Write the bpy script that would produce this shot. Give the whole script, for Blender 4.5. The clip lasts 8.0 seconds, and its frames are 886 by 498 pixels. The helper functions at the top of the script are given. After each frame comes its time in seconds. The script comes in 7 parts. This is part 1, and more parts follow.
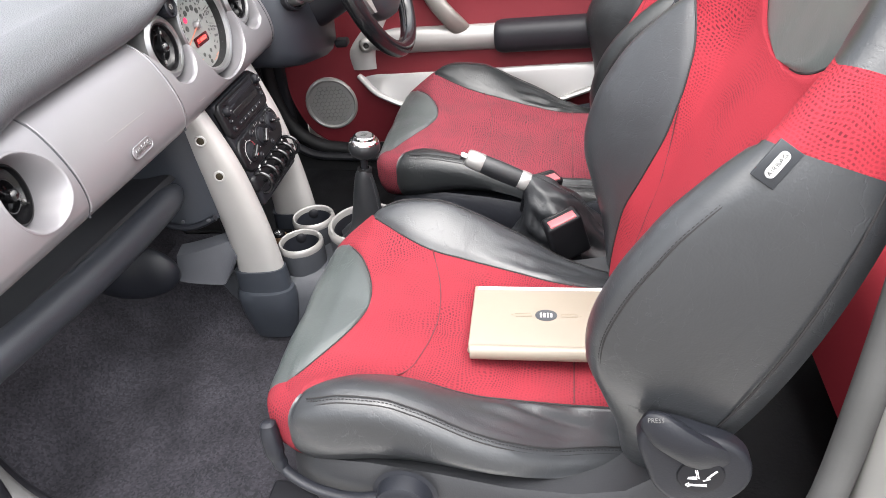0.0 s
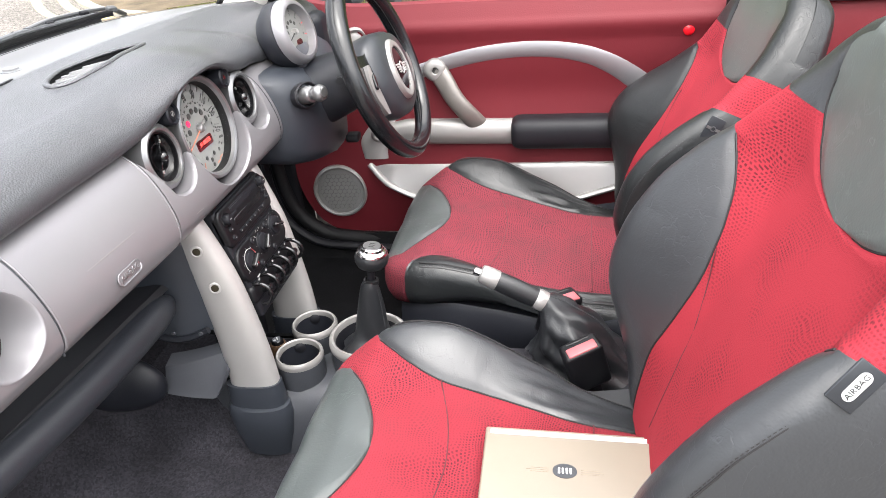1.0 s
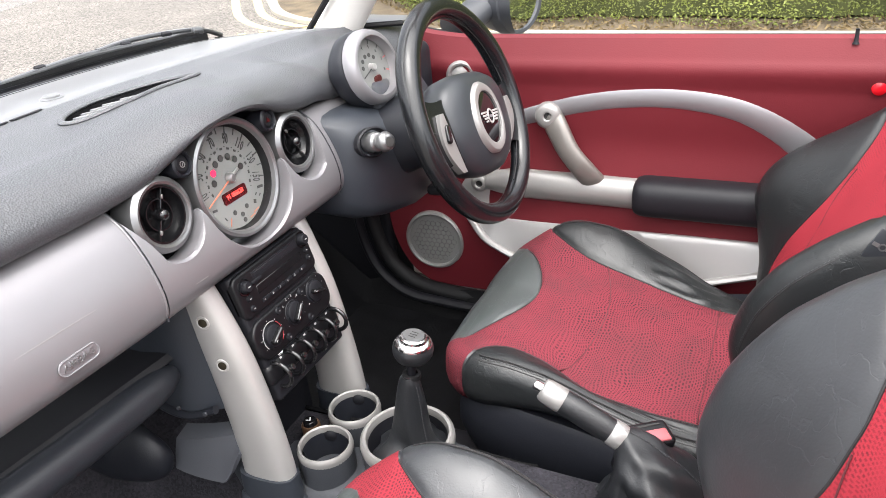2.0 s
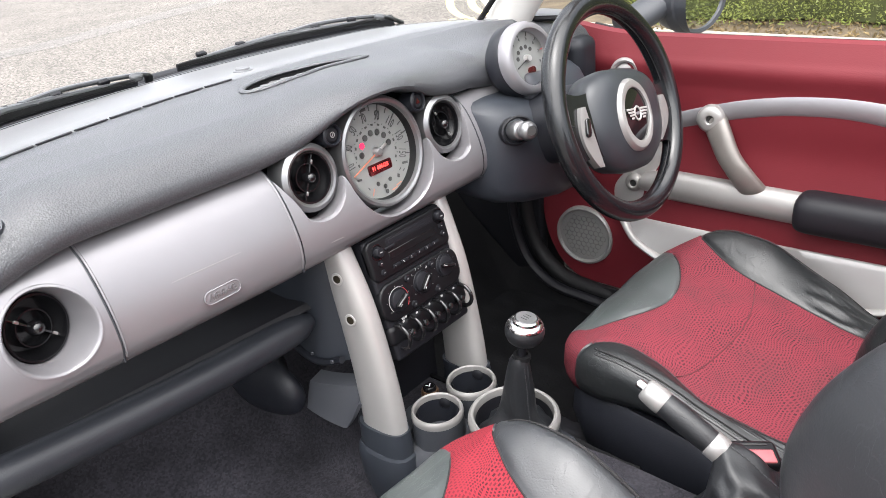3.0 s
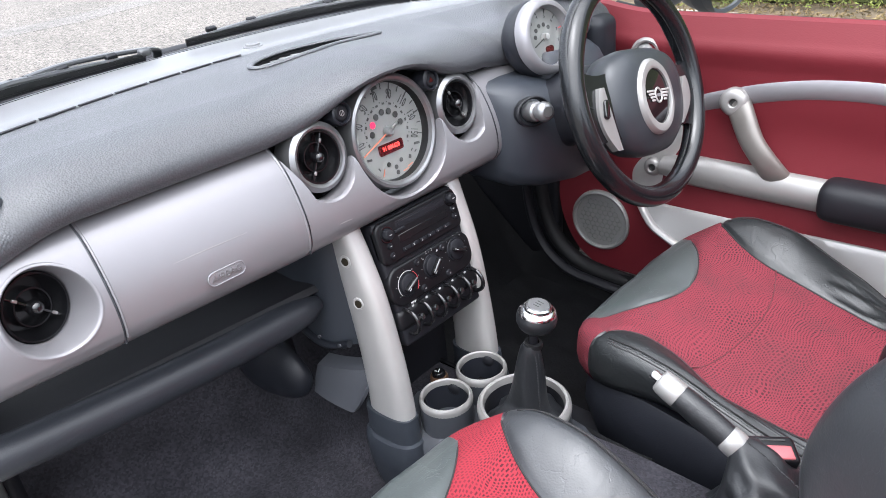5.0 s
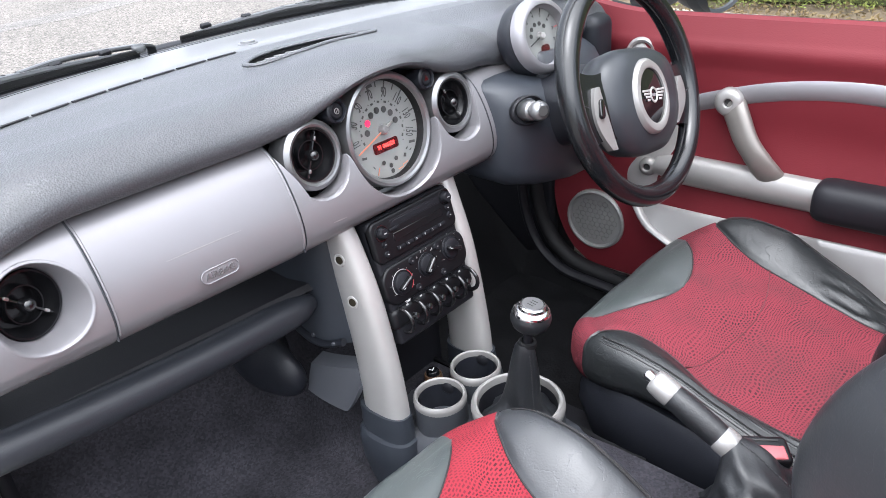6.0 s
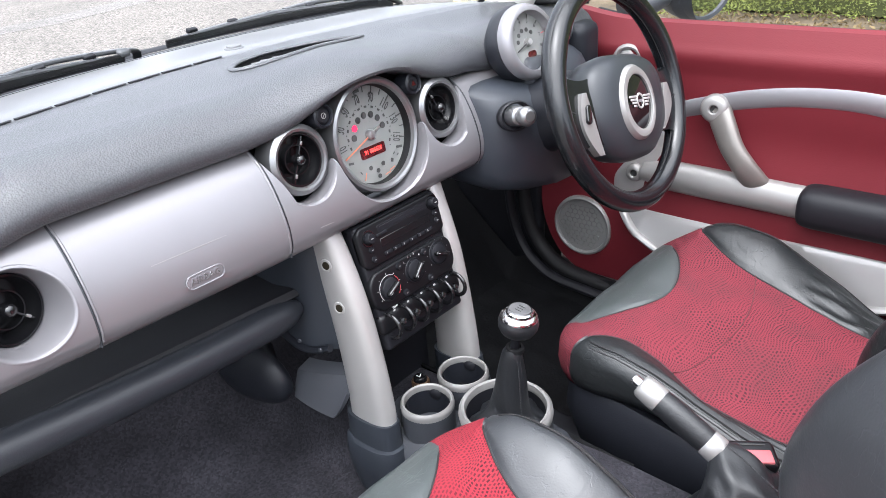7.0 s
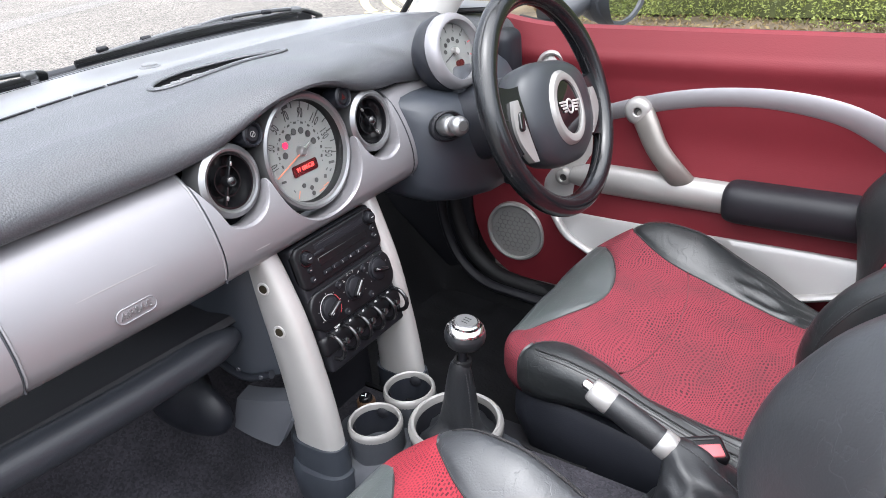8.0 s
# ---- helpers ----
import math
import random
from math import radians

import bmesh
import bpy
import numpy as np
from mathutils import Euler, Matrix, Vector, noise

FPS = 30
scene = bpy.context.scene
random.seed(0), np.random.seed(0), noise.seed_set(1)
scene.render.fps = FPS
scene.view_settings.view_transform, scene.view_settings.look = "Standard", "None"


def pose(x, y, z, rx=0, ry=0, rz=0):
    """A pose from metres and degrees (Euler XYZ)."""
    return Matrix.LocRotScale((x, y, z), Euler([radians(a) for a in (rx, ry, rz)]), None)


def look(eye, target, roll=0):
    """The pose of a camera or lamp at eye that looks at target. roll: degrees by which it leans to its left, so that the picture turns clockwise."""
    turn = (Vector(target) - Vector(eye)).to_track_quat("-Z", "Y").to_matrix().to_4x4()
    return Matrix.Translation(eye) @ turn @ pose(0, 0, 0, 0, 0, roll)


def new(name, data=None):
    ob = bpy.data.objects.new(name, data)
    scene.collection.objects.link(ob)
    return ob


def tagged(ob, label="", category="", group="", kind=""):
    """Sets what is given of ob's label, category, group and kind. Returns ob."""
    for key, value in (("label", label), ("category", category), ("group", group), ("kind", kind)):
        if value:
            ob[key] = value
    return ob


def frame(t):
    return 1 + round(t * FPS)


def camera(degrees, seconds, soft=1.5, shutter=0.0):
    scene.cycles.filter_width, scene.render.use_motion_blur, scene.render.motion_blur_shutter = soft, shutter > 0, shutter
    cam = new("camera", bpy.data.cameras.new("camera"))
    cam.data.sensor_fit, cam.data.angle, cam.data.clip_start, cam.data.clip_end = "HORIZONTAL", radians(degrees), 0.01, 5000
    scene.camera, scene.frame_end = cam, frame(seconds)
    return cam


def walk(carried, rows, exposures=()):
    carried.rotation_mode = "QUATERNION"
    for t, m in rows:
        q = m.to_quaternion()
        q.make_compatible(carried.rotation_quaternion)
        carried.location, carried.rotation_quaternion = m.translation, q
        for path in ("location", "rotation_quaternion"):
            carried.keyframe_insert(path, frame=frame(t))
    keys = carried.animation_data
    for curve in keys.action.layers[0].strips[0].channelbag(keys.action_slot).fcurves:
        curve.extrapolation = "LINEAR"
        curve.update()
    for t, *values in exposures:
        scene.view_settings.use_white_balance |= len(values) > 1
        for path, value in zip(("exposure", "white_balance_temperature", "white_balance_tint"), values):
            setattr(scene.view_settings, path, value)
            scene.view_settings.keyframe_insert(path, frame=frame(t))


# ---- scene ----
cam = camera(62.4, 8.0, soft=0.9)
PATH = [
    (0, (-1.191, -0.641, 0.931), (0.442, -0.289, -0.168), -7.2),
    (0.5, (-1.177, -0.608, 0.947), (0.483, -0.272, -0.117), -6.1),
    (1, (-1.054, -0.615, 0.984), (0.652, -0.248, 0.006), -5.1),
    (1.2, (-0.98, -0.632, 0.978), (0.731, -0.227, 0.024), -5.0),
    (2.3, (-0.719, -0.739, 0.956), (0.777, 0.234, 0.053), -5.8),
    (2.5, (-0.736, -0.772, 0.956), (0.695, 0.301, 0.061), -5.8),
    (3, (-0.737, -0.807, 0.952), (0.578, 0.419, 0.077), -6.1),
    (3.5, (-0.732, -0.804, 0.945), (0.542, 0.466, 0.072), -6.1),
    (4, (-0.72, -0.797, 0.94), (0.549, 0.468, 0.051), -6.0),
    (4.5, (-0.715, -0.794, 0.941), (0.554, 0.46, 0.035), -6.0),
    (6, (-0.711, -0.793, 0.941), (0.564, 0.442, 0.02), -5.4),
    (6.5, (-0.711, -0.791, 0.94), (0.572, 0.44, 0.024), -5.1),
    (7, (-0.71, -0.792, 0.937), (0.595, 0.422, 0.031), -4.9),
    (7.5, (-0.711, -0.792, 0.937), (0.643, 0.373, 0.037), -4.9),
    (8, (-0.709, -0.76, 0.936), (0.732, 0.296, 0.036), -5.2),
]
walk(cam, [(t, look(eye, target, roll)) for t, eye, target, roll in PATH], exposures=[(0, 2.41, 6500, 10), (1.2, 2.31, 6500, 10), (2.5, 2.14, 6500, 10), (3.5, 2.10, 6250, 10), (4.5, 2.10, 6050, 10), (6.5, 2.14, 6000, 10), (8, 2.17, 6100, 10)])

# ---------------------------------------------------------------- light
world = bpy.data.worlds.new("sky")
scene.world = world
world.use_nodes = True
wn, wl = world.node_tree.nodes, world.node_tree.links
wn.clear()
w_out = wn.new("ShaderNodeOutputWorld")
w_bg = wn.new("ShaderNodeBackground")
w_sky = wn.new("ShaderNodeTexSky")
w_grey = wn.new("ShaderNodeHueSaturation")
w_sky.sky_type = "NISHITA"
w_sky.sun_disc = False
w_sky.sun_elevation = radians(72)
w_sky.sun_rotation = radians(238)
w_sky.dust_density = 4.0
w_grey.inputs["Saturation"].default_value = 0.22
w_bg.inputs["Strength"].default_value = 0.115
wl.new(w_sky.outputs[0], w_grey.inputs["Color"])
wl.new(w_grey.outputs[0], w_bg.inputs["Color"])
wl.new(w_bg.outputs[0], w_out.inputs[0])

sun_data = bpy.data.lights.new("sun", "SUN")
sun_data.energy = 1.5
sun_data.angle = radians(105)
sun_data.color = (1.0, 0.97, 0.93)
sun = new("sun", sun_data)
sun.matrix_world = look((-1.6, -1.0, 6.0), (0, 0, 0))


# ---------------------------------------------------------------- materials
def material(name, colour, rough=0.5, metal=0.0, grain=0.0, grain_size=0.004, grain_kind="noise",
             vary=0.12, vary_size=0.15, spec=0.5, coat=0.0, rough_vary=0.08, wear=0.0, wear_colour=None):
    """Principled surface with colour drift at a large scale, a fine grain in relief and uneven gloss."""
    mat = bpy.data.materials.new(name)
    mat.use_nodes = True
    n, l = mat.node_tree.nodes, mat.node_tree.links
    b = n["Principled BSDF"]
    b.inputs["Metallic"].default_value = metal
    b.inputs["Specular IOR Level"].default_value = spec
    b.inputs["Coat Weight"].default_value = coat
    b.inputs["Coat Roughness"].default_value = 0.08
    tc = n.new("ShaderNodeTexCoord")
    big = n.new("ShaderNodeTexNoise")
    big.inputs["Scale"].default_value = 1.0 / vary_size
    big.inputs["Detail"].default_value = 4
    l.new(tc.outputs["Object"], big.inputs["Vector"])
    ramp = n.new("ShaderNodeValToRGB")
    e = ramp.color_ramp.elements
    e[0].position, e[1].position = 0.3, 0.7
    e[0].color = (*[c * (1 - vary) for c in colour], 1)
    e[1].color = (*[min(1, c * (1 + vary)) for c in colour], 1)
    l.new(big.outputs["Fac"], ramp.inputs["Fac"])
    last = ramp.outputs["Color"]
    if wear > 0:
        spots = n.new("ShaderNodeTexNoise")
        spots.inputs["Scale"].default_value = 60
        spots.inputs["Detail"].default_value = 6
        spots.inputs["Roughness"].default_value = 0.75
        l.new(tc.outputs["Object"], spots.inputs["Vector"])
        cut = n.new("ShaderNodeValToRGB")
        cut.color_ramp.elements[0].position = 0.62
        cut.color_ramp.elements[1].position = 0.78
        l.new(spots.outputs["Fac"], cut.inputs["Fac"])
        amount = n.new("ShaderNodeMath")
        amount.operation = "MULTIPLY"
        amount.inputs[1].default_value = wear
        l.new(cut.outputs["Color"], amount.inputs[0])
        mix = n.new("ShaderNodeMix")
        mix.data_type = "RGBA"
        l.new(amount.outputs[0], mix.inputs["Factor"])
        l.new(last, mix.inputs[6])
        mix.inputs[7].default_value = (*(wear_colour or (0.3, 0.28, 0.26)), 1)
        last = mix.outputs[2]
    l.new(last, b.inputs["Base Color"])
    rr = n.new("ShaderNodeMapRange")
    rr.inputs["To Min"].default_value = max(0.02, rough - rough_vary)
    rr.inputs["To Max"].default_value = min(1, rough + rough_vary)
    l.new(big.outputs["Fac"], rr.inputs["Value"])
    l.new(rr.outputs[0], b.inputs["Roughness"])
    if grain > 0:
        if grain_kind == "voronoi":
            fine = n.new("ShaderNodeTexVoronoi")
            fine.feature = "SMOOTH_F1"
            out = "Distance"
        else:
            fine = n.new("ShaderNodeTexNoise")
            fine.inputs["Detail"].default_value = 3
            out = "Fac"
        fine.inputs["Scale"].default_value = 1.0 / grain_size
        l.new(tc.outputs["Object"], fine.inputs["Vector"])
        bump = n.new("ShaderNodeBump")
        bump.inputs["Strength"].default_value = grain
        bump.inputs["Distance"].default_value = grain_size * 0.3
        l.new(fine.outputs[out], bump.inputs["Height"])
        l.new(bump.outputs[0], b.inputs["Normal"])
    return mat


def leather(name, colour, rough=0.36, fold_depth=0.30, cracks=0.16, spec=0.5):
    """Leather: pebbled grain, folds that run across and fine cracks."""
    mat = material(name, colour, rough, 0, 0, spec=spec, vary=0.07, vary_size=0.12, rough_vary=0.04)
    n, l = mat.node_tree.nodes, mat.node_tree.links
    b = n["Principled BSDF"]
    tc = n.new("ShaderNodeTexCoord")
    pebble = n.new("ShaderNodeTexVoronoi")
    pebble.feature = "SMOOTH_F1"
    pebble.inputs["Scale"].default_value = 420
    fold = n.new("ShaderNodeTexNoise")
    fold.inputs["Scale"].default_value = 16
    fold.inputs["Detail"].default_value = 5
    fold.inputs["Distortion"].default_value = 1.2
    # fine creases, drawn out along the seat and kept to patches
    stretch = n.new("ShaderNodeMapping")
    stretch.inputs["Rotation"].default_value = (0.3, 0.2, 0.5)
    stretch.inputs["Scale"].default_value = (0.5, 1.25, 0.6)
    drift = n.new("ShaderNodeVectorMath")
    drift.operation = "MULTIPLY_ADD"
    drift.inputs[1].default_value = (0.035, 0.035, 0.035)
    l.new(fold.outputs["Color"], drift.inputs[0])
    l.new(tc.outputs["Object"], drift.inputs[2])
    l.new(drift.outputs[0], stretch.inputs["Vector"])
    crease = n.new("ShaderNodeTexNoise")
    crease.inputs["Scale"].default_value = 34
    crease.inputs["Detail"].default_value = 2.5
    crease.inputs["Roughness"].default_value = 0.45
    l.new(stretch.outputs[0], crease.inputs["Vector"])
    half = n.new("ShaderNodeMath")
    half.operation = "SUBTRACT"
    half.inputs[1].default_value = 0.5
    l.new(crease.outputs["Fac"], half.inputs[0])
    away = n.new("ShaderNodeMath")
    away.operation = "ABSOLUTE"
    l.new(half.outputs[0], away.inputs[0])
    line = n.new("ShaderNodeMapRange")
    line.inputs["From Max"].default_value = 0.012
    l.new(away.outputs[0], line.inputs["Value"])
    patch = n.new("ShaderNodeTexNoise")
    patch.inputs["Scale"].default_value = 11
    patch.inputs["Detail"].default_value = 3
    l.new(tc.outputs["Object"], patch.inputs["Vector"])
    where = n.new("ShaderNodeMapRange")
    where.inputs["From Min"].default_value, where.inputs["From Max"].default_value = 0.62, 0.42
    l.new(patch.outputs["Fac"], where.inputs["Value"])
    cr = n.new("ShaderNodeMath")
    cr.operation = "MAXIMUM"
    l.new(line.outputs[0], cr.inputs[0])
    l.new(where.outputs[0], cr.inputs[1])
    under = b.inputs["Base Color"].links[0].from_socket
    rubbed = n.new("ShaderNodeMix")
    rubbed.data_type = "RGBA"
    rubbed.inputs[6].default_value = (*[c * 1.2 for c in colour], 1)
    l.new(under, rubbed.inputs[7])
    l.new(cr.outputs[0], rubbed.inputs["Factor"])
    l.new(rubbed.outputs[2], b.inputs["Base Color"])
    for t in (pebble, fold):
        l.new(tc.outputs["Object"], t.inputs["Vector"])
    b1, b2, b3 = (n.new("ShaderNodeBump") for _ in range(3))
    b1.inputs["Strength"].default_value, b1.inputs["Distance"].default_value = 0.16, 0.0008
    b2.inputs["Strength"].default_value, b2.inputs["Distance"].default_value = fold_depth, 0.006
    b3.inputs["Strength"].default_value, b3.inputs["Distance"].default_value = cracks, 0.0012
    l.new(pebble.outputs["Distance"], b1.inputs["Height"])
    l.new(fold.outputs["Fac"], b2.inputs["Height"])
    l.new(cr.outputs[0], b3.inputs["Height"])
    l.new(b1.outputs[0], b2.inputs["Normal"])
    l.new(b2.outputs[0], b3.inputs["Normal"])
    l.new(b3.outputs[0], b.inputs["Normal"])
    return mat


def woven(name, colour, dark, least=0.12, most=0.8, soil=0.0):
    """Red seat cloth: short dark dashes woven in wavy rows, fading in and out."""
    mat = bpy.data.materials.new(name)
    mat.use_nodes = True
    n, l = mat.node_tree.nodes, mat.node_tree.links
    b = n["Principled BSDF"]
    b.inputs["Roughness"].default_value = 0.85
    b.inputs["Specular IOR Level"].default_value = 0.12
    b.inputs["Sheen Weight"].default_value = 0.0
    tc = n.new("ShaderNodeTexCoord")
    drift = n.new("ShaderNodeTexNoise")
    drift.inputs["Scale"].default_value = 15
    l.new(tc.outputs["UV"], drift.inputs["Vector"])
    warp = n.new("ShaderNodeVectorMath")
    warp.operation = "MULTIPLY_ADD"
    warp.inputs[1].default_value = (0.038, 0.038, 0)
    l.new(drift.outputs["Color"], warp.inputs[0])
    l.new(tc.outputs["UV"], warp.inputs[2])
    brick = n.new("ShaderNodeTexBrick")
    brick.inputs["Scale"].default_value = 1.0
    brick.inputs["Brick Width"].default_value = 0.0052
    brick.inputs["Row Height"].default_value = 0.0043
    brick.inputs["Mortar Size"].default_value = 0.0012
    brick.inputs["Mortar Smooth"].default_value = 0.25
    brick.inputs["Color1"].default_value = (1, 1, 1, 1)
    brick.inputs["Color2"].default_value = (0.55, 0.55, 0.55, 1)
    brick.inputs["Mortar"].default_value = (0, 0, 0, 1)
    l.new(warp.outputs[0], brick.inputs["Vector"])
    fade = n.new("ShaderNodeTexNoise")
    fade.inputs["Scale"].default_value = 7.5
    fade.inputs["Detail"].default_value = 2
    l.new(tc.outputs["UV"], fade.inputs["Vector"])
    fr = n.new("ShaderNodeMapRange")
    fr.inputs["From Min"].default_value = 0.44
    fr.inputs["From Max"].default_value = 0.62
    fr.inputs["To Min"].default_value = least
    fr.inputs["To Max"].default_value = most
    l.new(fade.outputs["Fac"], fr.inputs["Value"])
    amount = n.new("ShaderNodeMath")
    amount.operation = "MULTIPLY"
    l.new(brick.outputs["Color"], amount.inputs[0])
    l.new(fr.outputs[0], amount.inputs[1])
    mix = n.new("ShaderNodeMix")
    mix.data_type = "RGBA"
    mix.inputs[6].default_value = (*colour, 1)
    mix.inputs[7].default_value = (*dark, 1)
    l.new(amount.outputs[0], mix.inputs["Factor"])
    blot = n.new("ShaderNodeTexNoise")
    blot.inputs["Scale"].default_value = 11
    blot.inputs["Detail"].default_value = 5
    blot.inputs["Roughness"].default_value = 0.6
    l.new(tc.outputs["UV"], blot.inputs["Vector"])
    br = n.new("ShaderNodeMapRange")
    br.inputs["From Min"].default_value, br.inputs["From Max"].default_value = 0.46, 0.68
    br.inputs["To Max"].default_value = soil
    l.new(blot.outputs["Fac"], br.inputs["Value"])
    stain = n.new("ShaderNodeMix")
    stain.data_type = "RGBA"
    stain.inputs[7].default_value = (0.055, 0.026, 0.028, 1)
    l.new(br.outputs[0], stain.inputs["Factor"])
    l.new(mix.outputs[2], stain.inputs[6])
    l.new(stain.outputs[2], b.inputs["Base Color"])
    knit = n.new("ShaderNodeTexVoronoi")
    knit.inputs["Scale"].default_value = 700
    l.new(tc.outputs["UV"], knit.inputs["Vector"])
    bump = n.new("ShaderNodeBump")
    bump.inputs["Strength"].default_value = 0.35
    bump.inputs["Distance"].default_value = 0.0008
    l.new(knit.outputs["Distance"], bump.inputs["Height"])
    bump2 = n.new("ShaderNodeBump")
    bump2.inputs["Strength"].default_value = 0.25
    bump2.inputs["Distance"].default_value = 0.001
    bump2.invert = True
    l.new(amount.outputs[0], bump2.inputs["Height"])
    l.new(bump.outputs[0], bump2.inputs["Normal"])
    l.new(bump2.outputs[0], b.inputs["Normal"])
    return mat


def glass(name, tint=(1, 1, 1), rough=0.0):
    mat = bpy.data.materials.new(name)
    mat.use_nodes = True
    b = mat.node_tree.nodes["Principled BSDF"]
    b.inputs["Base Color"].default_value = (*tint, 1)
    b.inputs["Transmission Weight"].default_value = 1
    b.inputs["Roughness"].default_value = rough
    b.inputs["IOR"].default_value = 1.02 if rough == 0 else 1.3
    return mat


def lit(name, colour, strength):
    mat = bpy.data.materials.new(name)
    mat.use_nodes = True
    b = mat.node_tree.nodes["Principled BSDF"]
    b.inputs["Base Color"].default_value = (*colour, 1)
    b.inputs["Emission Color"].default_value = (*colour, 1)
    b.inputs["Emission Strength"].default_value = strength
    return mat


def porous(mat, size, low, high):
    """Pores of a moulded grain: each pebble paler than the groove round it."""
    n, l = mat.node_tree.nodes, mat.node_tree.links
    b = n["Principled BSDF"]
    under = b.inputs["Base Color"].links[0].from_socket
    tc = n.new("ShaderNodeTexCoord")
    cell = n.new("ShaderNodeTexVoronoi")
    cell.inputs["Scale"].default_value = 1.0 / size
    l.new(tc.outputs["Object"], cell.inputs["Vector"])
    span = n.new("ShaderNodeMapRange")
    span.inputs["From Min"].default_value, span.inputs["From Max"].default_value = 0.15, 0.75
    span.inputs["To Min"].default_value, span.inputs["To Max"].default_value = high, low
    l.new(cell.outputs["Distance"], span.inputs["Value"])
    mix = n.new("ShaderNodeMix")
    mix.data_type, mix.blend_type = "RGBA", "MULTIPLY"
    mix.inputs["Factor"].default_value = 1.0
    l.new(under, mix.inputs[6])
    l.new(span.outputs[0], mix.inputs[7])
    l.new(mix.outputs[2], b.inputs["Base Color"])
    gloss = n.new("ShaderNodeMapRange")
    gloss.inputs["From Min"].default_value, gloss.inputs["From Max"].default_value = 0.2, 0.7
    gloss.inputs["To Min"].default_value, gloss.inputs["To Max"].default_value = 0.68, 0.56
    l.new(cell.outputs["Distance"], gloss.inputs["Value"])
    l.new(gloss.outputs[0], b.inputs["Specular IOR Level"])
    bump = n.new("ShaderNodeBump")
    bump.inputs["Strength"].default_value = 0.55
    bump.inputs["Distance"].default_value = size * 0.34
    bump.invert = True
    l.new(cell.outputs["Distance"], bump.inputs["Height"])
    l.new(bump.outputs[0], b.inputs["Normal"])
    return mat


M_PAD = porous(material("grained_dash_plastic", (0.058, 0.060, 0.066), 0.36, spec=0.6, vary=0.03, vary_size=0.3), 0.0024, 0.90, 1.06)
M_SMOOTH = material("smooth_dash_plastic", (0.13, 0.133, 0.14), 0.34, 0, 0.10, 0.002, vary=0.08, vary_size=0.3)
M_SILVER = material("silver_painted_plastic", (0.235, 0.228, 0.241), 0.37, 0.42, 0.015, 0.0015, vary=0.03, vary_size=0.2, coat=0.04, rough_vary=0.05)
M_SATIN = material("satin_silver_plastic", (0.29, 0.282, 0.275), 0.40, 0.45, 0.08, 0.0012, vary=0.04, vary_size=0.1)
M_GRIP = material("brownish_silver_plastic", (0.205, 0.192, 0.178), 0.40, 0.5, 0.08, 0.0012, vary=0.10, vary_size=0.05)
M_LEG = material("bright_satin_plastic", (0.445, 0.434, 0.424), 0.38, 0.45, 0.08, 0.0012, vary=0.04, vary_size=0.1)
M_SILK = material("pale_satin_plastic", (0.345, 0.336, 0.33), 0.36, 0.4, 0.05, 0.0012, vary=0.04, vary_size=0.1)
M_HUB = material("soft_charcoal_plastic", (0.024, 0.0268, 0.0318), 0.38, 0, 0.15, 0.0018, "voronoi", vary=0.1)
M_DARK = material("dark_grey_plastic", (0.036, 0.039, 0.046), 0.48, 0, 0.25, 0.0025, "voronoi", vary=0.12)
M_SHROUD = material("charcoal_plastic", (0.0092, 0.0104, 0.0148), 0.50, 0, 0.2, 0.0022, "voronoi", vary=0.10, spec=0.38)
M_KNEE = material("slate_knee_plastic", (0.025, 0.029, 0.037), 0.46, 0, 0.15, 0.0022, "voronoi", vary=0.10, spec=0.42)
M_BASE = material("grained_seat_plastic", (0.024, 0.025, 0.028), 0.46, 0, 0.25, 0.0022, "voronoi", vary=0.10, spec=0.40)
M_BLACK = material("matt_black_plastic", (0.0072, 0.0075, 0.0102), 0.55, 0, 0.1, 0.002, vary=0.15, spec=0.3)
M_GLOSS = material("gloss_black_plastic", (0.007, 0.007, 0.008), 0.06, 0, vary=0.1, rough_vary=0.02, spec=0.75)
M_SCREEN = material("dark_display", (0.006, 0.006, 0.007), 0.24, 0, vary=0.1, rough_vary=0.02, spec=0.4)
M_SEALGREY = material("grey_rubber", (0.10, 0.10, 0.10), 0.6, 0, 0.2, 0.003, vary=0.15, spec=0.3)
M_TRAY = material("dark_tray_plastic", (0.0095, 0.0095, 0.012), 0.55, 0, 0.3, 0.002, vary=0.2, vary_size=0.08, spec=0.35, wear=0.06, wear_colour=(0.06, 0.05, 0.045))
M_ROLL = material("soft_slate_vinyl", (0.0195, 0.0217, 0.0272), 0.44, 0, 0.3, 0.0016, "voronoi", vary=0.08, spec=0.45)
M_RUBBER = material("black_rubber", (0.007, 0.007, 0.008), 0.62, 0, 0.2, 0.003, vary=0.2, spec=0.3)
M_CHROME = material("chrome", (0.70, 0.70, 0.70), 0.15, 1.0, vary=0.02, rough_vary=0.03)
M_BRUSHED = material("brushed_metal", (0.50, 0.49, 0.485), 0.30, 0.9, 0.1, 0.001, vary=0.04)
M_LEATHER = leather("black_leather", (0.029, 0.031, 0.0345), 0.35, 0.22, 0.20, 0.65)
M_BOOT = leather("thin_black_leather", (0.012, 0.013, 0.015), 0.42, 0.22, 0.1, 0.5)
M_LEATHER_WORN = leather("worn_black_leather", (0.012, 0.0135, 0.0145), 0.38, 0.30, 0.30, 0.5)
M_LEATHER_SLATE = leather("worn_slate_leather", (0.053, 0.061, 0.061), 0.34, 0.08, 0.22, 0.6)
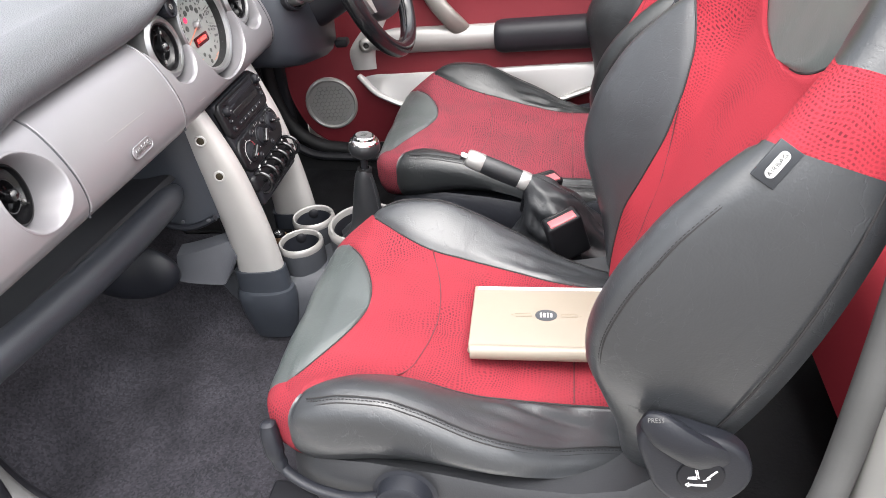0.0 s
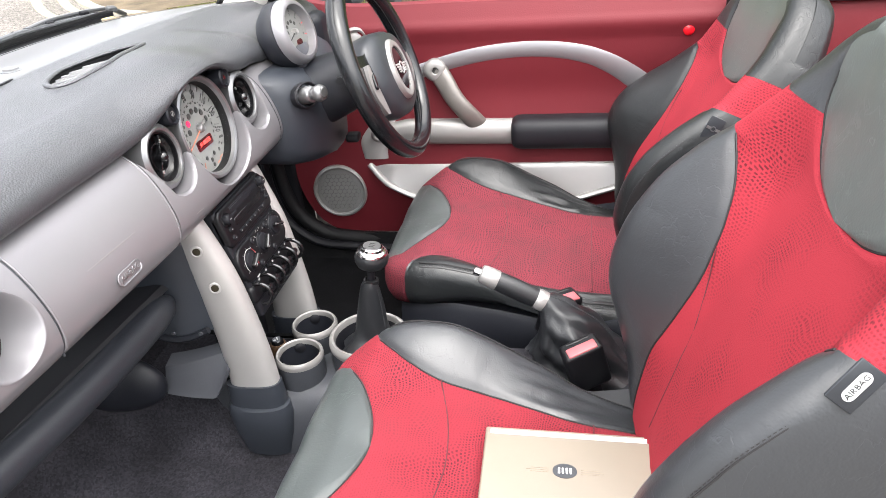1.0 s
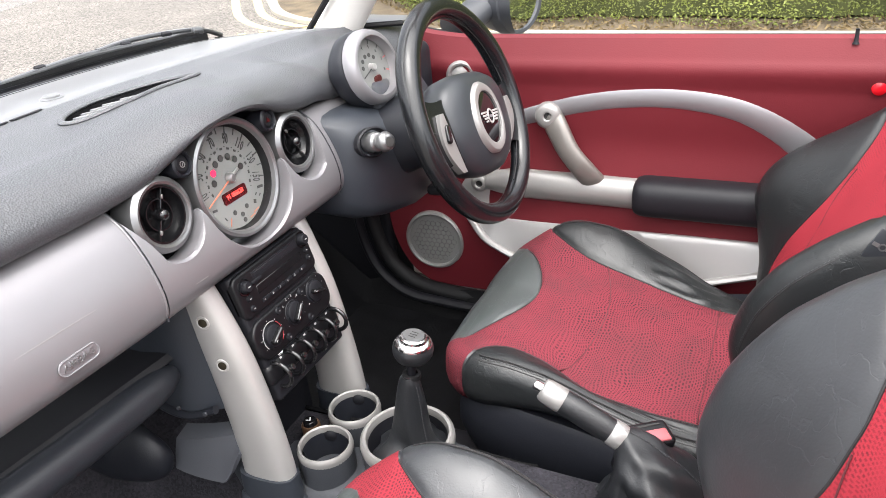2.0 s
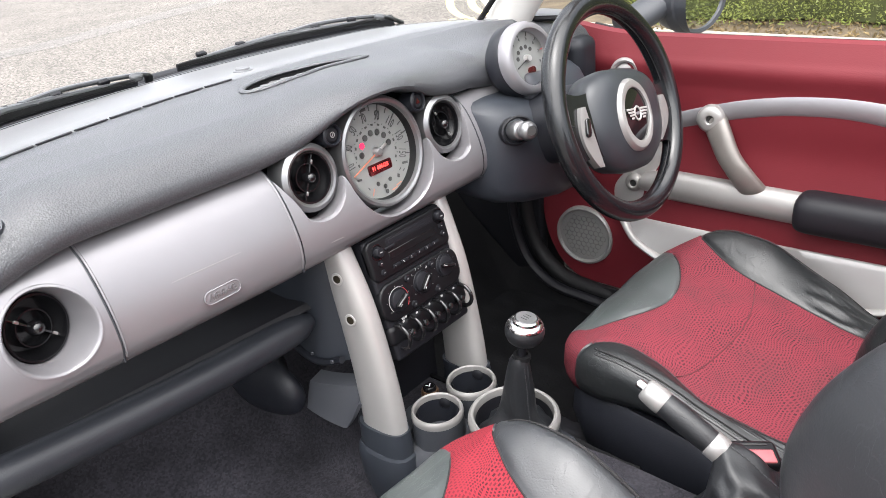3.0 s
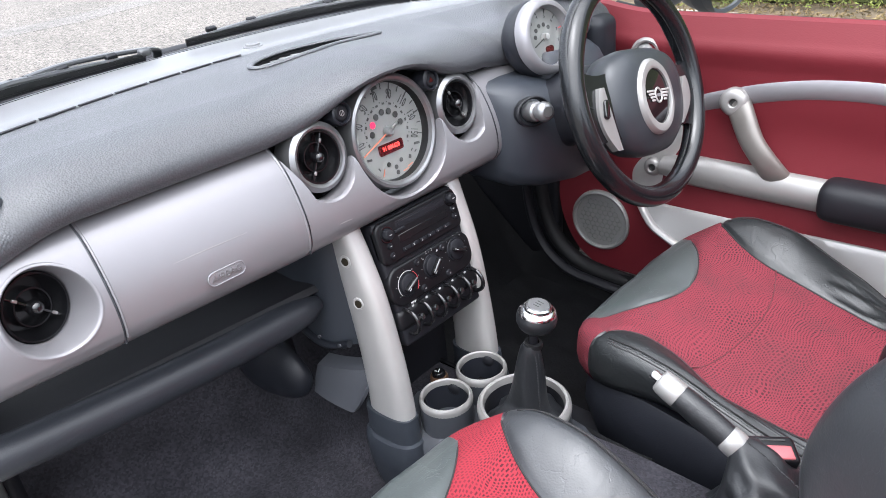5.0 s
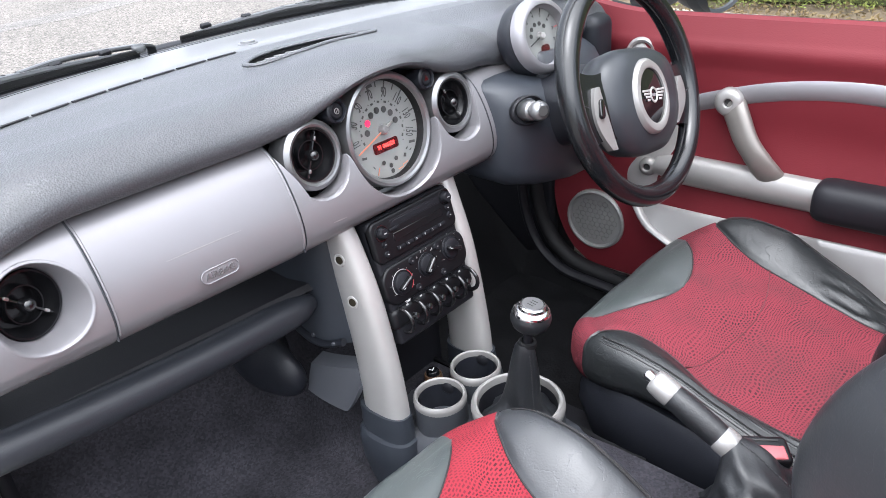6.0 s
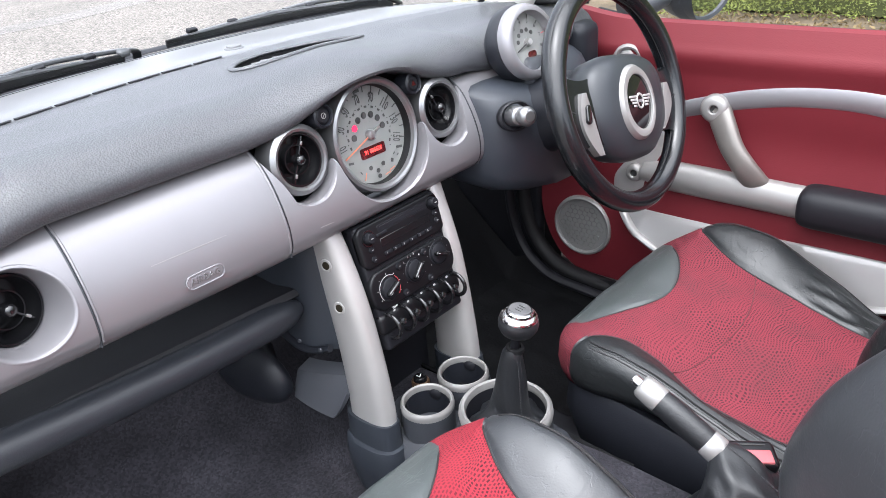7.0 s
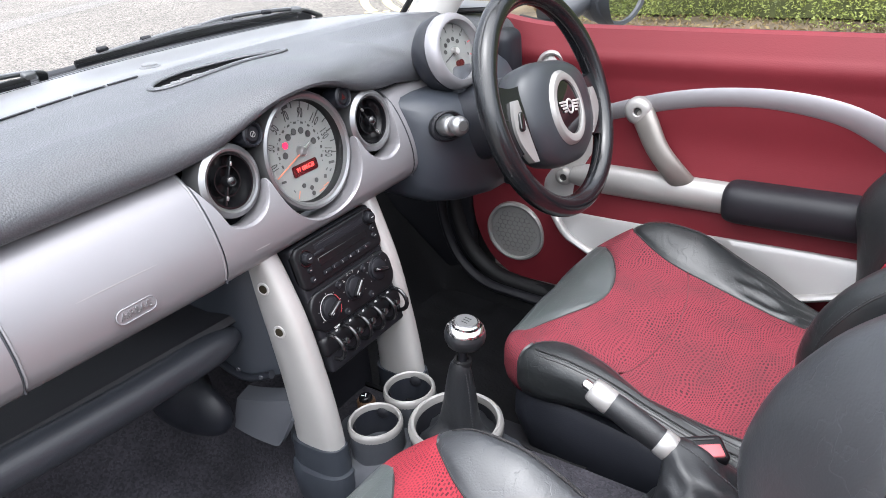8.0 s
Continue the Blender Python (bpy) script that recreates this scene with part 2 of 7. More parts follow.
M_LEATHER_GREY = leather("slate_leather", (0.095, 0.109, 0.105), 0.34, 0.07, 0.16, 0.6)
M_WHEEL = leather("wheel_leather", (0.0065, 0.0072, 0.0085), 0.21, 0.02, 0.0, 0.60)
M_CLOTH = woven("red_cloth", (0.285, 0.026, 0.038), (0.085, 0.013, 0.018), 0.10, 0.95)
M_CLOTH_DARKER = woven("darker_red_cloth", (0.205, 0.022, 0.032), (0.055, 0.012, 0.016), 0.25, 1.0, 0.16)
M_CLOTH_WORN = woven("soiled_red_cloth", (0.158, 0.027, 0.038), (0.018, 0.012, 0.014), 0.72, 1.0, 0.38)
M_VINYL = material("red_vinyl", (0.126, 0.0115, 0.0175), 0.60, 0, 0.25, 0.0022, "voronoi", vary=0.08, vary_size=0.3, spec=0.30)
M_VINYL_DEEP = material("red_door_cloth", (0.108, 0.0028, 0.0095), 0.8, 0, 0.25, 0.0015, vary=0.10, vary_size=0.2, spec=0.06)
M_STACK = material("satin_black_fascia", (0.0046, 0.0048, 0.0060), 0.40, 0, 0.10, 0.0015, vary=0.1, spec=0.30)
M_CARPET = material("black_carpet", (0.0265, 0.0255, 0.0305), 0.95, 0, 0.9, 0.0035, vary=0.35, vary_size=0.12, spec=0.1, wear=0.08, wear_colour=(0.085, 0.078, 0.076))
M_SEAM = material("dark_thread", (0.012, 0.011, 0.012), 0.7, 0, vary=0.1)
M_CLOTH_SEAM = material("dark_red_thread", (0.070, 0.010, 0.014), 0.8, 0, vary=0.1)
M_THREAD = material("grey_thread", (0.10, 0.10, 0.10), 0.7, 0, vary=0.1)
M_STITCH = material("stitch_thread", (0.034, 0.034, 0.037), 0.6, 0, vary=0.1)
M_CREAM = material("cream_vinyl", (0.215, 0.187, 0.150), 0.42, 0, 0.2, 0.0015, vary=0.05, vary_size=0.1)
M_DIAL = material("silver_dial", (0.150, 0.155, 0.150), 0.55, 0.1, vary=0.04, vary_size=0.05)
M_PRINT = material("grey_print", (0.32, 0.32, 0.32), 0.6, 0, vary=0.05)
M_BRASS = material("dull_brass", (0.045, 0.038, 0.025), 0.4, 0.7, vary=0.1)
# wiper metal with the sky's grey reflection put into its colour
M_WIPER = material("sky_greyed_metal", (0.075, 0.078, 0.082), 0.32, 0.2, vary=0.1)
M_INK = material("dark_ink", (0.02, 0.02, 0.02), 0.6, 0, vary=0.05)
M_WHITE = material("white_ink", (0.75, 0.75, 0.75), 0.6, 0, vary=0.03)
M_PALE = material("pale_silver_plastic", (0.30, 0.295, 0.29), 0.34, 0.45, vary=0.03)
M_ORANGE = material("orange_needle", (0.42, 0.13, 0.07), 0.5, 0, vary=0.05)
M_LAMP = lit("red_warning_light", (1.0, 0.01, 0.05), 0.42)
M_BEZEL = material("grey_silver_bezel", (0.25, 0.25, 0.255), 0.30, 0.75, 0.02, 0.001, vary=0.04)
# near-black that stands in for the deep shade in the footwells
M_FLOOR_SHADE = material("footwell_shade_black", (0.0030, 0.0031, 0.0038), 0.70, 0, 0.5, 0.006, vary=0.35, vary_size=0.06, rough_vary=0.15, spec=0.12)
M_LCD = material("red_display", (0.040, 0.003, 0.004), 0.25, 0, vary=0.1, vary_size=0.02)
M_LCDTEXT = lit("display_digits", (1.0, 0.06, 0.05), 0.35)
M_BUCKLE = material("red_release_button", (0.38, 0.095, 0.105), 0.3, 0, vary=0.05)
M_REDSPOT = material("red_reflector", (0.75, 0.01, 0.02), 0.15, 0, vary=0.05)
M_GREY_TRIM = material("grey_plastic_trim", (0.053, 0.056, 0.066), 0.5, 0, 0.2, 0.003, vary=0.1)
M_SPEAKER = material("speaker_mesh", (0.26, 0.255, 0.25), 0.5, 0.35, vary=0.05)
M_BODY = material("pale_car_paint", (0.55, 0.54, 0.52), 0.18, 0.3, vary=0.03, coat=0.6)
M_PILLAR = material("pale_pillar_trim", (0.58, 0.565, 0.54), 0.6, 0, 0.2, 0.003, vary=0.05)
M_GLASS = glass("clear_glass")
M_MIRROR = material("mirror_glass", (0.85, 0.87, 0.88), 0.02, 1.0, vary=0.01, rough_vary=0.0)
M_TEMPRED = material("red_print", (0.42, 0.05, 0.06), 0.6, 0, vary=0.05)


# ---------------------------------------------------------------- mesh helpers
def thing(name, at, label, category, group="", kind=""):
    ob = new(name)
    ob.location = at
    ob.empty_display_size = 0.05
    return tagged(ob, label, category, group, kind)


def part(name, bm, mat, parent=None, label="", smooth=True, angle=40):
    """One bmesh, in world metres, as one mesh object under a thing or a part."""
    bmesh.ops.remove_doubles(bm, verts=bm.verts, dist=1e-5)
    me = bpy.data.meshes.new(name)
    bm.normal_update()
    bm.to_mesh(me)
    bm.free()
    me.materials.append(mat)
    if smooth:
        for p in me.polygons:
            p.use_smooth = True
        me.set_sharp_from_angle(angle=radians(angle))
    ob = new(name, me)
    if parent is not None:
        ob.parent = parent
        if parent.type == "EMPTY":
            ob.matrix_parent_inverse = Matrix.Translation(-parent.location)
    if label:
        ob["label"] = label
    return ob


def grid(rows, close_u=False, close_v=False, bm=None, uvs=None, caps=False):
    """A sheet through rows of points. close_u joins each row's ends, close_v the last row to the first."""
    bm = bm or bmesh.new()
    vs = [[bm.verts.new(p) for p in r] for r in rows]
    nr, nc = len(vs), len(vs[0])
    layer = bm.loops.layers.uv.verify() if uvs else None
    for i in range(nr - (0 if close_v else 1)):
        for j in range(nc - (0 if close_u else 1)):
            ij = [(i, j), (i, (j + 1) % nc), ((i + 1) % nr, (j + 1) % nc), ((i + 1) % nr, j)]
            q = [vs[a][b] for a, b in ij]
            if len({tuple(round(c, 6) for c in v.co) for v in q}) < 3:
                continue
            try:
                f = bm.faces.new(q)
            except ValueError:
                continue
            if uvs:
                for lp, (a, b) in zip(f.loops, ij):
                    lp[layer].uv = uvs[a][b]
    if caps:
        for r in (vs[0], vs[-1]):
            try:
                bm.faces.new(r)
            except ValueError:
                pass
    return bm


def fix(bm):
    bmesh.ops.remove_doubles(bm, verts=bm.verts, dist=1e-5)
    bmesh.ops.recalc_face_normals(bm, faces=bm.faces)
    return bm


def solid(bm, thick):
    """Thickness for a sheet."""
    bmesh.ops.remove_doubles(bm, verts=bm.verts, dist=1e-5)
    bmesh.ops.recalc_face_normals(bm, faces=bm.faces)
    bmesh.ops.solidify(bm, geom=bm.faces[:], thickness=thick)
    bmesh.ops.recalc_face_normals(bm, faces=bm.faces)
    return bm


def lathe(profile, m, segs=48, bm=None, arc=(0, 360)):
    """A profile of (radius, height) turned about the z axis of m."""
    full = arc[1] - arc[0] >= 360
    rows = []
    for k in range(segs + (0 if full else 1)):
        a = radians(arc[0] + (arc[1] - arc[0]) * k / segs)
        rows.append([m @ Vector((r * math.cos(a), r * math.sin(a), h)) for r, h in profile])
    bm = grid(rows, close_v=full, bm=bm)
    return fix(bm)


def curve_points(pts, n):
    """A smooth line through points (Catmull-Rom), n points a span."""
    pts = [Vector(p) for p in pts]
    out = []
    for i in range(len(pts) - 1):
        p0, p1, p2, p3 = pts[max(i - 1, 0)], pts[i], pts[i + 1], pts[min(i + 2, len(pts) - 1)]
        for k in range(n):
            t = k / n
            out.append(0.5 * (2 * p1 + (p2 - p0) * t + (2 * p0 - 5 * p1 + 4 * p2 - p3) * t * t + (3 * p1 - p0 - 3 * p2 + p3) * t ** 3))
    return out + [pts[-1]]


def sweep(pts, sizes, up=(0, 0, 1), segs=20, closed=False, power=2.0, bm=None, caps=True):
    """A tube along points; sizes are (half width, half height) or one radius, given once or for each point; power squares the section."""
    pts = [Vector(p) for p in pts]
    n = len(pts)
    if not isinstance(sizes, list):
        sizes = [sizes] * n
    rows = []
    for i, p in enumerate(pts):
        a, b = (pts[(i - 1) % n], pts[(i + 1) % n]) if closed else (pts[max(i - 1, 0)], pts[min(i + 1, n - 1)])
        d = (b - a).normalized()
        side = d.cross(Vector(up))
        side = side.normalized() if side.length > 1e-4 else Vector((1, 0, 0))
        top = side.cross(d).normalized()
        s = sizes[i]
        w, h = s if isinstance(s, tuple) else (s, s)
        row = []
        for k in range(segs):
            t = 2 * math.pi * k / segs
            c, q = math.cos(t), math.sin(t)
            row.append(p + side * (w * math.copysign(abs(c) ** (2 / power), c)) + top * (h * math.copysign(abs(q) ** (2 / power), q)))
        rows.append(row)
    return fix(grid(rows, close_u=True, close_v=closed, bm=bm, caps=caps and not closed))


def box(m, size, bevel=0.003, segs=3, bm=None):
    """A box with rounded edges, centred on m."""
    own = bmesh.new()
    bmesh.ops.create_cube(own, size=1)
    bmesh.ops.scale(own, vec=size, verts=own.verts)
    if bevel > 0:
        bmesh.ops.bevel(own, geom=own.edges[:], offset=min(bevel, min(size) * 0.49), segments=segs, profile=0.5, affect="EDGES")
    bmesh.ops.transform(own, matrix=m, verts=own.verts)
    if bm is None:
        return own
    me = bpy.data.meshes.new("tmp")
    own.to_mesh(me)
    own.free()
    bm.from_mesh(me)
    bpy.data.meshes.remove(me)
    return bm


def axes(at, z, x=(1, 0, 0)):
    """A pose at a point whose z axis points along z."""
    z = Vector(z).normalized()
    x = Vector(x)
    x = (x - z * x.dot(z)).normalized()
    y = z.cross(x)
    m = Matrix((x, y, z)).transposed().to_4x4()
    m.translation = at
    return m


def slab(outline, m, thick, bevel=0.0):
    """A flat outline in the x, y plane of m, given thickness along its z, with its front edges rounded."""
    bm = bmesh.new()
    vs = [bm.verts.new((x, y, 0)) for x, y in outline]
    f = bm.faces.new(vs)
    r = bmesh.ops.extrude_face_region(bm, geom=[f])
    top = [v for v in r["geom"] if isinstance(v, bmesh.types.BMVert)]
    bmesh.ops.translate(bm, vec=(0, 0, thick), verts=top)
    bmesh.ops.recalc_face_normals(bm, faces=bm.faces)
    if bevel > 0:
        keep = set(top)
        edges = [e for e in bm.edges if e.verts[0] in keep and e.verts[1] in keep]
        bmesh.ops.bevel(bm, geom=edges, offset=bevel, segments=3, profile=0.5, affect="EDGES")
    bmesh.ops.transform(bm, matrix=m, verts=bm.verts)
    return bm


def rounded(w, h, r, n=5):
    """Outline of a bar with rounded corners."""
    pts = []
    for cx, cy, a0 in ((w / 2 - r, -h / 2 + r, -90), (w / 2 - r, h / 2 - r, 0), (-w / 2 + r, h / 2 - r, 90), (-w / 2 + r, -h / 2 + r, 180)):
        for k in range(n + 1):
            a = radians(a0 + 90 * k / n)
            pts.append((cx + r * math.cos(a), cy + r * math.sin(a)))
    return pts


def pill(w, h, n=8):
    """Outline of a bar with round ends."""
    r = h / 2
    pts = []
    for k in range(n + 1):
        a = -math.pi / 2 + math.pi * k / n
        pts.append((w / 2 - r + r * math.cos(a), r * math.sin(a)))
    for k in range(n + 1):
        a = math.pi / 2 + math.pi * k / n
        pts.append((-w / 2 + r + r * math.cos(a), r * math.sin(a)))
    return pts


def ellipse(a, b, n=32):
    return [(a * math.cos(2 * math.pi * k / n), b * math.sin(2 * math.pi * k / n)) for k in range(n)]


def writing(name, text, size, m, mat, parent, depth=0.0004, label=""):
    """Letters of the built-in font as a mesh, centred on m, facing its z axis."""
    cu = bpy.data.curves.new(name, "FONT")
    cu.body, cu.size, cu.align_x, cu.align_y, cu.extrude = text, size, "CENTER", "CENTER", depth
    cu.resolution_u = 2
    ob = bpy.data.objects.new(name, cu)
    scene.collection.objects.link(ob)
    bpy.context.view_layer.update()
    me = bpy.data.meshes.new_from_object(ob.evaluated_get(bpy.context.evaluated_depsgraph_get()))
    bpy.data.objects.remove(ob)
    bpy.data.curves.remove(cu)
    bm = bmesh.new()
    bm.from_mesh(me)
    bpy.data.meshes.remove(me)
    bmesh.ops.transform(bm, matrix=m, verts=bm.verts)
    return part(name, bm, mat, parent, label, smooth=False)


def lerp(x, xs, ys):
    return float(np.interp(x, xs, ys))


def soft(x, xs, ys):
    """Smooth line through (xs, ys): cubic Hermite with monotone-ish slopes."""
    if x <= xs[0]:
        return ys[0]
    if x >= xs[-1]:
        return ys[-1]
    i = int(np.searchsorted(xs, x)) - 1
    i = max(0, min(i, len(xs) - 2))

    def slope(k):
        if k == 0:
            return (ys[1] - ys[0]) / (xs[1] - xs[0])
        if k == len(xs) - 1:
            return (ys[-1] - ys[-2]) / (xs[-1] - xs[-2])
        return (ys[k + 1] - ys[k - 1]) / (xs[k + 1] - xs[k - 1])

    h = xs[i + 1] - xs[i]
    t = (x - xs[i]) / h
    return (ys[i] * (2 * t ** 3 - 3 * t * t + 1) + slope(i) * h * (t ** 3 - 2 * t * t + t)
            + ys[i + 1] * (-2 * t ** 3 + 3 * t * t) + slope(i + 1) * h * (t ** 3 - t * t))


def stitches(path, length=0.0030, gap=0.0020, r=0.0006):
    """A row of short thread dashes along a line."""
    bm = bmesh.new()
    pts = [Vector(p) for p in path]
    run = [0.0]
    for a, b in zip(pts, pts[1:]):
        run.append(run[-1] + (b - a).length)
    d = 0.0
    while d + length < run[-1]:
        ends = []
        for q in (d, d + length):
            k = max(i for i in range(len(run) - 1) if run[i] <= q)
            u = (q - run[k]) / max(1e-9, run[k + 1] - run[k])
            ends.append(pts[k].lerp(pts[k + 1], u))
        sweep([ends[0], ends[0].lerp(ends[1], 0.5), ends[1]], r, segs=5, bm=bm)
        d += length + gap
    return bm


# ---------------------------------------------------------------- outside
GROUND = -0.28
m_asphalt = material("asphalt", (0.135, 0.123, 0.111), 0.85, 0, 1.0, 0.010, "voronoi", vary=0.16, vary_size=0.9, wear=0.30, wear_colour=(0.28, 0.265, 0.24))


def add_grit(mat, size, low, high):
    """Single stones of their own tone over a ground colour."""
    n, l = mat.node_tree.nodes, mat.node_tree.links
    b = n["Principled BSDF"]
    under = b.inputs["Base Color"].links[0].from_socket
    tc = n.new("ShaderNodeTexCoord")
    cell = n.new("ShaderNodeTexVoronoi")
    cell.inputs["Scale"].default_value = 1.0 / size
    l.new(tc.outputs["Object"], cell.inputs["Vector"])
    grey = n.new("ShaderNodeSeparateColor")
    l.new(cell.outputs["Color"], grey.inputs[0])
    span = n.new("ShaderNodeMapRange")
    span.inputs["To Min"].default_value, span.inputs["To Max"].default_value = low, high
    l.new(grey.outputs[0], span.inputs["Value"])
    mix = n.new("ShaderNodeMix")
    mix.data_type, mix.blend_type = "RGBA", "MULTIPLY"
    mix.inputs["Factor"].default_value = 1.0
    l.new(under, mix.inputs[6])
    l.new(span.outputs[0], mix.inputs[7])
    l.new(mix.outputs[2], b.inputs["Base Color"])


add_grit(m_asphalt, 0.016, 0.35, 1.8)
m_litter = material("leaf_litter_earth", (0.13, 0.10, 0.065), 0.95, 0, 0.8, 0.03, vary=0.4, vary_size=0.25, wear=0.6, wear_colour=(0.20, 0.155, 0.085))
m_yellow = material("yellow_road_paint", (0.70, 0.58, 0.24), 0.7, 0, 0.5, 0.012, vary=0.10, vary_size=0.2, wear=0.25, wear_colour=(0.45, 0.40, 0.25))
m_kerb = material("kerb_stone", (0.36, 0.34, 0.29), 0.85, 0, 0.5, 0.01, vary=0.2, vary_size=0.3)
m_leaf = material("hedge_leaf", (0.20, 0.235, 0.055), 0.5, 0, vary=0.5, vary_size=0.12, rough_vary=0.15)
m_twig = material("hedge_twig", (0.075, 0.085, 0.03), 0.9, 0, vary=0.3)
m_patch = material("worn_tarmac_band", (0.150, 0.141, 0.132), 0.85, 0, 0.9, 0.012, "voronoi", vary=0.2, vary_size=0.5)


add_grit(m_patch, 0.016, 0.45, 1.6)


def flat_strip(left, right, z, drop):
    """A low solid strip between two lines on the ground."""
    rows = []
    for (ax, ay), (bx, by) in zip(left, right):
        rows.append([(ax, ay, z - drop), (ax, ay, z), (bx, by, z), (bx, by, z - drop)])
    return fix(grid(rows))


bm = bmesh.new()
rows = []
for i in range(61):
    y = -400 + 800 * i / 60
    rows.append([(-400 + 800 * j / 60, y, GROUND) for j in range(61)])
tagged(part("ground", grid(rows), m_asphalt, smooth=False), "worn grey tarmac road surface with pale grit", "ground", kind="structure")


def road_edge(off):
    """The bend of the road's edge, off metres outwards: along the car, then away to the far side."""
    pts = [(4.50 + off, -14, 0), (4.50 + off, -4, 0), (4.60 + off, 1.5, 0), (5.00 + off, 3.3, 0), (5.60 + off * 0.8, 4.55 - off * 0.5, 0),
           (6.75 + off * 0.65, 5.65 - off * 0.8, 0), (8.6 + off * 0.5, 7.0 - off * 0.9, 0), (13 + off * 0.5, 9.5 - off, 0), (22, 13 - off, 0)]
    return [(p.x, p.y) for p in curve_points(pts, 8)]


for off in (0.0, 0.26):
    bm = flat_strip(road_edge(off), road_edge(off + 0.10), GROUND + 0.004, 0.006)
    tagged(part("road_marking", bm, m_yellow, smooth=False), "worn yellow line painted along the road edge", "road marking", "double yellow lines", "structure")
bm = flat_strip(road_edge(0.42), road_edge(0.54), GROUND + 0.035, 0.05)
tagged(part("kerb", bm, m_kerb, smooth=False), "low pale stone kerb along the road", "kerb", kind="structure")
bm = flat_strip(road_edge(0.54), [(x + 9.0, y - 3.0) for x, y in road_edge(0.54)], GROUND + 0.030, 0.04)
tagged(part("verge", bm, m_litter, smooth=False), "earth verge strewn with brown fallen leaves", "verge", kind="structure")
bm = flat_strip([(-30, 9.2), (-8, 9.0), (3, 8.6), (14, 12.2)], [(-30, 9.9), (-8, 9.7), (3, 9.25), (14, 12.9)], GROUND + 0.003, 0.005)
tagged(part("road_repair", bm, m_patch, smooth=False), "smooth grey repair band across the tarmac", "road", kind="structure")


def leaf_cloud(count, place, size, seed):
    """Many small pointed leaves, each a bent pair of faces."""
    rnd = random.Random(seed)
    verts, faces = [], []
    for _ in range(count):
        p = Vector(place(rnd))
        s = size * rnd.uniform(0.6, 1.4)
        q = Euler((rnd.uniform(0, 6.3), rnd.uniform(0, 6.3), rnd.uniform(0, 6.3))).to_matrix()
        k = len(verts)
        for v in ((0, -s, 0), (s * 0.42, 0, s * 0.15), (0, s, 0), (-s * 0.42, 0, s * 0.15)):
            verts.append(p + q @ Vector(v))
        faces += [(k, k + 1, k + 2), (k, k + 2, k + 3)]
    me = bpy.data.meshes.new("leaves")
    me.from_pydata([tuple(v) for v in verts], [], faces)
    return me


def hedge_place(rnd):
    y = rnd.uniform(-9, 5.2)
    x0 = 5.28 + 0.07 * math.sin(y * 1.7) + 0.06 * math.sin(y * 4.1) + max(0, y - 2.0) * 0.95
    d = rnd.random() ** 2.2
    z = GROUND + 0.05 + (rnd.random() * 1.5 if rnd.random() < 0.72 else 1.5 + rnd.random() * 3.1)
    return (x0 + d * 0.9 + 0.10 * math.sin(z * 6 + y * 3) + 0.05 * z, y, z)


hedge = thing("hedge", (6.7, -2, GROUND), "tall dense green hedge along the leafy verge", "hedge")
me = leaf_cloud(230000, hedge_place, 0.0135, 3)
me.materials.append(m_leaf)
leaves = new("leaves", me)
leaves.parent = hedge
leaves.matrix_parent_inverse = Matrix.Translation(-hedge.location)
tagged(leaves, kind="stuff")
bm = bmesh.new()
rows = []
for i in range(36):
    y = -9 + 14.4 * i / 35
    x0 = 5.56 + 0.07 * math.sin(y * 1.7) + max(0, y - 2.0) * 0.95
    rows.append([(x0 + 0.06 * math.sin(y * 9 + k), y, GROUND + 0.05 + 0.72 * k) for k in range(7)] + [(x0 + 1.2, y, GROUND + 4.5), (x0 + 1.2, y, GROUND)])
part("twig_core", fix(grid(rows)), m_twig, hedge)
me = leaf_cloud(9000, lambda r: (lambda y: (5.1 + max(0, y - 2.0) * 1.0 + r.random() ** 1.5 * 2.6, y, 0))(r.uniform(-7, 5.0))[:2] + (GROUND + 0.038 + r.random() * 0.012,), 0.020, 8)
me.materials.append(material("fallen_leaf", (0.17, 0.125, 0.06), 0.8, 0, vary=0.5, vary_size=0.2))
tagged(new("fallen_leaves", me), "brown and yellow fallen leaves on the verge", "leaves", kind="stuff")


# ---------------------------------------------------------------- car floor and shell
def floor_z(x, y):
    tunnel = 0.13 * (1 - min(1, max(0, (abs(x) - 0.06) / 0.07)) ** 2 * (3 - 2 * min(1, max(0, (abs(x) - 0.06) / 0.07))))
    if y > 0.1:
        tunnel *= 1.0
    toe = max(0.0, y - 0.20)
    z = 0.0 + tunnel * (1 if y < 0.3 else max(0, 1 - (y - 0.3) * 2)) + min(0.45, toe * 1.15)
    k = min(1, max(0, (abs(x) - 0.585) / 0.042))
    z += 0.062 * k * k * (3 - 2 * k) * (1 if y < 0.15 else max(0, 1 - (y - 0.15) * 5))
    z += 0.004 * noise.noise(Vector((x * 7, y * 7, 0))) + 0.0025 * noise.noise(Vector((x * 22, y * 22, 3)))
    return z


rows = [[(x, y, floor_z(x, y)) for x in np.linspace(-0.63, 0.63, 90)] for y in np.linspace(-1.45, 0.56, 130)]
bm = solid(grid(rows), -0.02)
add_grit(M_CARPET, 0.0035, 0.70, 1.3)
tagged(part("floor", bm, M_CARPET), "worn black carpet with grit on the car floor", "carpet", kind="structure")

# added sheet over the carpet: paints the driver's footwell as dark as its shade
rows = []
for x in np.linspace(0.070, 0.625, 46):
    rows.append([(x, y, floor_z(x, y) + 0.010 + 0.008 * noise.noise(Vector((x * 9, y * 9, 5))) + 0.003 * noise.noise(Vector((x * 30, y * 30, 7)))) for y in np.linspace(-0.42, 0.54, 72)])
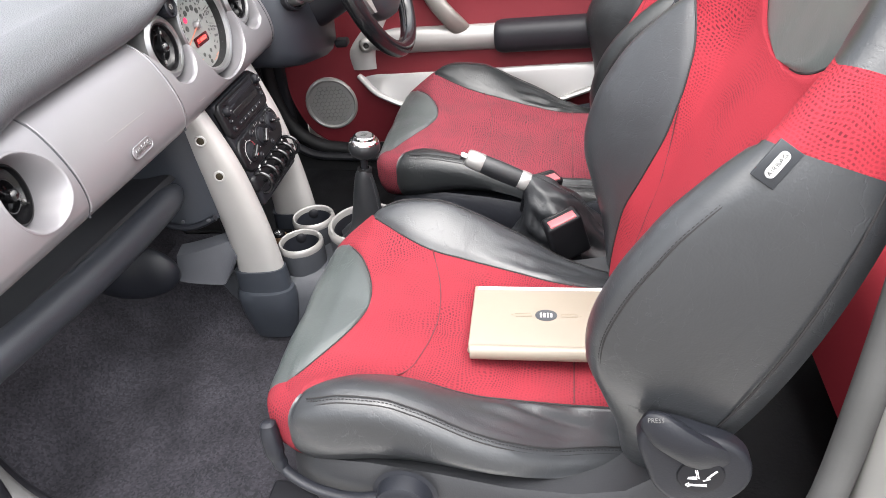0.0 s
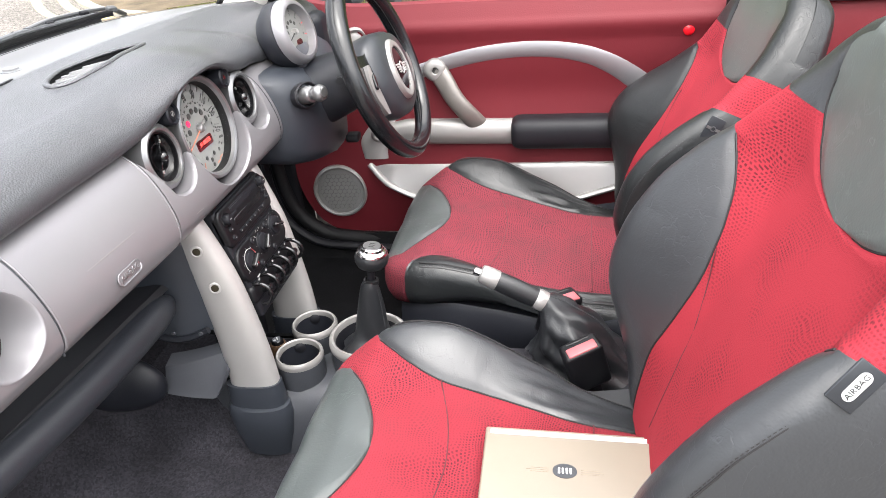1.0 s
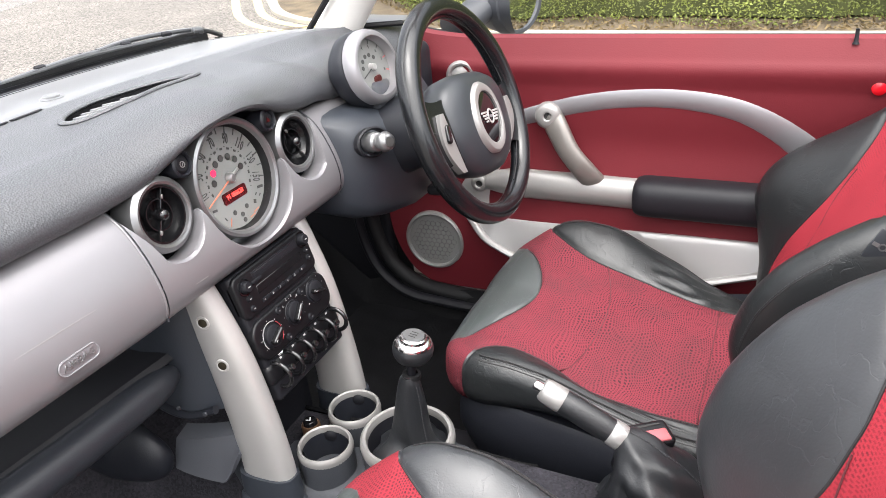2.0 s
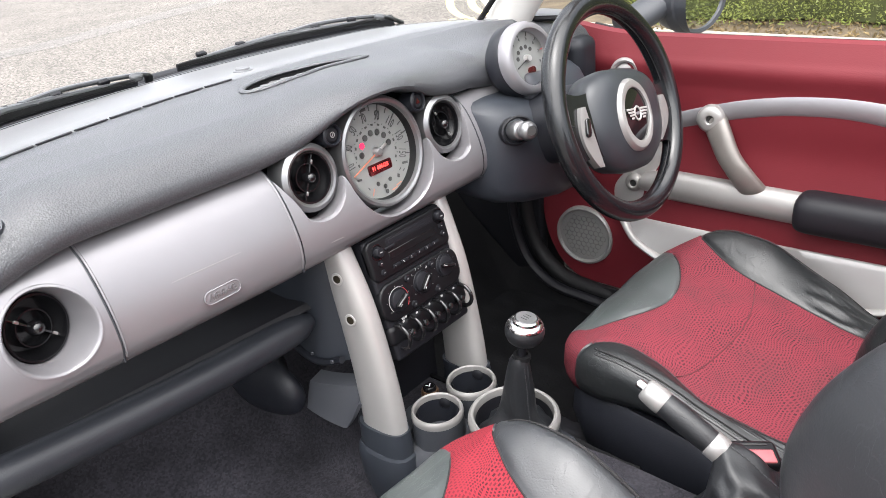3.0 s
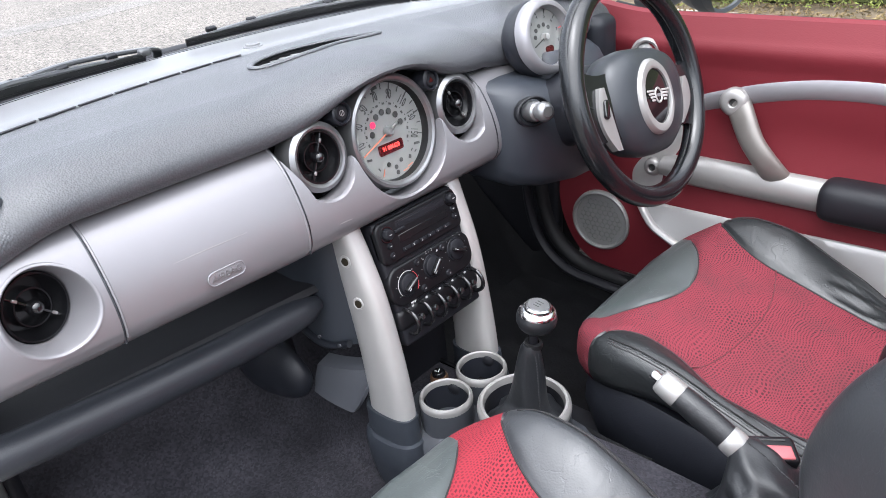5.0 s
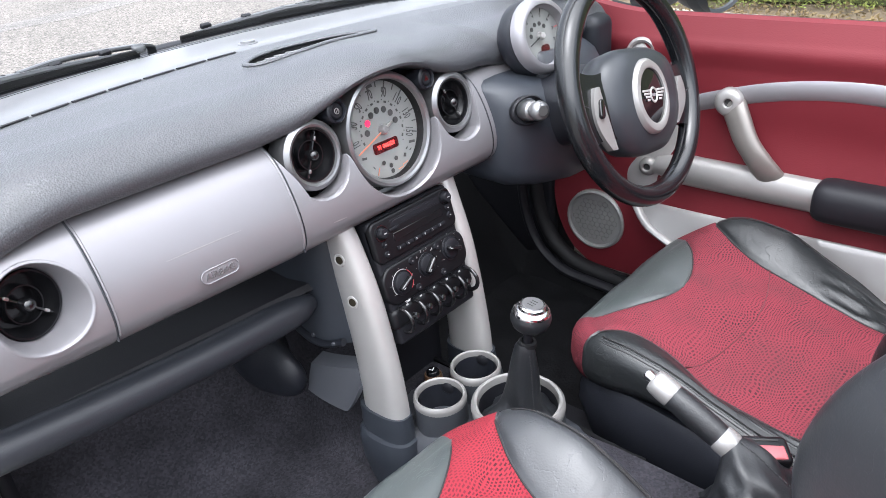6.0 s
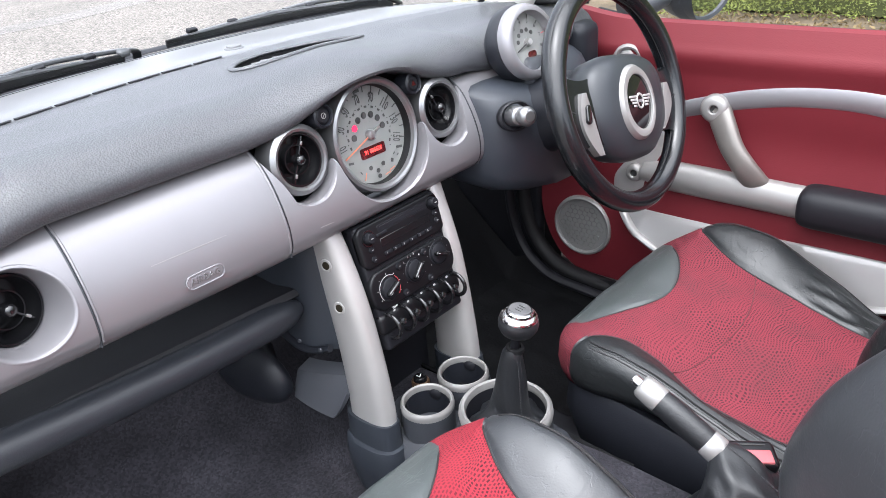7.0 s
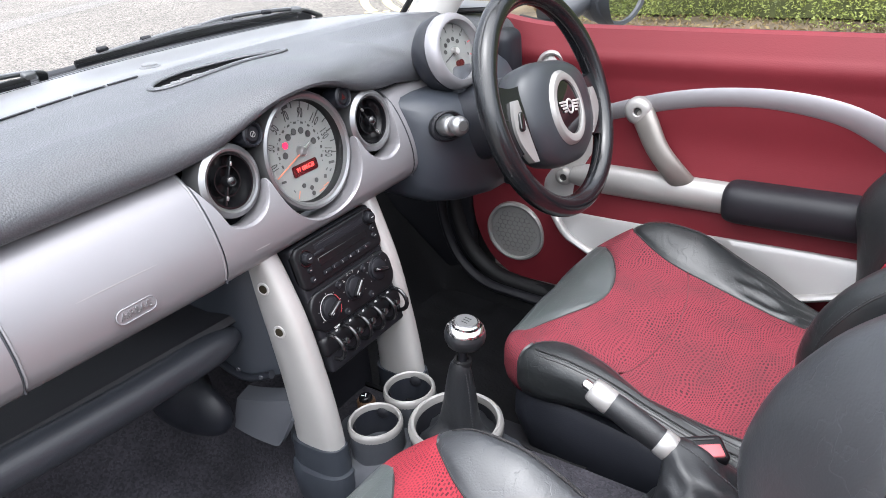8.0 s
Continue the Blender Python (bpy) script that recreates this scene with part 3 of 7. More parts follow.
shade_ob = part("shade_sheet", solid(grid(rows), -0.006), M_FLOOR_SHADE)
tagged(shade_ob, "rumpled black sheet added for the shade in the driver's footwell", "floor mat")

# a second added sheet darkens the rear footwell for its shade
rows = []
for x in np.linspace(-0.628, -0.12, 40):
    rows.append([(x, y, floor_z(x, y) + 0.009 + 0.005 * noise.noise(Vector((x * 9, y * 9, 8)))) for y in np.linspace(-1.42, -0.62, 60)])
tagged(part("shade_sheet", solid(grid(rows), -0.006), M_FLOOR_SHADE), "black sheet added for the shade in the rear footwell behind the passenger seat", "floor mat")

bm = box(pose(0, 0.60, 0.30), (1.32, 0.05, 0.76), 0.01)
tagged(part("wall_front", bm, M_BLACK), "black bulkhead behind the dashboard", "bulkhead", kind="structure")
bm = box(pose(0, -1.50, 0.28), (1.30, 0.08, 0.62), 0.02)
tagged(part("wall_rear", bm, M_DARK), "dark rear wall of the cabin", "cabin wall", kind="structure")
for side, nm in ((-1, "wall_left"), (1, "wall_right")):
    bm = box(pose(side * 0.648, 0.36, 0.27), (0.03, 0.46, 0.62), 0.01)
    tagged(part(nm, bm, M_BLACK), "black footwell side panel", "side panel", kind="structure")
for side, nm in ((-1, "sill_left"), (1, "sill_right")):
    bm = box(pose(side * 0.685, -0.35, -0.06), (0.11, 1.9, 0.20), 0.03)
    tagged(part(nm, bm, M_BODY), "pale painted door sill", "sill", kind="structure")
# rear quarters behind the door openings
for side, nm in ((-1, "quarter_left"), (1, "quarter_right")):
    q = thing(nm, (side * 0.66, -1.2, -0.1), "pale painted rear quarter with red inner trim", "car body", kind="structure")
    rows = []
    for z, bulge in ((-0.16, -0.01), (0.0, 0.01), (0.2, 0.03), (0.4, 0.03), (0.54, 0.015), (0.635, -0.02)):
        rows.append([(side * (0.69 + bulge), y, z) for y in (-1.53, -1.4, -1.2, -1.05, -0.955)])
    part("outer_panel", solid(grid(rows), 0.012), M_BODY, q)
    rows = []
    for z, off in ((0.0, 0), (0.30, 0), (0.44, 0.004), (0.52, 0.012), (0.60, 0.018), (0.635, 0.03)):
        rows.append([(side * (0.60 + off), y, z) for y in (-1.46, -1.3, -1.1, -0.95)])
    part("inner_trim", solid(grid(rows), 0.01), M_VINYL, q)
    bm = box(pose(side * 0.66, -0.945, 0.25), (0.085, 0.025, 0.80), 0.008)
    part("jamb", bm, M_BODY, q)
    bm = box(pose(side * 0.655, -1.22, 0.645), (0.11, 0.56, 0.03), 0.010)
    part("belt_moulding", bm, M_DARK, q)
# rubber seals round the two door openings
for side, nm in ((-1, "door_seal_left"), (1, "door_seal_right")):
    pts = curve_points([(side * 0.628, -0.93, 0.66), (side * 0.628, -0.925, 0.40), (side * 0.628, -0.90, 0.15), (side * 0.632, -0.82, 0.065), (side * 0.632, -0.5, 0.05),
                        (side * 0.632, -0.05, 0.05), (side * 0.632, 0.10, 0.085), (side * 0.630, 0.165, 0.20), (side * 0.628, 0.17, 0.40), (side * 0.625, 0.15, 0.62)], 6)
    tagged(part(nm, sweep(pts, (0.017, 0.021), up=(1, 0, 0), segs=12), M_RUBBER if side > 0 else M_SEALGREY), "black rubber door seal along the opening" if side > 0 else "grey rubber door seal along the opening", "door seal", kind="structure")
    pts = [(p[0] - side * 0.03, p[1] + (0.02 if p[1] > 0 else 0), p[2] - 0.012) for p in pts[12:]]
    tagged(part("seal_lip" + ("_left" if side < 0 else "_right"), sweep(pts, (0.010, 0.014), up=(1, 0, 0), segs=10), M_BLACK), "black trim strip beside the door seal", "trim", kind="structure")


# ---------------------------------------------------------------- windscreen
def screen_base(x):
    return 0.435 - 0.35 * x * x - (1.2 if x < 0 else 5.0) * max(0, abs(x) - 0.36) ** 2


def screen_at(x, s):
    """A point of the windscreen; s runs from its base to its top."""
    y0 = screen_base(x)
    return Vector((x * (1 - 0.10 * s), y0 - s * (0.43 + 0.1 * (y0 - 0.43)), 0.705 + 0.44 * s))


ws = thing("windscreen", (0, 0.4, 0.70), "clear raked windscreen with a black border", "windscreen")
rows = [[screen_at(x, s) for x in np.linspace(-0.62, 0.53, 40)] for s in np.linspace(0, 1, 12)]
pane = part("pane", solid(grid(rows), 0.004), M_GLASS, ws)
pane.visible_shadow = False
rows = [[screen_at(x, s) + Vector((0, -0.004, -0.004)) for x in np.linspace(-0.60, 0.60, 60)] for s in (-0.020, -0.008, 0.002)]
part("black_border", solid(grid(rows), 0.002), M_BLACK, ws)
pts = [screen_at(x, -0.008) + Vector((0, -0.008, -0.006)) for x in np.linspace(-0.61, 0.61, 50)]
part("lower_seal", sweep(pts, (0.006, 0.005), segs=10), M_RUBBER, ws)
pts = [screen_at(x, 1.0) + Vector((0, -0.01, 0.0)) for x in np.linspace(-0.60, 0.60, 20)]
part("header_rail", sweep(pts, (0.035, 0.02), segs=12), M_PILLAR, ws)
for side in (-1, 1):
    if side > 0:
        pts = curve_points([(0.545, 0.165, 0.640), (0.545, 0.120, 0.715), (0.540, -0.02, 0.90), (0.530, -0.20, 1.13)], 6)
        edge = curve_points([(0.500, 0.185, 0.690), (0.500, 0.145, 0.735), (0.497, -0.01, 0.905), (0.490, -0.20, 1.13)], 6)
    else:
        pts = curve_points([(-0.69, 0.20, 0.66), (-0.69, 0.13, 0.74), (-0.665, -0.02, 0.92), (-0.62, -0.20, 1.14)], 6)
        edge = curve_points([(-0.65, 0.20, 0.70), (-0.645, 0.15, 0.76), (-0.62, -0.01, 0.92), (-0.58, -0.20, 1.14)], 6)
    p = part("pillar", sweep(pts, (0.044, 0.036), up=(side, 0.4, 0.3), segs=18, power=2.4), M_PILLAR, ws, "pale grey pillar trim")
    part("pillar_seal", sweep(edge, (0.006, 0.006), segs=8), M_RUBBER, p)
    bm = box(pose(side * 0.715, 0.19, 0.28), (0.10, 0.10, 0.76), 0.02)
    tagged(part("pillar_post_" + ("left" if side < 0 else "right"), bm, M_BLACK), "black lower door pillar", "pillar", kind="structure")


def wiper(x0, x1, s0, s1, park):
    w = thing("wiper", screen_at(x0, s0), "black wiper blade resting along the base of the windscreen", "wiper", "windscreen wipers")
    off = Vector((0, 0.006, 0.001))
    line = [screen_at(lerp(k, [0, 16], [x0, x1]), lerp(k, [0, 16], [s0, s1])) + off for k in range(17)]
    strip = [p + Vector((0, 0.001, -0.004)) for p in line]
    part("squeegee", sweep(strip, (0.0022, 0.006), segs=8), M_BLACK, w)
    part("blade", sweep(line, [(0.004 * (0.35 + 0.65 * math.sin(math.pi * (k + 1) / 18) ** 0.4), 0.007 * (0.2 + 0.8 * math.sin(math.pi * (k + 1) / 18) ** 0.5)) for k in range(17)], segs=8), M_RUBBER, w)
    up = Vector((0, 0.006, 0.009))
    line2 = [p + up * (1.0 - abs(k - 8) / 10) for k, p in enumerate(line)][1:-1]
    part("frame", sweep(line2, [(0.0030 + 0.0075 * (1 - abs(k - 7) / 7) ** 0.6, 0.0016 + 0.0036 * (1 - abs(k - 7) / 7) ** 0.6) for k in range(15)], segs=8, power=3), M_WIPER, w, "metal blade frame, greyed for the sky it reflects")
    for k in (2, 5, 8, 11, 14):
        tilt = (line[k + 1] - line[k - 1]).normalized()
        part("clip", box(axes(line[k] + Vector((0, 0.005, 0.009)), (0, -0.35, 0.9), tuple(tilt)), (0.020, 0.010, 0.009), 0.0025), M_BLACK, w)
    for k in (6, 7, 9, 10):
        tilt = (line[k + 1] - line[k - 1]).normalized()
        part("link", box(axes(line[k] + Vector((0, 0.004, 0.006)), (0, -0.35, 0.9), tuple(tilt)), (0.016, 0.004, 0.005), 0.0015), M_DARK, w)
    arm = curve_points([line[9] + up * 1.1, line[12] + Vector((0, 0.02, 0.012)), line[16] + Vector((0.03, 0.04, 0.0)), Vector((park[0], park[1], 0.69))], 6)
    part("arm", sweep(arm, (0.008, 0.004), segs=10, power=3), M_WIPER, w, "black wiper arm")
    part("end_cap", box(axes(line[16] + Vector((0.002, 0.003, 0.004)), (0, -0.35, 0.9), tuple(line[16] - line[15])), (0.022, 0.014, 0.012), 0.004), M_WIPER, w, "grey end cap of the blade")


wiper(-0.60, -0.135, 0.035, 0.012, (-0.08, 0.50))
wiper(-0.055, 0.40, 0.025, 0.030, (0.52, 0.42))


# ---------------------------------------------------------------- dashboard
DASH = thing("dashboard", (0, 0.1, 0.30), "two-tone dashboard with grained charcoal top and silver lower tube", "dashboard")
FACE = [(0.640, 0.014), (0.622, -0.010), (0.600, -0.026), (0.570, -0.040), (0.540, -0.048), (0.515, -0.048), (0.502, -0.043)]
CURL = [(-0.036, 0.494), (-0.024, 0.486), (-0.005, 0.482), (0.05, 0.482)]


def face_y(x, z):
    """The silver tube's face; it draws back a little towards the outer ends."""
    y = -soft(-z, [-a for a, _ in FACE], [-b for _, b in FACE])
    return y + 0.020 * max(0, (abs(x) - 0.22) / 0.4) ** 1.2


def lip_z(x):
    base = 0.640 + 0.050 * math.exp(-(abs(x) / 0.126) ** 2.4)
    if x < -0.46:
        base -= 0.9 * (-0.46 - x) ** 1.6
    if x > 0.24:
        base -= 0.012 * min(1, (x - 0.24) / 0.06)
    return base


def lip_y(x):
    return 0.004 - 0.024 * math.exp(-(x / 0.16) ** 2)


def tube(x0, x1, top, n=40, rows=22):
    """A stretch of the silver tube; top(x) is its upper edge."""
    out = []
    for x in np.linspace(x0, x1, n):
        zt = top(x)
        f = face_y(x, zt)
        g = max(f + 0.016, -0.006)
        line = [(x, g + 0.004, zt - 0.030), (x, g, zt - 0.0075), (x, f + 0.6 * (g - f), zt - 0.0045), (x, f + 0.009, zt - 0.0014), (x, f + 0.004, zt - 0.0003)]
        for z in np.linspace(zt - 0.003, 0.502, rows):
            line.append((x, face_y(x, z), z))
        drop = 0.020 * max(0, (abs(x) - 0.22) / 0.4) ** 1.2
        line += [(x, y + drop, z) for y, z in CURL]
        out.append(line)
    return fix(grid(out))


def centre_top(x):
    a = abs(x)
    z = 0.6455
    if a < 0.206:
        z = 0.5975
        if abs(a - 0.1455) < 0.0510:
            z = min(z, (0.607 if x < 0 else 0.601) - math.sqrt(max(0, 0.0510 ** 2 - (a - 0.1455) ** 2)))
        if a < 0.0900:
            z = min(z, 0.600 - math.sqrt(0.0900 ** 2 - a * a))
        if a > 0.178:
            z = lerp(a, [0.178, 0.192, 0.206], [z, max(z, 0.606), 0.638])
    return z


def end_top(x):
    return min(lip_z(x) + 0.004, 0.640)


part("glovebox_panel", tube(-0.4635, -0.2045, lambda x: 0.641), M_SILVER, DASH, "silver passenger panel with a raised airbag mark")
part("centre_panel", tube(-0.2015, 0.2015, centre_top, 170), M_SILVER, DASH, "silver centre panel scooped round the gauges")
bm = tube(-0.635, -0.4665, end_top, 70, 60)
bmesh.ops.delete(bm, geom=[f for f in bm.faces if f.calc_center_median().y < 0.02 and math.hypot((f.calc_center_median().x + 0.525) / 0.0490, (f.calc_center_median().z - 0.566) / 0.0480) < 1], context="FACES")
part("end_panel", bm, M_SILVER, DASH, "silver outer panel round the air vent")
part("end_panel", tube(0.2045, 0.62, lambda x: 0.634, 40), M_SILVER, DASH)
for x in (-0.465, -0.203, 0.203):
    line = [(x, face_y(x, z) + 0.0022, z) for z in np.linspace(0.640, 0.495, 24)]
    part("joint", sweep(line, 0.0017, up=(1, 0, 0), segs=8), M_DARK, DASH)
for x in (-0.4620, -0.2055):
    line = [(x, face_y(x, z) + 0.0002, z) for z in np.linspace(0.638, 0.503, 24)]
    part("joint_edge", sweep(line, 0.0017, up=(1, 0, 0), segs=8), M_SILVER, DASH)

# upper pad
PAD = [(-0.005, 0.003), (-0.009, 0.009), (-0.010, 0.017), (-0.007, 0.027), (0.002, 0.039), (0.017, 0.049), (0.040, 0.0565), (0.075, 0.0610)]


def top_z(x, y):
    return 0.703 + 0.009 * math.exp(-(x / 0.17) ** 2) * max(0, 1 - y / 0.25) - 0.002 * max(0, y - 0.25) / 0.15


def pad_row(x):
    lz, ly = lip_z(x), lip_y(x)
    line = [(x, ly + 0.05, lz - 0.004), (x, ly + 0.012, lz - 0.002), (x, ly + 0.001, lz)]
    for dy, dz in PAD:
        k = 1 - 0.55 * math.exp(-(abs(x) / 0.135) ** 2.4)
        line.append((x, ly + dy, lz + dz * k))
    y0, z0 = line[-1][1], line[-1][2]
    yb = min(0.265 - 0.35 * x * x, screen_base(x) - 0.11)
    for k in range(1, 33):
        s = k / 32
        y = y0 + (max(yb, y0 + 0.03) - y0) * s
        w = s * s * (3 - 2 * s)
        line.append((x, y, z0 + (top_z(x, y) + 0.002 - z0) * min(1, w * 1.3)))
    return line


def outlet_line(grow, n=72):
    """Plan of the demister outlet: blunt at one end, drawn out to a point at the other."""
    out = []
    for k in range(n):
        a = 2 * math.pi * k / n
        ex = (0.128 + grow) * math.cos(a)
        ey = (0.042 + grow) * math.sin(a) * (1.0 if math.cos(a) < -0.3 else 1 - 0.78 * (math.cos(a) + 0.3) / 1.3)
        out.append((0.022 + ex, 0.165 + ey + 0.020 * ex - 0.55 * ex * ex))
    return out


def in_outlet(x, y, grow):
    ex = x - 0.022
    ey = y - 0.165 - 0.020 * ex + 0.55 * ex * ex
    c = ex / (0.128 + grow)
    if abs(c) >= 1:
        return False
    return abs(ey) < (0.042 + grow) * math.sqrt(1 - c * c) * (1.0 if c < -0.3 else 1 - 0.78 * (c + 0.3) / 1.3)


bm = fix(grid([pad_row(x) for x in np.linspace(-0.64, 0.64, 300)]))
bmesh.ops.delete(bm, geom=[f for f in bm.faces if f.calc_center_median().z > 0.66 and in_outlet(f.calc_center_median().x, f.calc_center_median().y, 0.0045)], context="FACES")
part("top_pad", bm, M_PAD, DASH, "grained charcoal upper pad hooded over the gauges")


def pad_height(x, y):
    """Height of the pad's top at a place."""
    line = pad_row(x)[10:]
    return lerp(y, [p[1] for p in line], [p[2] for p in line])


rows = []
for x in np.linspace(-0.64, 0.64, 90):
    a = Vector(pad_row(x)[-1])
    b = screen_at(x, -0.012)
    rows.append([(x, a.y - 0.002, a.z - 0.012), (x, a.y + 0.001, a.z - 0.001), (x, a.y + 0.004, a.z + 0.001)] + [tuple(a.lerp(b, s) + Vector((0, 0.004, 0.001))) for s in (0.25, 0.5, 0.75, 1.0)])
part("screen_shelf", fix(grid(rows)), M_SMOOTH, DASH, "smooth grey shelf below the windscreen")
# demister slot: short dark openings along the shelf joint
for x0 in np.arange(-0.455, -0.06, 0.058):
    line = [Vector(pad_row(x)[-1]) + Vector((0, 0.002, 0.0015)) for x in np.linspace(x0, x0 + 0.052, 6)]
    part("demister_slot", sweep(line, (0.0030, 0.0012), segs=8), M_BLACK, DASH)
# light sensor
c = Vector((0.0, 0.31, top_z(0, 0.31) + 0.004))
part("light_sensor", lathe([(0, 0.0045), (0.011, 0.0045), (0.0125, 0.0035), (0.013, 0.001), (0.017, 0.0), (0.018, -0.004)], Matrix.Translation(c), 28), M_SMOOTH, DASH, "round grey light sensor")

# slim demister outlet let into the pad, with slats
ring = [Vector((x, y, pad_height(x, y) + 0.0012)) for x, y in outlet_line(0.0035)]
outlet = part("demister_outlet", sweep(ring, (0.0052, 0.0028), segs=12, closed=True), M_PAD, DASH, "slim oval demister outlet with slats")
rows = []
for d, g in ((0.0, 0.0015), (-0.012, 0.0), (-0.028, -0.004)):
    rows.append([(x, y, pad_height(x, y) + d) for x, y in outlet_line(g)])
mid = sum((Vector(q) for q in rows[-1]), Vector()) / len(rows[-1])
rows.append([Vector(q) + (mid - Vector(q)) * 0.5 for q in rows[-1]])
rows.append([Vector(q) + (mid - Vector(q)) * 0.97 for q in rows[-1]])
part("opening", fix(grid(rows, close_u=True)), M_RUBBER, outlet)


def outlet_point(ex, share, dz):
    half = 0.042 * math.sqrt(max(0.0, 1 - (ex / 0.128) ** 2)) * (1.0 if ex < -0.0384 else 1 - 0.78 * (ex / 0.128 + 0.3) / 1.3)
    x, y = 0.022 + ex, 0.165 + 0.020 * ex - 0.55 * ex * ex + half * share
    return Vector((x, y, pad_height(x, y) + dz))


for ex in (-0.112, -0.092, -0.072, -0.050, -0.026, 0.004):
    line = [outlet_point(ex + 0.052 * u, 0.96 - 1.92 * u, -0.009) for u in np.linspace(0, 1, 9)]
    part("slat", sweep(line, (0.0016, 0.0030), up=(0, 0, 1), segs=8), M_SMOOTH, outlet)
# small oval outlet at the outer end of the pad
m = axes((-0.551, 0.027, 0.6835), (0.0, -0.62, 0.78))
side_outlet = part("side_outlet", lathe([(0.0185, 0.0), (0.021, 0.004), (0.026, 0.004), (0.029, -0.003)], m @ Matrix.Diagonal((1.25, 0.72, 1, 1)), 40), M_GREY_TRIM, DASH, "small oval grey window outlet")
part("opening", slab(ellipse(0.0235, 0.0135), m @ Matrix.Translation((0, 0, -0.002)), 0.003), M_BLACK, side_outlet)
for u in (-0.012, 0.0, 0.012):
    part("fin", box(m @ Matrix.Translation((u, 0, 0.002)), (0.0018, 0.024, 0.004), 0.0005, 1), M_SATIN, side_outlet)

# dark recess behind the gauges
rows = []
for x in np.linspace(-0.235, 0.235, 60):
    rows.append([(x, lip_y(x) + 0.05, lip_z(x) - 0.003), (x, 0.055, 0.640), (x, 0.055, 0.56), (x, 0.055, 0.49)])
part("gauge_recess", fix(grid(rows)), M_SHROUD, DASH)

GN = Vector((0, -0.985, 0.17)).normalized()


def round_vent(at, normal, r, ring, spin, parent, dish=False):
    m = axes(at, normal)
    v = part("air_vent", lathe([(r * 0.98, -0.020), (r * 1.0, 0.004), (r * 1.04, 0.0075), (r * 1.13, 0.0085), (ring, 0.004), (ring * 1.02, -0.004), (ring * 1.02, -0.03)] if not dish else
                               [(r * 0.98, -0.024), (r * 1.0, -0.004), (r * 1.03, -0.003)], m, 56), M_BEZEL if not dish else M_DARK, parent, "round swivelling air vent")
    part("bowl", lathe([(0, -0.020), (r * 0.5, -0.019), (r * 0.85, -0.012), (r * 0.97, -0.002), (r * 0.995, 0.0)], m, 40), M_SCREEN, v)
    part("vent_rim", lathe([(r * 0.90, -0.002), (r * 0.93, 0.004), (r * 0.99, 0.004), (r * 1.0, -0.002)], m, 48), M_SCREEN, v)
    inner = m @ pose(0, 0, 0, 0, 0, spin)
    part("inner_ring", lathe([(r * 0.50, -0.010), (r * 0.52, -0.002), (r * 0.56, -0.002), (r * 0.58, -0.010)], m, 36), M_SCREEN, v)
    part("flap", slab(ellipse(r * 0.90, r * 0.90), m @ pose(0, 0, -0.016, 8, 5, 0), 0.002), M_SCREEN, v)
    part("vane", box(inner @ Matrix.Translation((0, 0, -0.003)), (r * 1.82, 0.0028, 0.007), 0.001, 2), M_GLOSS, v)
    part("hub", lathe([(0, 0.0115), (r * 0.09, 0.011), (r * 0.17, 0.0085), (r * 0.22, 0.004), (r * 0.23, -0.001), (r * 0.18, -0.008)], m, 28), M_GLOSS, v)
    for s in (-1, 1):
        part("pin", box(inner @ Matrix.Translation((s * r * 0.62, 0, 0.0012)), (r * 0.16, 0.0035, 0.003), 0.001, 2), M_BRUSHED, v)
    return v


round_vent((-0.142, -0.010, 0.609), GN, 0.037, 0.0485, 62, DASH)
round_vent((0.148, -0.010, 0.604), GN, 0.037, 0.0485, 118, DASH)
VN = Vector((0.30, -1.0, 0.16)).normalized()
vl = Vector((-0.531, 0.006, 0.566))
round_vent(vl, VN, 0.0385, 0.05, -42, DASH, dish=True)
# egg-shaped scoop from the tube's face down to the vent
ex = (Vector((1, 0, 0)) - VN * VN.x).normalized()
ez = ex.cross(VN) * (1 if ex.cross(VN).z > 0 else -1)
rows = []
for k in range(72):
    a = 2 * math.pi * k / 72
    c, d = math.cos(a), math.sin(a)

    def rim(g, lift):
        x, z = -0.525 + 0.0475 * g * c, 0.566 + 0.0465 * g * d
        return Vector((x, face_y(x, z) - lift, z))

    base = vl + ex * (0.0398 * c) + ez * (0.0398 * d)
    low, high = base + VN * 0.0035, rim(0.975, -0.003)
    rows.append([base - VN * 0.012, low, low.lerp(high, 0.3) - ex * 0.0005, low.lerp(high, 0.7), high, rim(0.995, -0.0012), rim(1.02, 0.0004), rim(1.05, 0.0008), rim(1.08, 0.0004), rim(1.10, -0.003)])
part("vent_dish", fix(grid(rows, close_v=True)), M_SILVER, DASH, "silver egg-shaped scoop round the vent")

# raised airbag mark on the passenger panel
x, z = -0.332, 0.528
m = axes((x, face_y(x, z) - 0.0005, z), (0, -0.985, 0.17))
mark = part("airbag_mark", slab(pill(0.052, 0.0165), m, 0.0012, 0.0005), M_SILVER, DASH, "oval mark with raised letters")
part("mark_rim", sweep([m @ Vector((u, v, 0.0014)) for u, v in pill(0.052, 0.0165)], 0.0011, up=(0, -1, 0.2), segs=8, closed=True), M_SILVER, mark)
writing("letters", "AIRBAG", 0.0118, m @ Matrix.Translation((0, 0, 0.0016)), M_BEZEL, mark, 0.0010)
SCRATCHES = (((-0.389, 0.5645), (-0.289, 0.5643)), ((-0.153, 0.5208), (-0.128, 0.5196)))
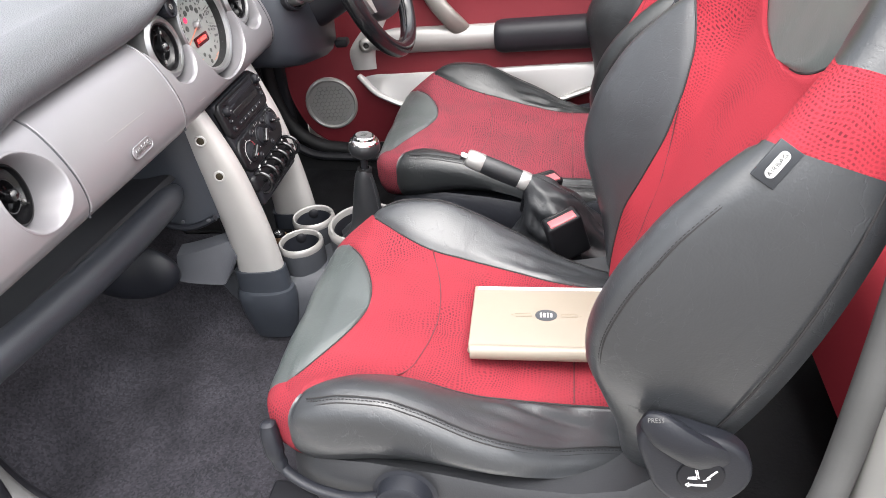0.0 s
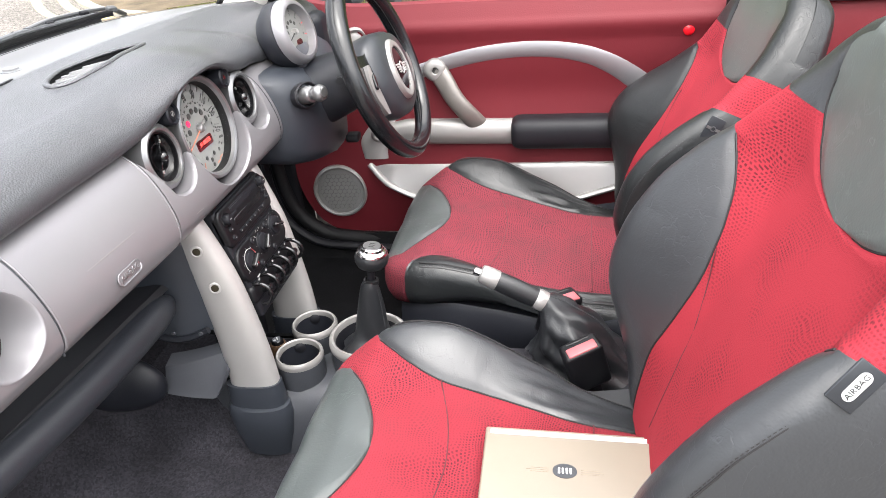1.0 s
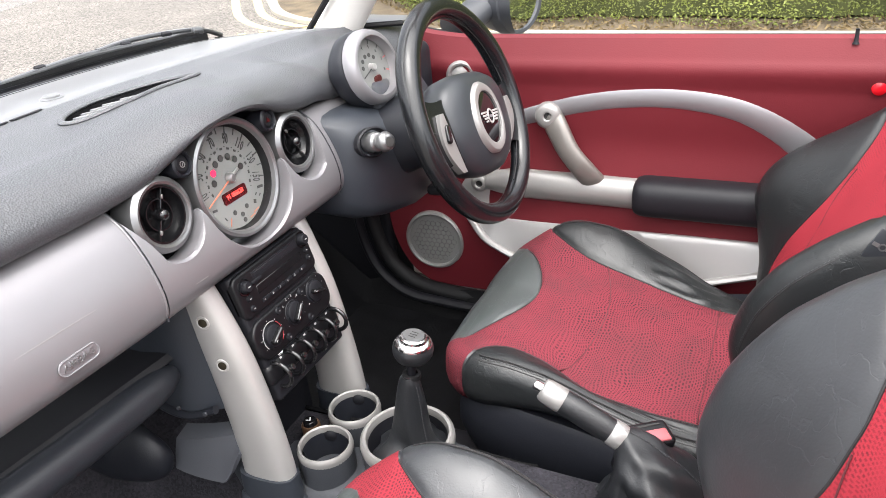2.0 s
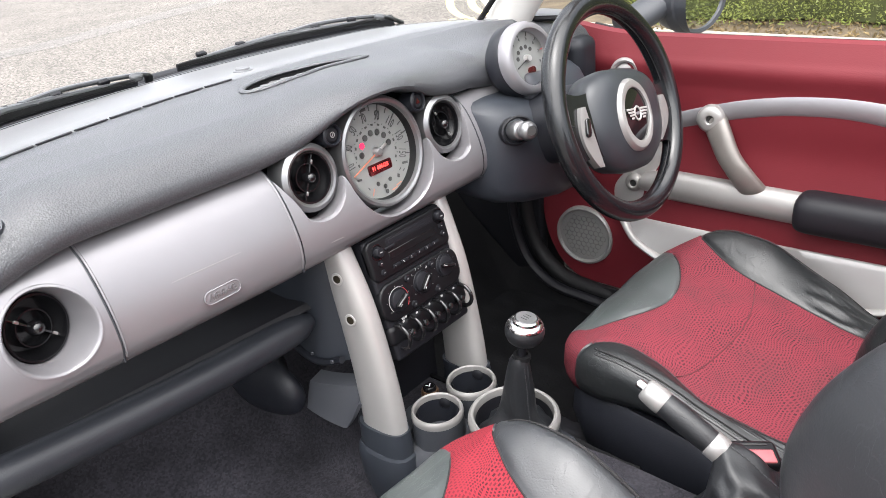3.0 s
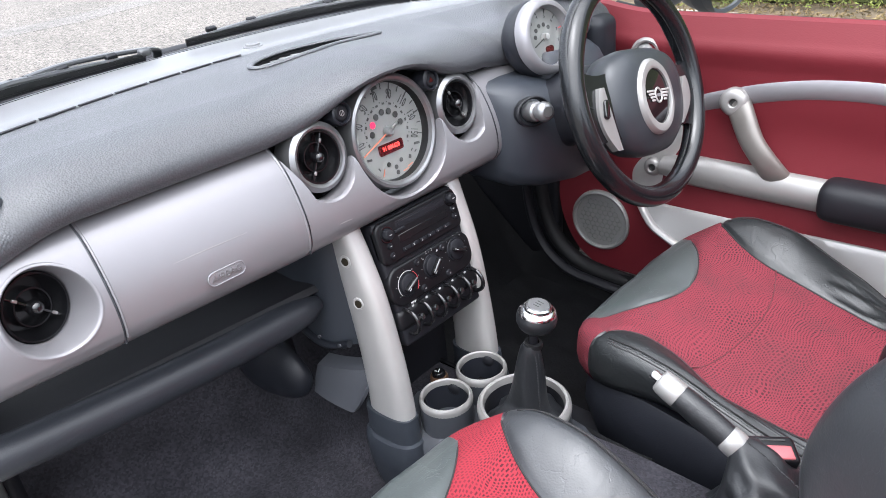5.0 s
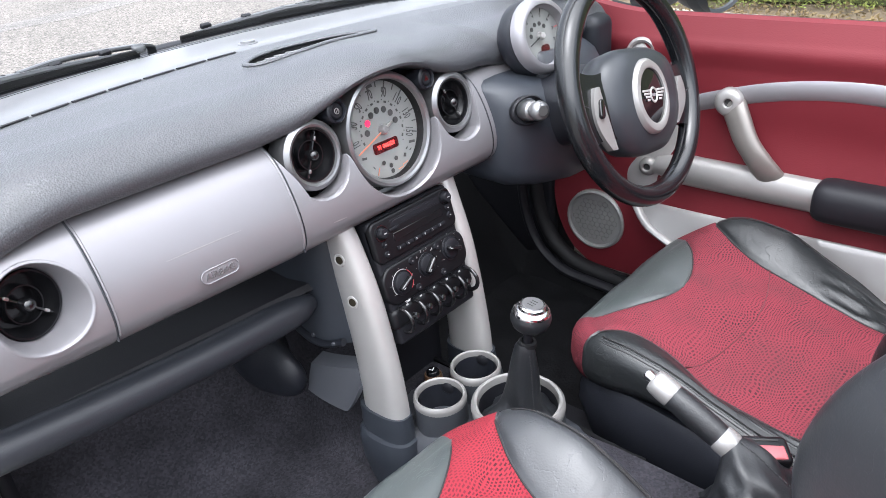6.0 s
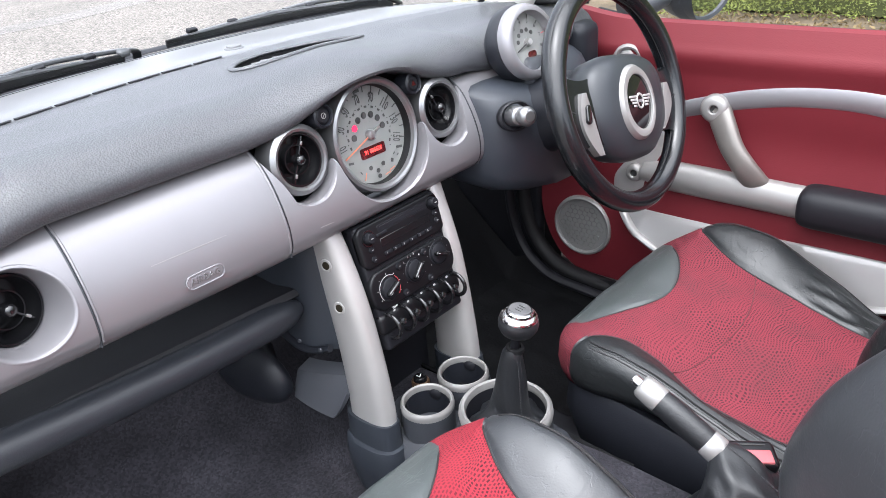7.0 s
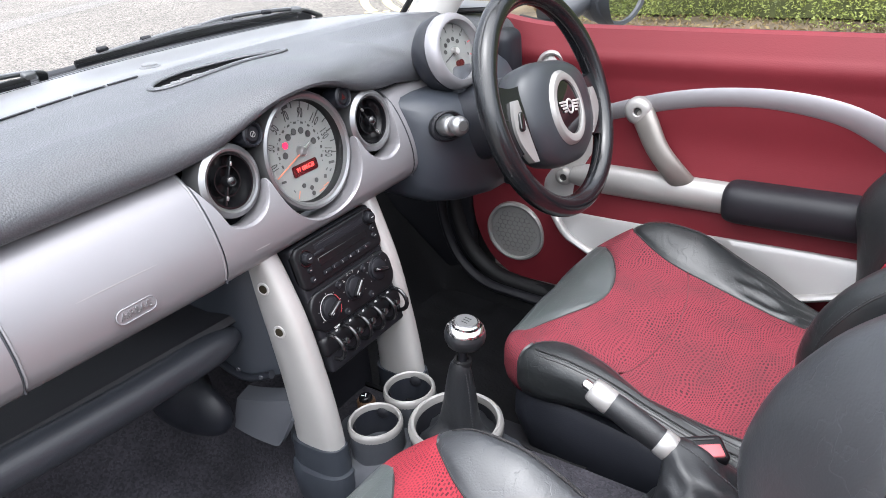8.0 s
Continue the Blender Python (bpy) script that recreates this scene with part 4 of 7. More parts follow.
for (xa, za), (xb, zb) in SCRATCHES:
    line = [(xa + (xb - xa) * k / 12, face_y(xa + (xb - xa) * k / 12, za + (zb - za) * k / 12) - 0.0001, za + (zb - za) * k / 12) for k in range(13)]
    part("scratch", sweep(line, [(0.0002 + 0.0005 * math.sin(math.pi * k / 12), 0.0002) for k in range(13)], up=(0, -1, 0.2), segs=6), M_PALE, DASH, "pale scratch in the silver paint")

# speedometer
SP = Vector((0.005, -0.004, 0.600))
m = axes(SP, GN)
speedo = part("speedometer", lathe([(0.0745, 0.005), (0.0765, 0.011), (0.0805, 0.013), (0.0845, 0.011), (0.0865, 0.005), (0.087, -0.03)], m, 96), M_BEZEL, DASH, "large round silver speedometer with a chromed bezel")
part("dial_wall", lathe([(0.0728, -0.010), (0.0734, -0.004), (0.0745, 0.005)], m, 72), M_RUBBER, speedo, "dark inner wall of the gauge")
part("dial", slab(ellipse(0.0735, 0.0735, 64), m @ Matrix.Translation((0, 0, -0.0105)), 0.002), M_DIAL, speedo)
z0 = -0.0081


def polar(deg, r):
    """Place on a dial; 0 degrees is up, clockwise."""
    a = radians(deg)
    return r * math.sin(a), r * math.cos(a)


for k in range(15):
    deg = -97.3 + k * 14.7
    x, y = polar(deg, 0.0675)
    part("tick", box(m @ pose(x, y, z0, 0, 0, -deg), (0.0016 if k % 2 else 0.0020, 0.0085 if k % 2 else 0.0110, 0.0005), 0), M_INK, speedo)
for k, num in enumerate(("10", "30", "50", "70", "90", "110", "130", "150")):
    deg = -97.3 + k * 29.4
    x, y = polar(deg, 0.0555)
    writing("numeral", num, 0.0215, m @ pose(x, y, z0, 0, 0, -deg) @ Matrix.Diagonal((0.50, 1, 1, 1)), M_INK, speedo)
for k in range(13):
    deg = -104 + k * 18.4
    x, y = polar(deg, 0.0420)
    part("small_mark", box(m @ pose(x, y, z0, 0, 0, -deg), (0.0046, 0.0030, 0.0005), 0), M_INK, speedo)
    x, y = polar(deg + 9.3, 0.0445)
    part("dot_mark", slab(ellipse(0.0009, 0.0009, 8), m @ Matrix.Translation((x, y, z0)), 0.0004), M_INK, speedo)
for x, y, w, h, r in ((-0.047, -0.031, 0.009, 0.0035, -8), (0.0535, -0.0345, 0.012, 0.0040, -8), (-0.006, 0.0675, 0.012, 0.0045, 4), (0.033, -0.050, 0.005, 0.006, -20), (-0.033, -0.050, 0.0015, 0.005, 30), (0.047, -0.045, 0.0015, 0.005, -60), (0.040, -0.041, 0.0015, 0.005, -60)):
    part("small_mark", box(m @ pose(x, y, z0, 0, 0, r), (w, h, 0.0005), 0), M_INK, speedo)
for k, deg in enumerate((-84, -57, -31, -5, 22, 49, 77)):
    x, y = polar(deg, 0.0305)
    part("warning_lamp", slab(ellipse(0.0050, 0.0050, 20), m @ Matrix.Translation((x, y, z0)), 0.0006), M_LAMP if k == 1 else M_INK, speedo)
for x, y in ((-0.013, -0.0485), (0.0135, -0.0490), (0.0005, -0.0565), (0.0015, -0.0655)):
    part("warning_lamp", slab(ellipse(0.0036, 0.0036, 16), m @ Matrix.Translation((x, y, z0)), 0.0006), M_INK, speedo)
disp = part("display", slab(rounded(0.051, 0.0165, 0.0035), m @ Matrix.Translation((-0.001, -0.0245, z0)), 0.001), M_LCD, speedo, "small red trip display")
writing("digits", "91 086628", 0.0098, m @ Matrix.Translation((-0.001, -0.0240, z0 + 0.0014)) @ Matrix.Diagonal((0.85, 1, 1, 1)), M_LCDTEXT, disp)
part("needle", box(m @ pose(-0.0318, -0.0120, -0.0045, 0, 0, 20.7), (0.058, 0.0022, 0.0012), 0.0005, 1), M_ORANGE, speedo)
part("needle_tail", box(m @ pose(0.012, 0.0046, -0.0045, 0, 0, 20.7), (0.018, 0.0045, 0.0016), 0.0005, 1), M_BRUSHED, speedo)
part("needle_hub", lathe([(0, 0.0015), (0.005, 0.001), (0.0075, -0.002), (0.0085, -0.010)], m, 28), M_BEZEL, speedo)
for x, y, r in ((0.0190, -0.0665, 8), (0.0300, -0.0620, 12), (-0.0260, -0.0580, 62)):
    part("fuel_mark", box(m @ pose(x, y, z0, 0, 0, r), (0.012, 0.0013, 0.0005), 0), M_ORANGE, speedo)
cover = part("lens", slab(ellipse(0.0745, 0.0745, 64), m @ Matrix.Translation((0, 0, 0.003)), 0.001), M_GLASS, speedo)
cover.visible_shadow = False

# push buttons beside the speedometer
for x, z in ((-0.092, 0.657), (0.090, 0.658)):
    m = axes((x, -0.012, z), GN)
    b = part("push_button", lathe([(0.0125, -0.03), (0.013, 0.004), (0.0145, 0.006), (0.017, 0.004), (0.018, -0.02)], m, 36), M_SHROUD, DASH, "round black push button")
    part("cap", lathe([(0, 0.003), (0.009, 0.0035), (0.0122, 0.001), (0.0126, -0.01)], m, 28), M_BLACK, b)
    if x < 0:
        part("symbol", lathe([(0.0034, 0.0042), (0.0042, 0.0042), (0.0042, 0.0035), (0.0034, 0.0035)], m, 24), M_SILK, b)
        part("symbol_bar", box(m @ pose(0, 0, 0.0042, 0, 0, 45), (0.0065, 0.0009, 0.0006), 0), M_SILK, b)
    else:
        part("symbol", slab([(-0.0045, -0.0035), (0.0045, -0.0035), (0, 0.005)], m @ Matrix.Translation((0, 0, 0.0034)), 0.0006), M_LCD, b)

# parcel tray under the tube and its padded roll
rows = []
for x in np.linspace(-0.63, -0.135, 30):
    zb = 0.362 + 0.026 * (-0.135 - x) / 0.495
    rows.append([(x, 0.046, zb + 0.014), (x, 0.052, zb + 0.0205), (x, 0.060, zb + 0.0210), (x, 0.10, zb + 0.014), (x, 0.22, zb + 0.020), (x, 0.27, zb + 0.05), (x, 0.27, 0.485)])
part("tray", solid(grid(rows), 0.006), M_TRAY, DASH, "dark open parcel tray under the silver tube")
line = [(x, 0.048 - 0.015 * math.sin(math.pi * (x + 0.63) / 0.5), 0.358 + 0.034 * (-0.135 - x) / 0.495) for x in np.linspace(-0.70, -0.150, 26)]
sizes = [0.0255] * 23 + [0.0245, 0.0215, 0.012]
part("padded_roll", sweep(line, sizes, segs=24), M_ROLL, DASH, "charcoal padded knee roll")
line = [(x, 0.052, 0.3835 + 0.026 * (-0.135 - x) / 0.495) for x in np.linspace(-0.62, -0.175, 20)]
part("roll_edge", sweep(line, (0.0030, 0.0018), segs=8, power=3), M_GREY_TRIM, DASH, "pale front edge of the tray")
rows = [[(-0.150, 0.30, z), (-0.150, 0.12, z), (-0.149, 0.06, z), (-0.142, 0.020, z), (-0.122, -0.004, z)] for z in (0.285, 0.36, 0.43, 0.490)]
part("tray_end", solid(grid(rows), 0.006), M_KNEE, DASH)
line = curve_points([(-0.150, 0.14, 0.325), (-0.152, 0.09, 0.292), (-0.150, 0.04, 0.282), (-0.140, -0.005, 0.296)], 6)
part("tray_lip", sweep(line, (0.007, 0.006), segs=10), M_SHROUD, DASH)
for y, z in ((0.05, 0.298), (0.0, 0.30)):
    part("screw", lathe([(0, 0.002), (0.003, 0.002), (0.0038, 0.0)], axes((-0.156, y, z), (-1, -0.3, 0)), 14), M_DARK, DASH)
rows = [[(-0.64, 0.34, z), (-0.635, 0.04, z + 0.0)] for z in (0.42, 0.48, 0.54, 0.60)]
part("tray_end", solid(grid(rows), 0.012), M_SHROUD, DASH)


# ---------------------------------------------------------------- centre console
CON = thing("centre_console", (0, -0.1, 0.05), "centre console with two silver legs, radio stack and cup holders", "console")


def leg(side):
    pts = curve_points([(side * 0.112, 0.012, 0.492), (side * 0.110, -0.006, 0.44), (side * 0.109, -0.026, 0.37), (side * 0.108, -0.040, 0.28),
                        (side * 0.108, -0.047, 0.20), (side * 0.108, -0.048, 0.125)], 7)
    n = len(pts)
    sizes = [(0.0195 + 0.002 * k / n, 0.034 + 0.013 * k / n) for k in range(n)]
    return sweep(pts, sizes, up=(0, 1, 0), segs=32, power=2.7)


for side in (-1, 1):
    lg = part("leg", leg(side), M_LEG, CON, "satin silver curved console leg")
    pts = [(side * 0.109, -0.046, 0.165), (side * 0.110, -0.047, 0.14), (side * 0.111, -0.047, 0.060)]
    part("cuff", sweep(pts, [(0.0245, 0.0505), (0.0255, 0.052), (0.027, 0.054)], up=(0, 1, 0), segs=32, power=2.7), M_KNEE, lg, "dark plastic cuff")
    pts = [(side * 0.113, -0.048, 0.122), (side * 0.113, -0.048, 0.118), (side * 0.114, -0.049, 0.10), (side * 0.116, -0.049, 0.06), (side * 0.117, -0.049, 0.01)]
    part("foot", sweep(pts, [(0.0255, 0.0525), (0.0300, 0.0575), (0.0325, 0.0600), (0.0290, 0.0560), (0.0190, 0.0440)], up=(0, 1, 0), segs=36, power=2.5), M_KNEE, lg, "dark plastic foot of the leg")
    for y, z in ((-0.017, 0.442), (-0.032, 0.374)):
        m = axes((side * 0.1315, y, z), (side, -0.25, 0.1))
        part("screw_cup", lathe([(0.0064, 0.0000), (0.0070, 0.0003), (0.0084, 0.0004), (0.0096, 0.0000), (0.0106, -0.002)], m, 28), M_LEG, lg)
        part("screw", lathe([(0, 0.0004), (0.0030, 0.0006), (0.0052, 0.0002), (0.0066, 0.0000)], m, 18), M_BRASS, lg, "sunken brass-coloured screw")

# lower console body
rows = []
for k in range(25):
    y = 0.06 - 0.62 * k / 24
    w = soft(-y, [-0.06, 0.0, 0.06, 0.16, 0.24, 0.32, 0.40, 0.56], [0.085, 0.098, 0.116, 0.106, 0.095, 0.085, 0.075, 0.075])
    top = soft(-y, [-0.06, 0.0, 0.08, 0.16, 0.30, 0.36, 0.56], [0.130, 0.128, 0.130, 0.135, 0.135, 0.115, 0.110])
    line = []
    for a, f in ((-1.08, 0.0), (-1.06, 0.3), (-1.0, 0.62), (-0.93, 0.86), (-0.80, 0.97), (-0.5, 1.0), (0, 1.0), (0.5, 1.0), (0.80, 0.97), (0.93, 0.86), (1.0, 0.62), (1.06, 0.3), (1.08, 0.0)):
        line.append((a * w, y, 0.005 + (top - 0.005) * f))
    rows.append(line)
part("lower_body", fix(grid(rows, caps=True)), M_DARK, CON, "charcoal plastic lower console", angle=75)

# radio stack face: down the slope from under the tube
SA, SB = Vector((0, -0.037, 0.487)), Vector((0, -0.078, 0.318))
SD = (SB - SA).normalized()
SN = Vector((0, SD.z, -SD.y)) * 1.0
if SN.y > 0:
    SN = -SN


def stack(u, v, h=0.0):
    """A pose on the stack's face: u across, v metres down from its top, h proud of it; its y axis points up the face."""
    at = SA + SD * v * 1.15 + SN * h + Vector((u + 0.002, 0, 0))
    return axes(at, SN)


part("stack_body", box(stack(0, 0.088, -0.032), (0.178, 0.204, 0.06), 0.006), M_BLACK, CON)
radio = thing("car_radio", stack(0, 0.03).translation, "black car radio with slot, display and preset keys", "radio")
part("fascia", slab(rounded(0.178, 0.067, 0.012, 8), stack(0, 0.0305, -0.011), 0.014, 0.004), M_STACK, radio)
part("slot", box(stack(0.006, 0.0135, 0.0030), (0.098, 0.0075, 0.0015), 0.0006, 1), M_BLACK, radio)
part("slot_frame", box(stack(0.006, 0.0135, 0.0028), (0.108, 0.0125, 0.0010), 0.0004, 1), M_BLACK, radio)
part("eject_key", box(stack(-0.043, 0.0205, 0.0035), (0.022, 0.0055, 0.003), 0.0015), M_BLACK, radio)
part("display", box(stack(0.006, 0.0320, 0.0030), (0.110, 0.0125, 0.0015), 0.0006, 1), M_SCREEN, radio)
for k in range(6):
    u = -0.040 + 0.0185 * k
    part("preset_key", box(stack(u, 0.0480, 0.0035), (0.0165, 0.0062, 0.003), 0.001, 2), M_BLACK, radio)
    writing("digit", str(k + 1), 0.0048, stack(u - 0.004, 0.0480, 0.0054), M_PRINT, radio, 0.0002)
for u, v, r in ((-0.070, 0.0185, 0.0085), (0.074, 0.0145, 0.0085)):
    part("knob_ring", lathe([(0.0108, 0.0), (0.0112, 0.0014), (0.0124, 0.0014), (0.0128, 0.0)], stack(u, v, 0.003), 28), M_GLOSS, radio)
    part("knob_mark", box(stack(u, v, 0.0133), (0.0050, 0.0014, 0.0004), 0), M_PRINT, radio)
    part("dial_knob", lathe([(0, 0.010), (r * 0.8, 0.0095), (r, 0.007), (r * 1.05, 0.0)], stack(u, v, 0.003), 28), M_BLACK, radio)
for u, v in ((-0.070, 0.0345), (-0.070, 0.0480), (0.074, 0.0300), (0.074, 0.0410)):
    part("round_key", lathe([(0, 0.0035), (0.0042, 0.003), (0.0052, 0.0)], stack(u, v, 0.003), 20), M_BLACK, radio)
    part("key_mark", box(stack(u, v, 0.0066), (0.0032, 0.0010, 0.0004), 0), M_PRINT, radio)

heater = thing("heater_panel", stack(0, 0.09).translation, "black heater panel with three rotary knobs", "heater controls")
part("fascia", slab(rounded(0.186, 0.064, 0.024, 10), stack(0, 0.0930, -0.011), 0.014, 0.004), M_STACK, heater)
for k, u in enumerate((-0.058, 0.0, 0.058)):
    kn = part("rotary_knob", lathe([(0, 0.006), (0.0140, 0.0055), (0.0165, 0.004), (0.0172, 0.001), (0.0190, 0.0008), (0.0195, -0.001)], stack(u, 0.0900 + (0.004, 0, -0.004)[k], 0.003), 36), M_BLACK, heater)
    turn = pose(0, 0, 0, 0, 0, (25, 40, -20)[k])
    at = stack(u, 0.0900 + (0.004, 0, -0.004)[k], 0.003)
    part("grip", box(at @ turn @ Matrix.Translation((0, 0, 0.009)), (0.029, 0.0075, 0.011), 0.0034, 4), M_GLOSS, kn)
    part("pointer", box(at @ turn @ Matrix.Translation((-0.010, 0, 0.0146)), (0.005, 0.0009, 0.0004), 0), M_PRINT, kn)
    part("rim", lathe([(0.0188, 0.0), (0.0194, 0.0014), (0.0202, 0.0)], at, 36), M_BLACK, kn)
    for j in range(7):
        x, y = polar(-120 + 40 * j, 0.0240)
        part("mark", box(at @ pose(x, y, 0.0005, 0, 0, 120 - 40 * j), (0.0007, 0.0016, 0.0005), 0), M_PRINT, heater)
at = stack(-0.058, 0.094, 0.003)
part("cold_arc", lathe([(0.0206, 0.0012), (0.0207, 0.0018), (0.0215, 0.0018), (0.0216, 0.0012)], at, 24, arc=(55, 215)), M_PRINT, heater)
part("hot_arc", lathe([(0.0206, 0.0012), (0.0207, 0.0018), (0.0215, 0.0018), (0.0216, 0.0012)], at, 20, arc=(-45, 50)), M_TEMPRED, heater)
for k in range(4):
    x, y = polar(-42 + 28 * k, 0.0262)
    writing("digit", str(k + 1), 0.0058, stack(0, 0.0900, 0.0034) @ pose(x, y, 0), M_PRINT, heater, 0.0002)
writing("letters", "TEMP", 0.0050, stack(-0.058, 0.121, 0.0034), M_WHITE, heater, 0.0002)
for u, v in ((-0.029, 0.073), (0.029, 0.073), (-0.029, 0.112), (0.029, 0.112)):
    part("push_key", lathe([(0, 0.0035), (0.0050, 0.003), (0.0062, 0.0)], stack(u, v, 0.003), 20), M_BLACK, heater)
    part("key_mark", box(stack(u, v, 0.0066), (0.003, 0.0022, 0.0003), 0), M_THREAD, heater)

# dark block closing the dashboard at the driver's door
part("dash_end", box(pose(0.598, 0.045, 0.605), (0.075, 0.150, 0.110), 0.022, 5), M_SHROUD, DASH, "charcoal end of the dashboard beside the door")

# row of toggle switches in chromed guard loops
bank = part("switch_bank", box(stack(0, 0.1385, -0.008), (0.186, 0.034, 0.020), 0.009, 4), M_STACK, CON, "glossy row of toggle switches between guard loops")
for k in range(6):
    u = -0.0775 + 0.031 * k
    pts = [stack(u, 0.1420, 0.0) @ Vector((0, 0.0200 * math.cos(a), 0.003 + 0.0215 * math.sin(a))) for a in np.linspace(-0.3, math.pi + 0.3, 18)]
    part("guard_loop", sweep(pts, (0.0036, 0.0030), up=(1, 0, 0), segs=12), M_GLOSS, bank)
    if k < 5:
        v = u + 0.0155
        sw = part("toggle", lathe([(0, 0.020), (0.0045, 0.0195), (0.0066, 0.015), (0.0056, 0.008), (0.0046, 0.0)], stack(v, 0.1440, 0.002) @ pose(0, 0, 0, -18, 0, 0), 18), M_GLOSS, bank)
        part("switch_mark", box(stack(v, 0.1245, 0.004), (0.0045, 0.0030, 0.0004), 0), M_PRINT, bank)

# dark tunnel wall behind the cups and the power socket
rows = [[(-0.09, 0.02, z), (-0.06, 0.015, z), (0.06, 0.015, z), (0.09, 0.02, z)] for z in (0.10, 0.20, 0.32)]
part("rear_wall", solid(grid(rows), 0.006), M_BLACK, CON)
m = Matrix.Translation((0.006, -0.046, 0.160))
sock = part("power_socket", lathe([(0.0155, -0.05), (0.0160, 0.0), (0.0145, 0.003), (0.0125, 0.003), (0.0118, -0.004)], m, 32), material("brown_socket_rim", (0.10, 0.055, 0.03), 0.5, 0.2), CON, "round power socket with a black cap")
part("cap", lathe([(0, 0.0105), (0.0095, 0.0105), (0.0115, 0.008), (0.0115, -0.004)], m, 28), M_GLOSS, sock)
part("cap_mark", box(m @ pose(0.001, 0.0, 0.0108, 0, 0, 30), (0.009, 0.0016, 0.0004), 0), M_WHITE, sock)
part("cap_mark", box(m @ pose(-0.003, 0.003, 0.0108, 0, 0, 110), (0.005, 0.0014, 0.0004), 0), M_WHITE, sock)


def cup(x, y, z, r, depth):
    m = Matrix.Translation((x, y, z))
    c = part("cup_holder", lathe([(r * 0.995, -depth), (r * 0.99, -0.02), (r * 0.985, -0.006)], m, 48), M_DARK, CON, "round cup holder with a silver rim")
    part("rim", lathe([(r * 0.83, -0.010), (r * 0.835, -0.003), (r * 0.86, 0.001), (r * 0.93, 0.0025), (r * 0.985, -0.001), (r * 1.0, -0.007), (r * 0.985, -0.012)], m, 56), M_SATIN, c)
    part("well", lathe([(r * 0.79, -0.007), (r * 0.77, -0.03), (r * 0.74, -depth), (0, -depth)], m, 40), M_SHROUD, c)
    for a in (20, 140, 260):
        d = Vector((math.cos(radians(a)), math.sin(radians(a)), 0))
        part("spring_tab", lathe([(0, 0.003), (0.008, 0.0025), (0.011, 0.0)], axes(m.translation + d * r * 0.76 + Vector((0, 0, -0.014)), -d, (0, 0, 1)), 18), M_BLACK, c)


cup(-0.0475, -0.112, 0.183, 0.0445, 0.075)
cup(0.0465, -0.110, 0.183, 0.0445, 0.075)
m = Matrix.Translation((0.004, -0.232, 0.192))
R = 0.0745
well = part("gear_well", lathe([(R * 0.97, -0.10), (R * 0.985, -0.03), (R * 0.985, -0.006)], m, 56), M_DARK, CON, "large round gear lever well with a silver rim")
part("rim", lathe([(R * 0.84, -0.012), (R * 0.845, -0.002), (R * 0.87, 0.003), (R * 0.93, 0.004), (R * 0.985, 0.0), (R, -0.008), (R * 0.985, -0.014)], m, 72), M_SATIN, well)
part("bowl", lathe([(R * 0.835, -0.008), (R * 0.81, -0.03), (R * 0.70, -0.055), (0, -0.058)], m, 48), M_BLACK, well)
# grey trim at the console's foot, in the passenger footwell
rows = []
for s in np.linspace(0, 1, 24):
    y = 0.100 - 0.112 * s
    x = 0.026 * s * s
    zt, zb = 0.211 + 0.020 * s, 0.164 - 0.018 * min(1, s / 0.72) + 0.30 * max(0, s - 0.72) ** 1.3
    rows.append([(x - 0.110, y, zt + 0.008), (x - 0.138, y, zt), (x - 0.143, y, zt * 0.75 + zb * 0.25), (x - 0.148, y, zt * 0.5 + zb * 0.5), (x - 0.151, y, zt * 0.2 + zb * 0.8), (x - 0.155, y, zb)])
part("side_trim", solid(grid(rows), 0.006), M_GREY_TRIM, CON, "grey plastic trim at the foot of the console")
pts = curve_points([(-0.150, 0.26, 0.20), (-0.172, 0.19, 0.205), (-0.176, 0.13, 0.20), (-0.170, 0.085, 0.19)], 6)
part("drain_cover", sweep(pts, [((0.030 + 0.022 * math.sin(math.pi * min(1, k / 14 + 0.25))) * math.sqrt(max(0.02, 1 - (k / (len(pts) - 0.8)) ** 3)), (0.045 + 0.02 * math.sin(math.pi * k / 18)) * math.sqrt(max(0.02, 1 - (k / (len(pts) - 0.8)) ** 3))) for k in range(len(pts))], segs=28, power=2.0), M_SHROUD, CON, "smooth black heater duct cover")

# gear lever
gear = thing("gear_lever", (0.008, -0.245, 0.14), "gear lever with leather boot and chrome-topped knob", "gear lever")
rows = []
for s in np.linspace(0, 1, 22):
    z = 0.166 + 0.142 * s
    cy = -0.238 - 0.010 * s
    w = soft(s, [0, 0.07, 0.16, 0.35, 0.7, 0.95, 1.0], [0.061, 0.046, 0.030, 0.0235, 0.0180, 0.0135, 0.0110])
    d = soft(s, [0, 0.07, 0.16, 0.35, 0.7, 0.95, 1.0], [0.061, 0.050, 0.038, 0.0305, 0.0230, 0.0155, 0.0115])
    line = []
    for k in range(44):
        a = 2 * math.pi * k / 44
        f = 1 + 0.20 * math.cos(5 * a + 3 * s) * (1 - s) ** 4 * min(1, s * 9) + 0.06 * math.cos(9 * a - 5 * s) * (1 - s) ** 6 + 0.05 * math.sin(3 * a + 8 * s) * (1 - s) + (0.045 if k in (30, 31) else 0) * (1 - 0.5 * s)
        line.append((0.006 + w * f * math.cos(a), cy + d * f * math.sin(a), z))
    rows.append(line)
part("boot", fix(grid(rows, close_u=True, caps=True)), M_BOOT, gear, "black leather boot, creased and stitched")
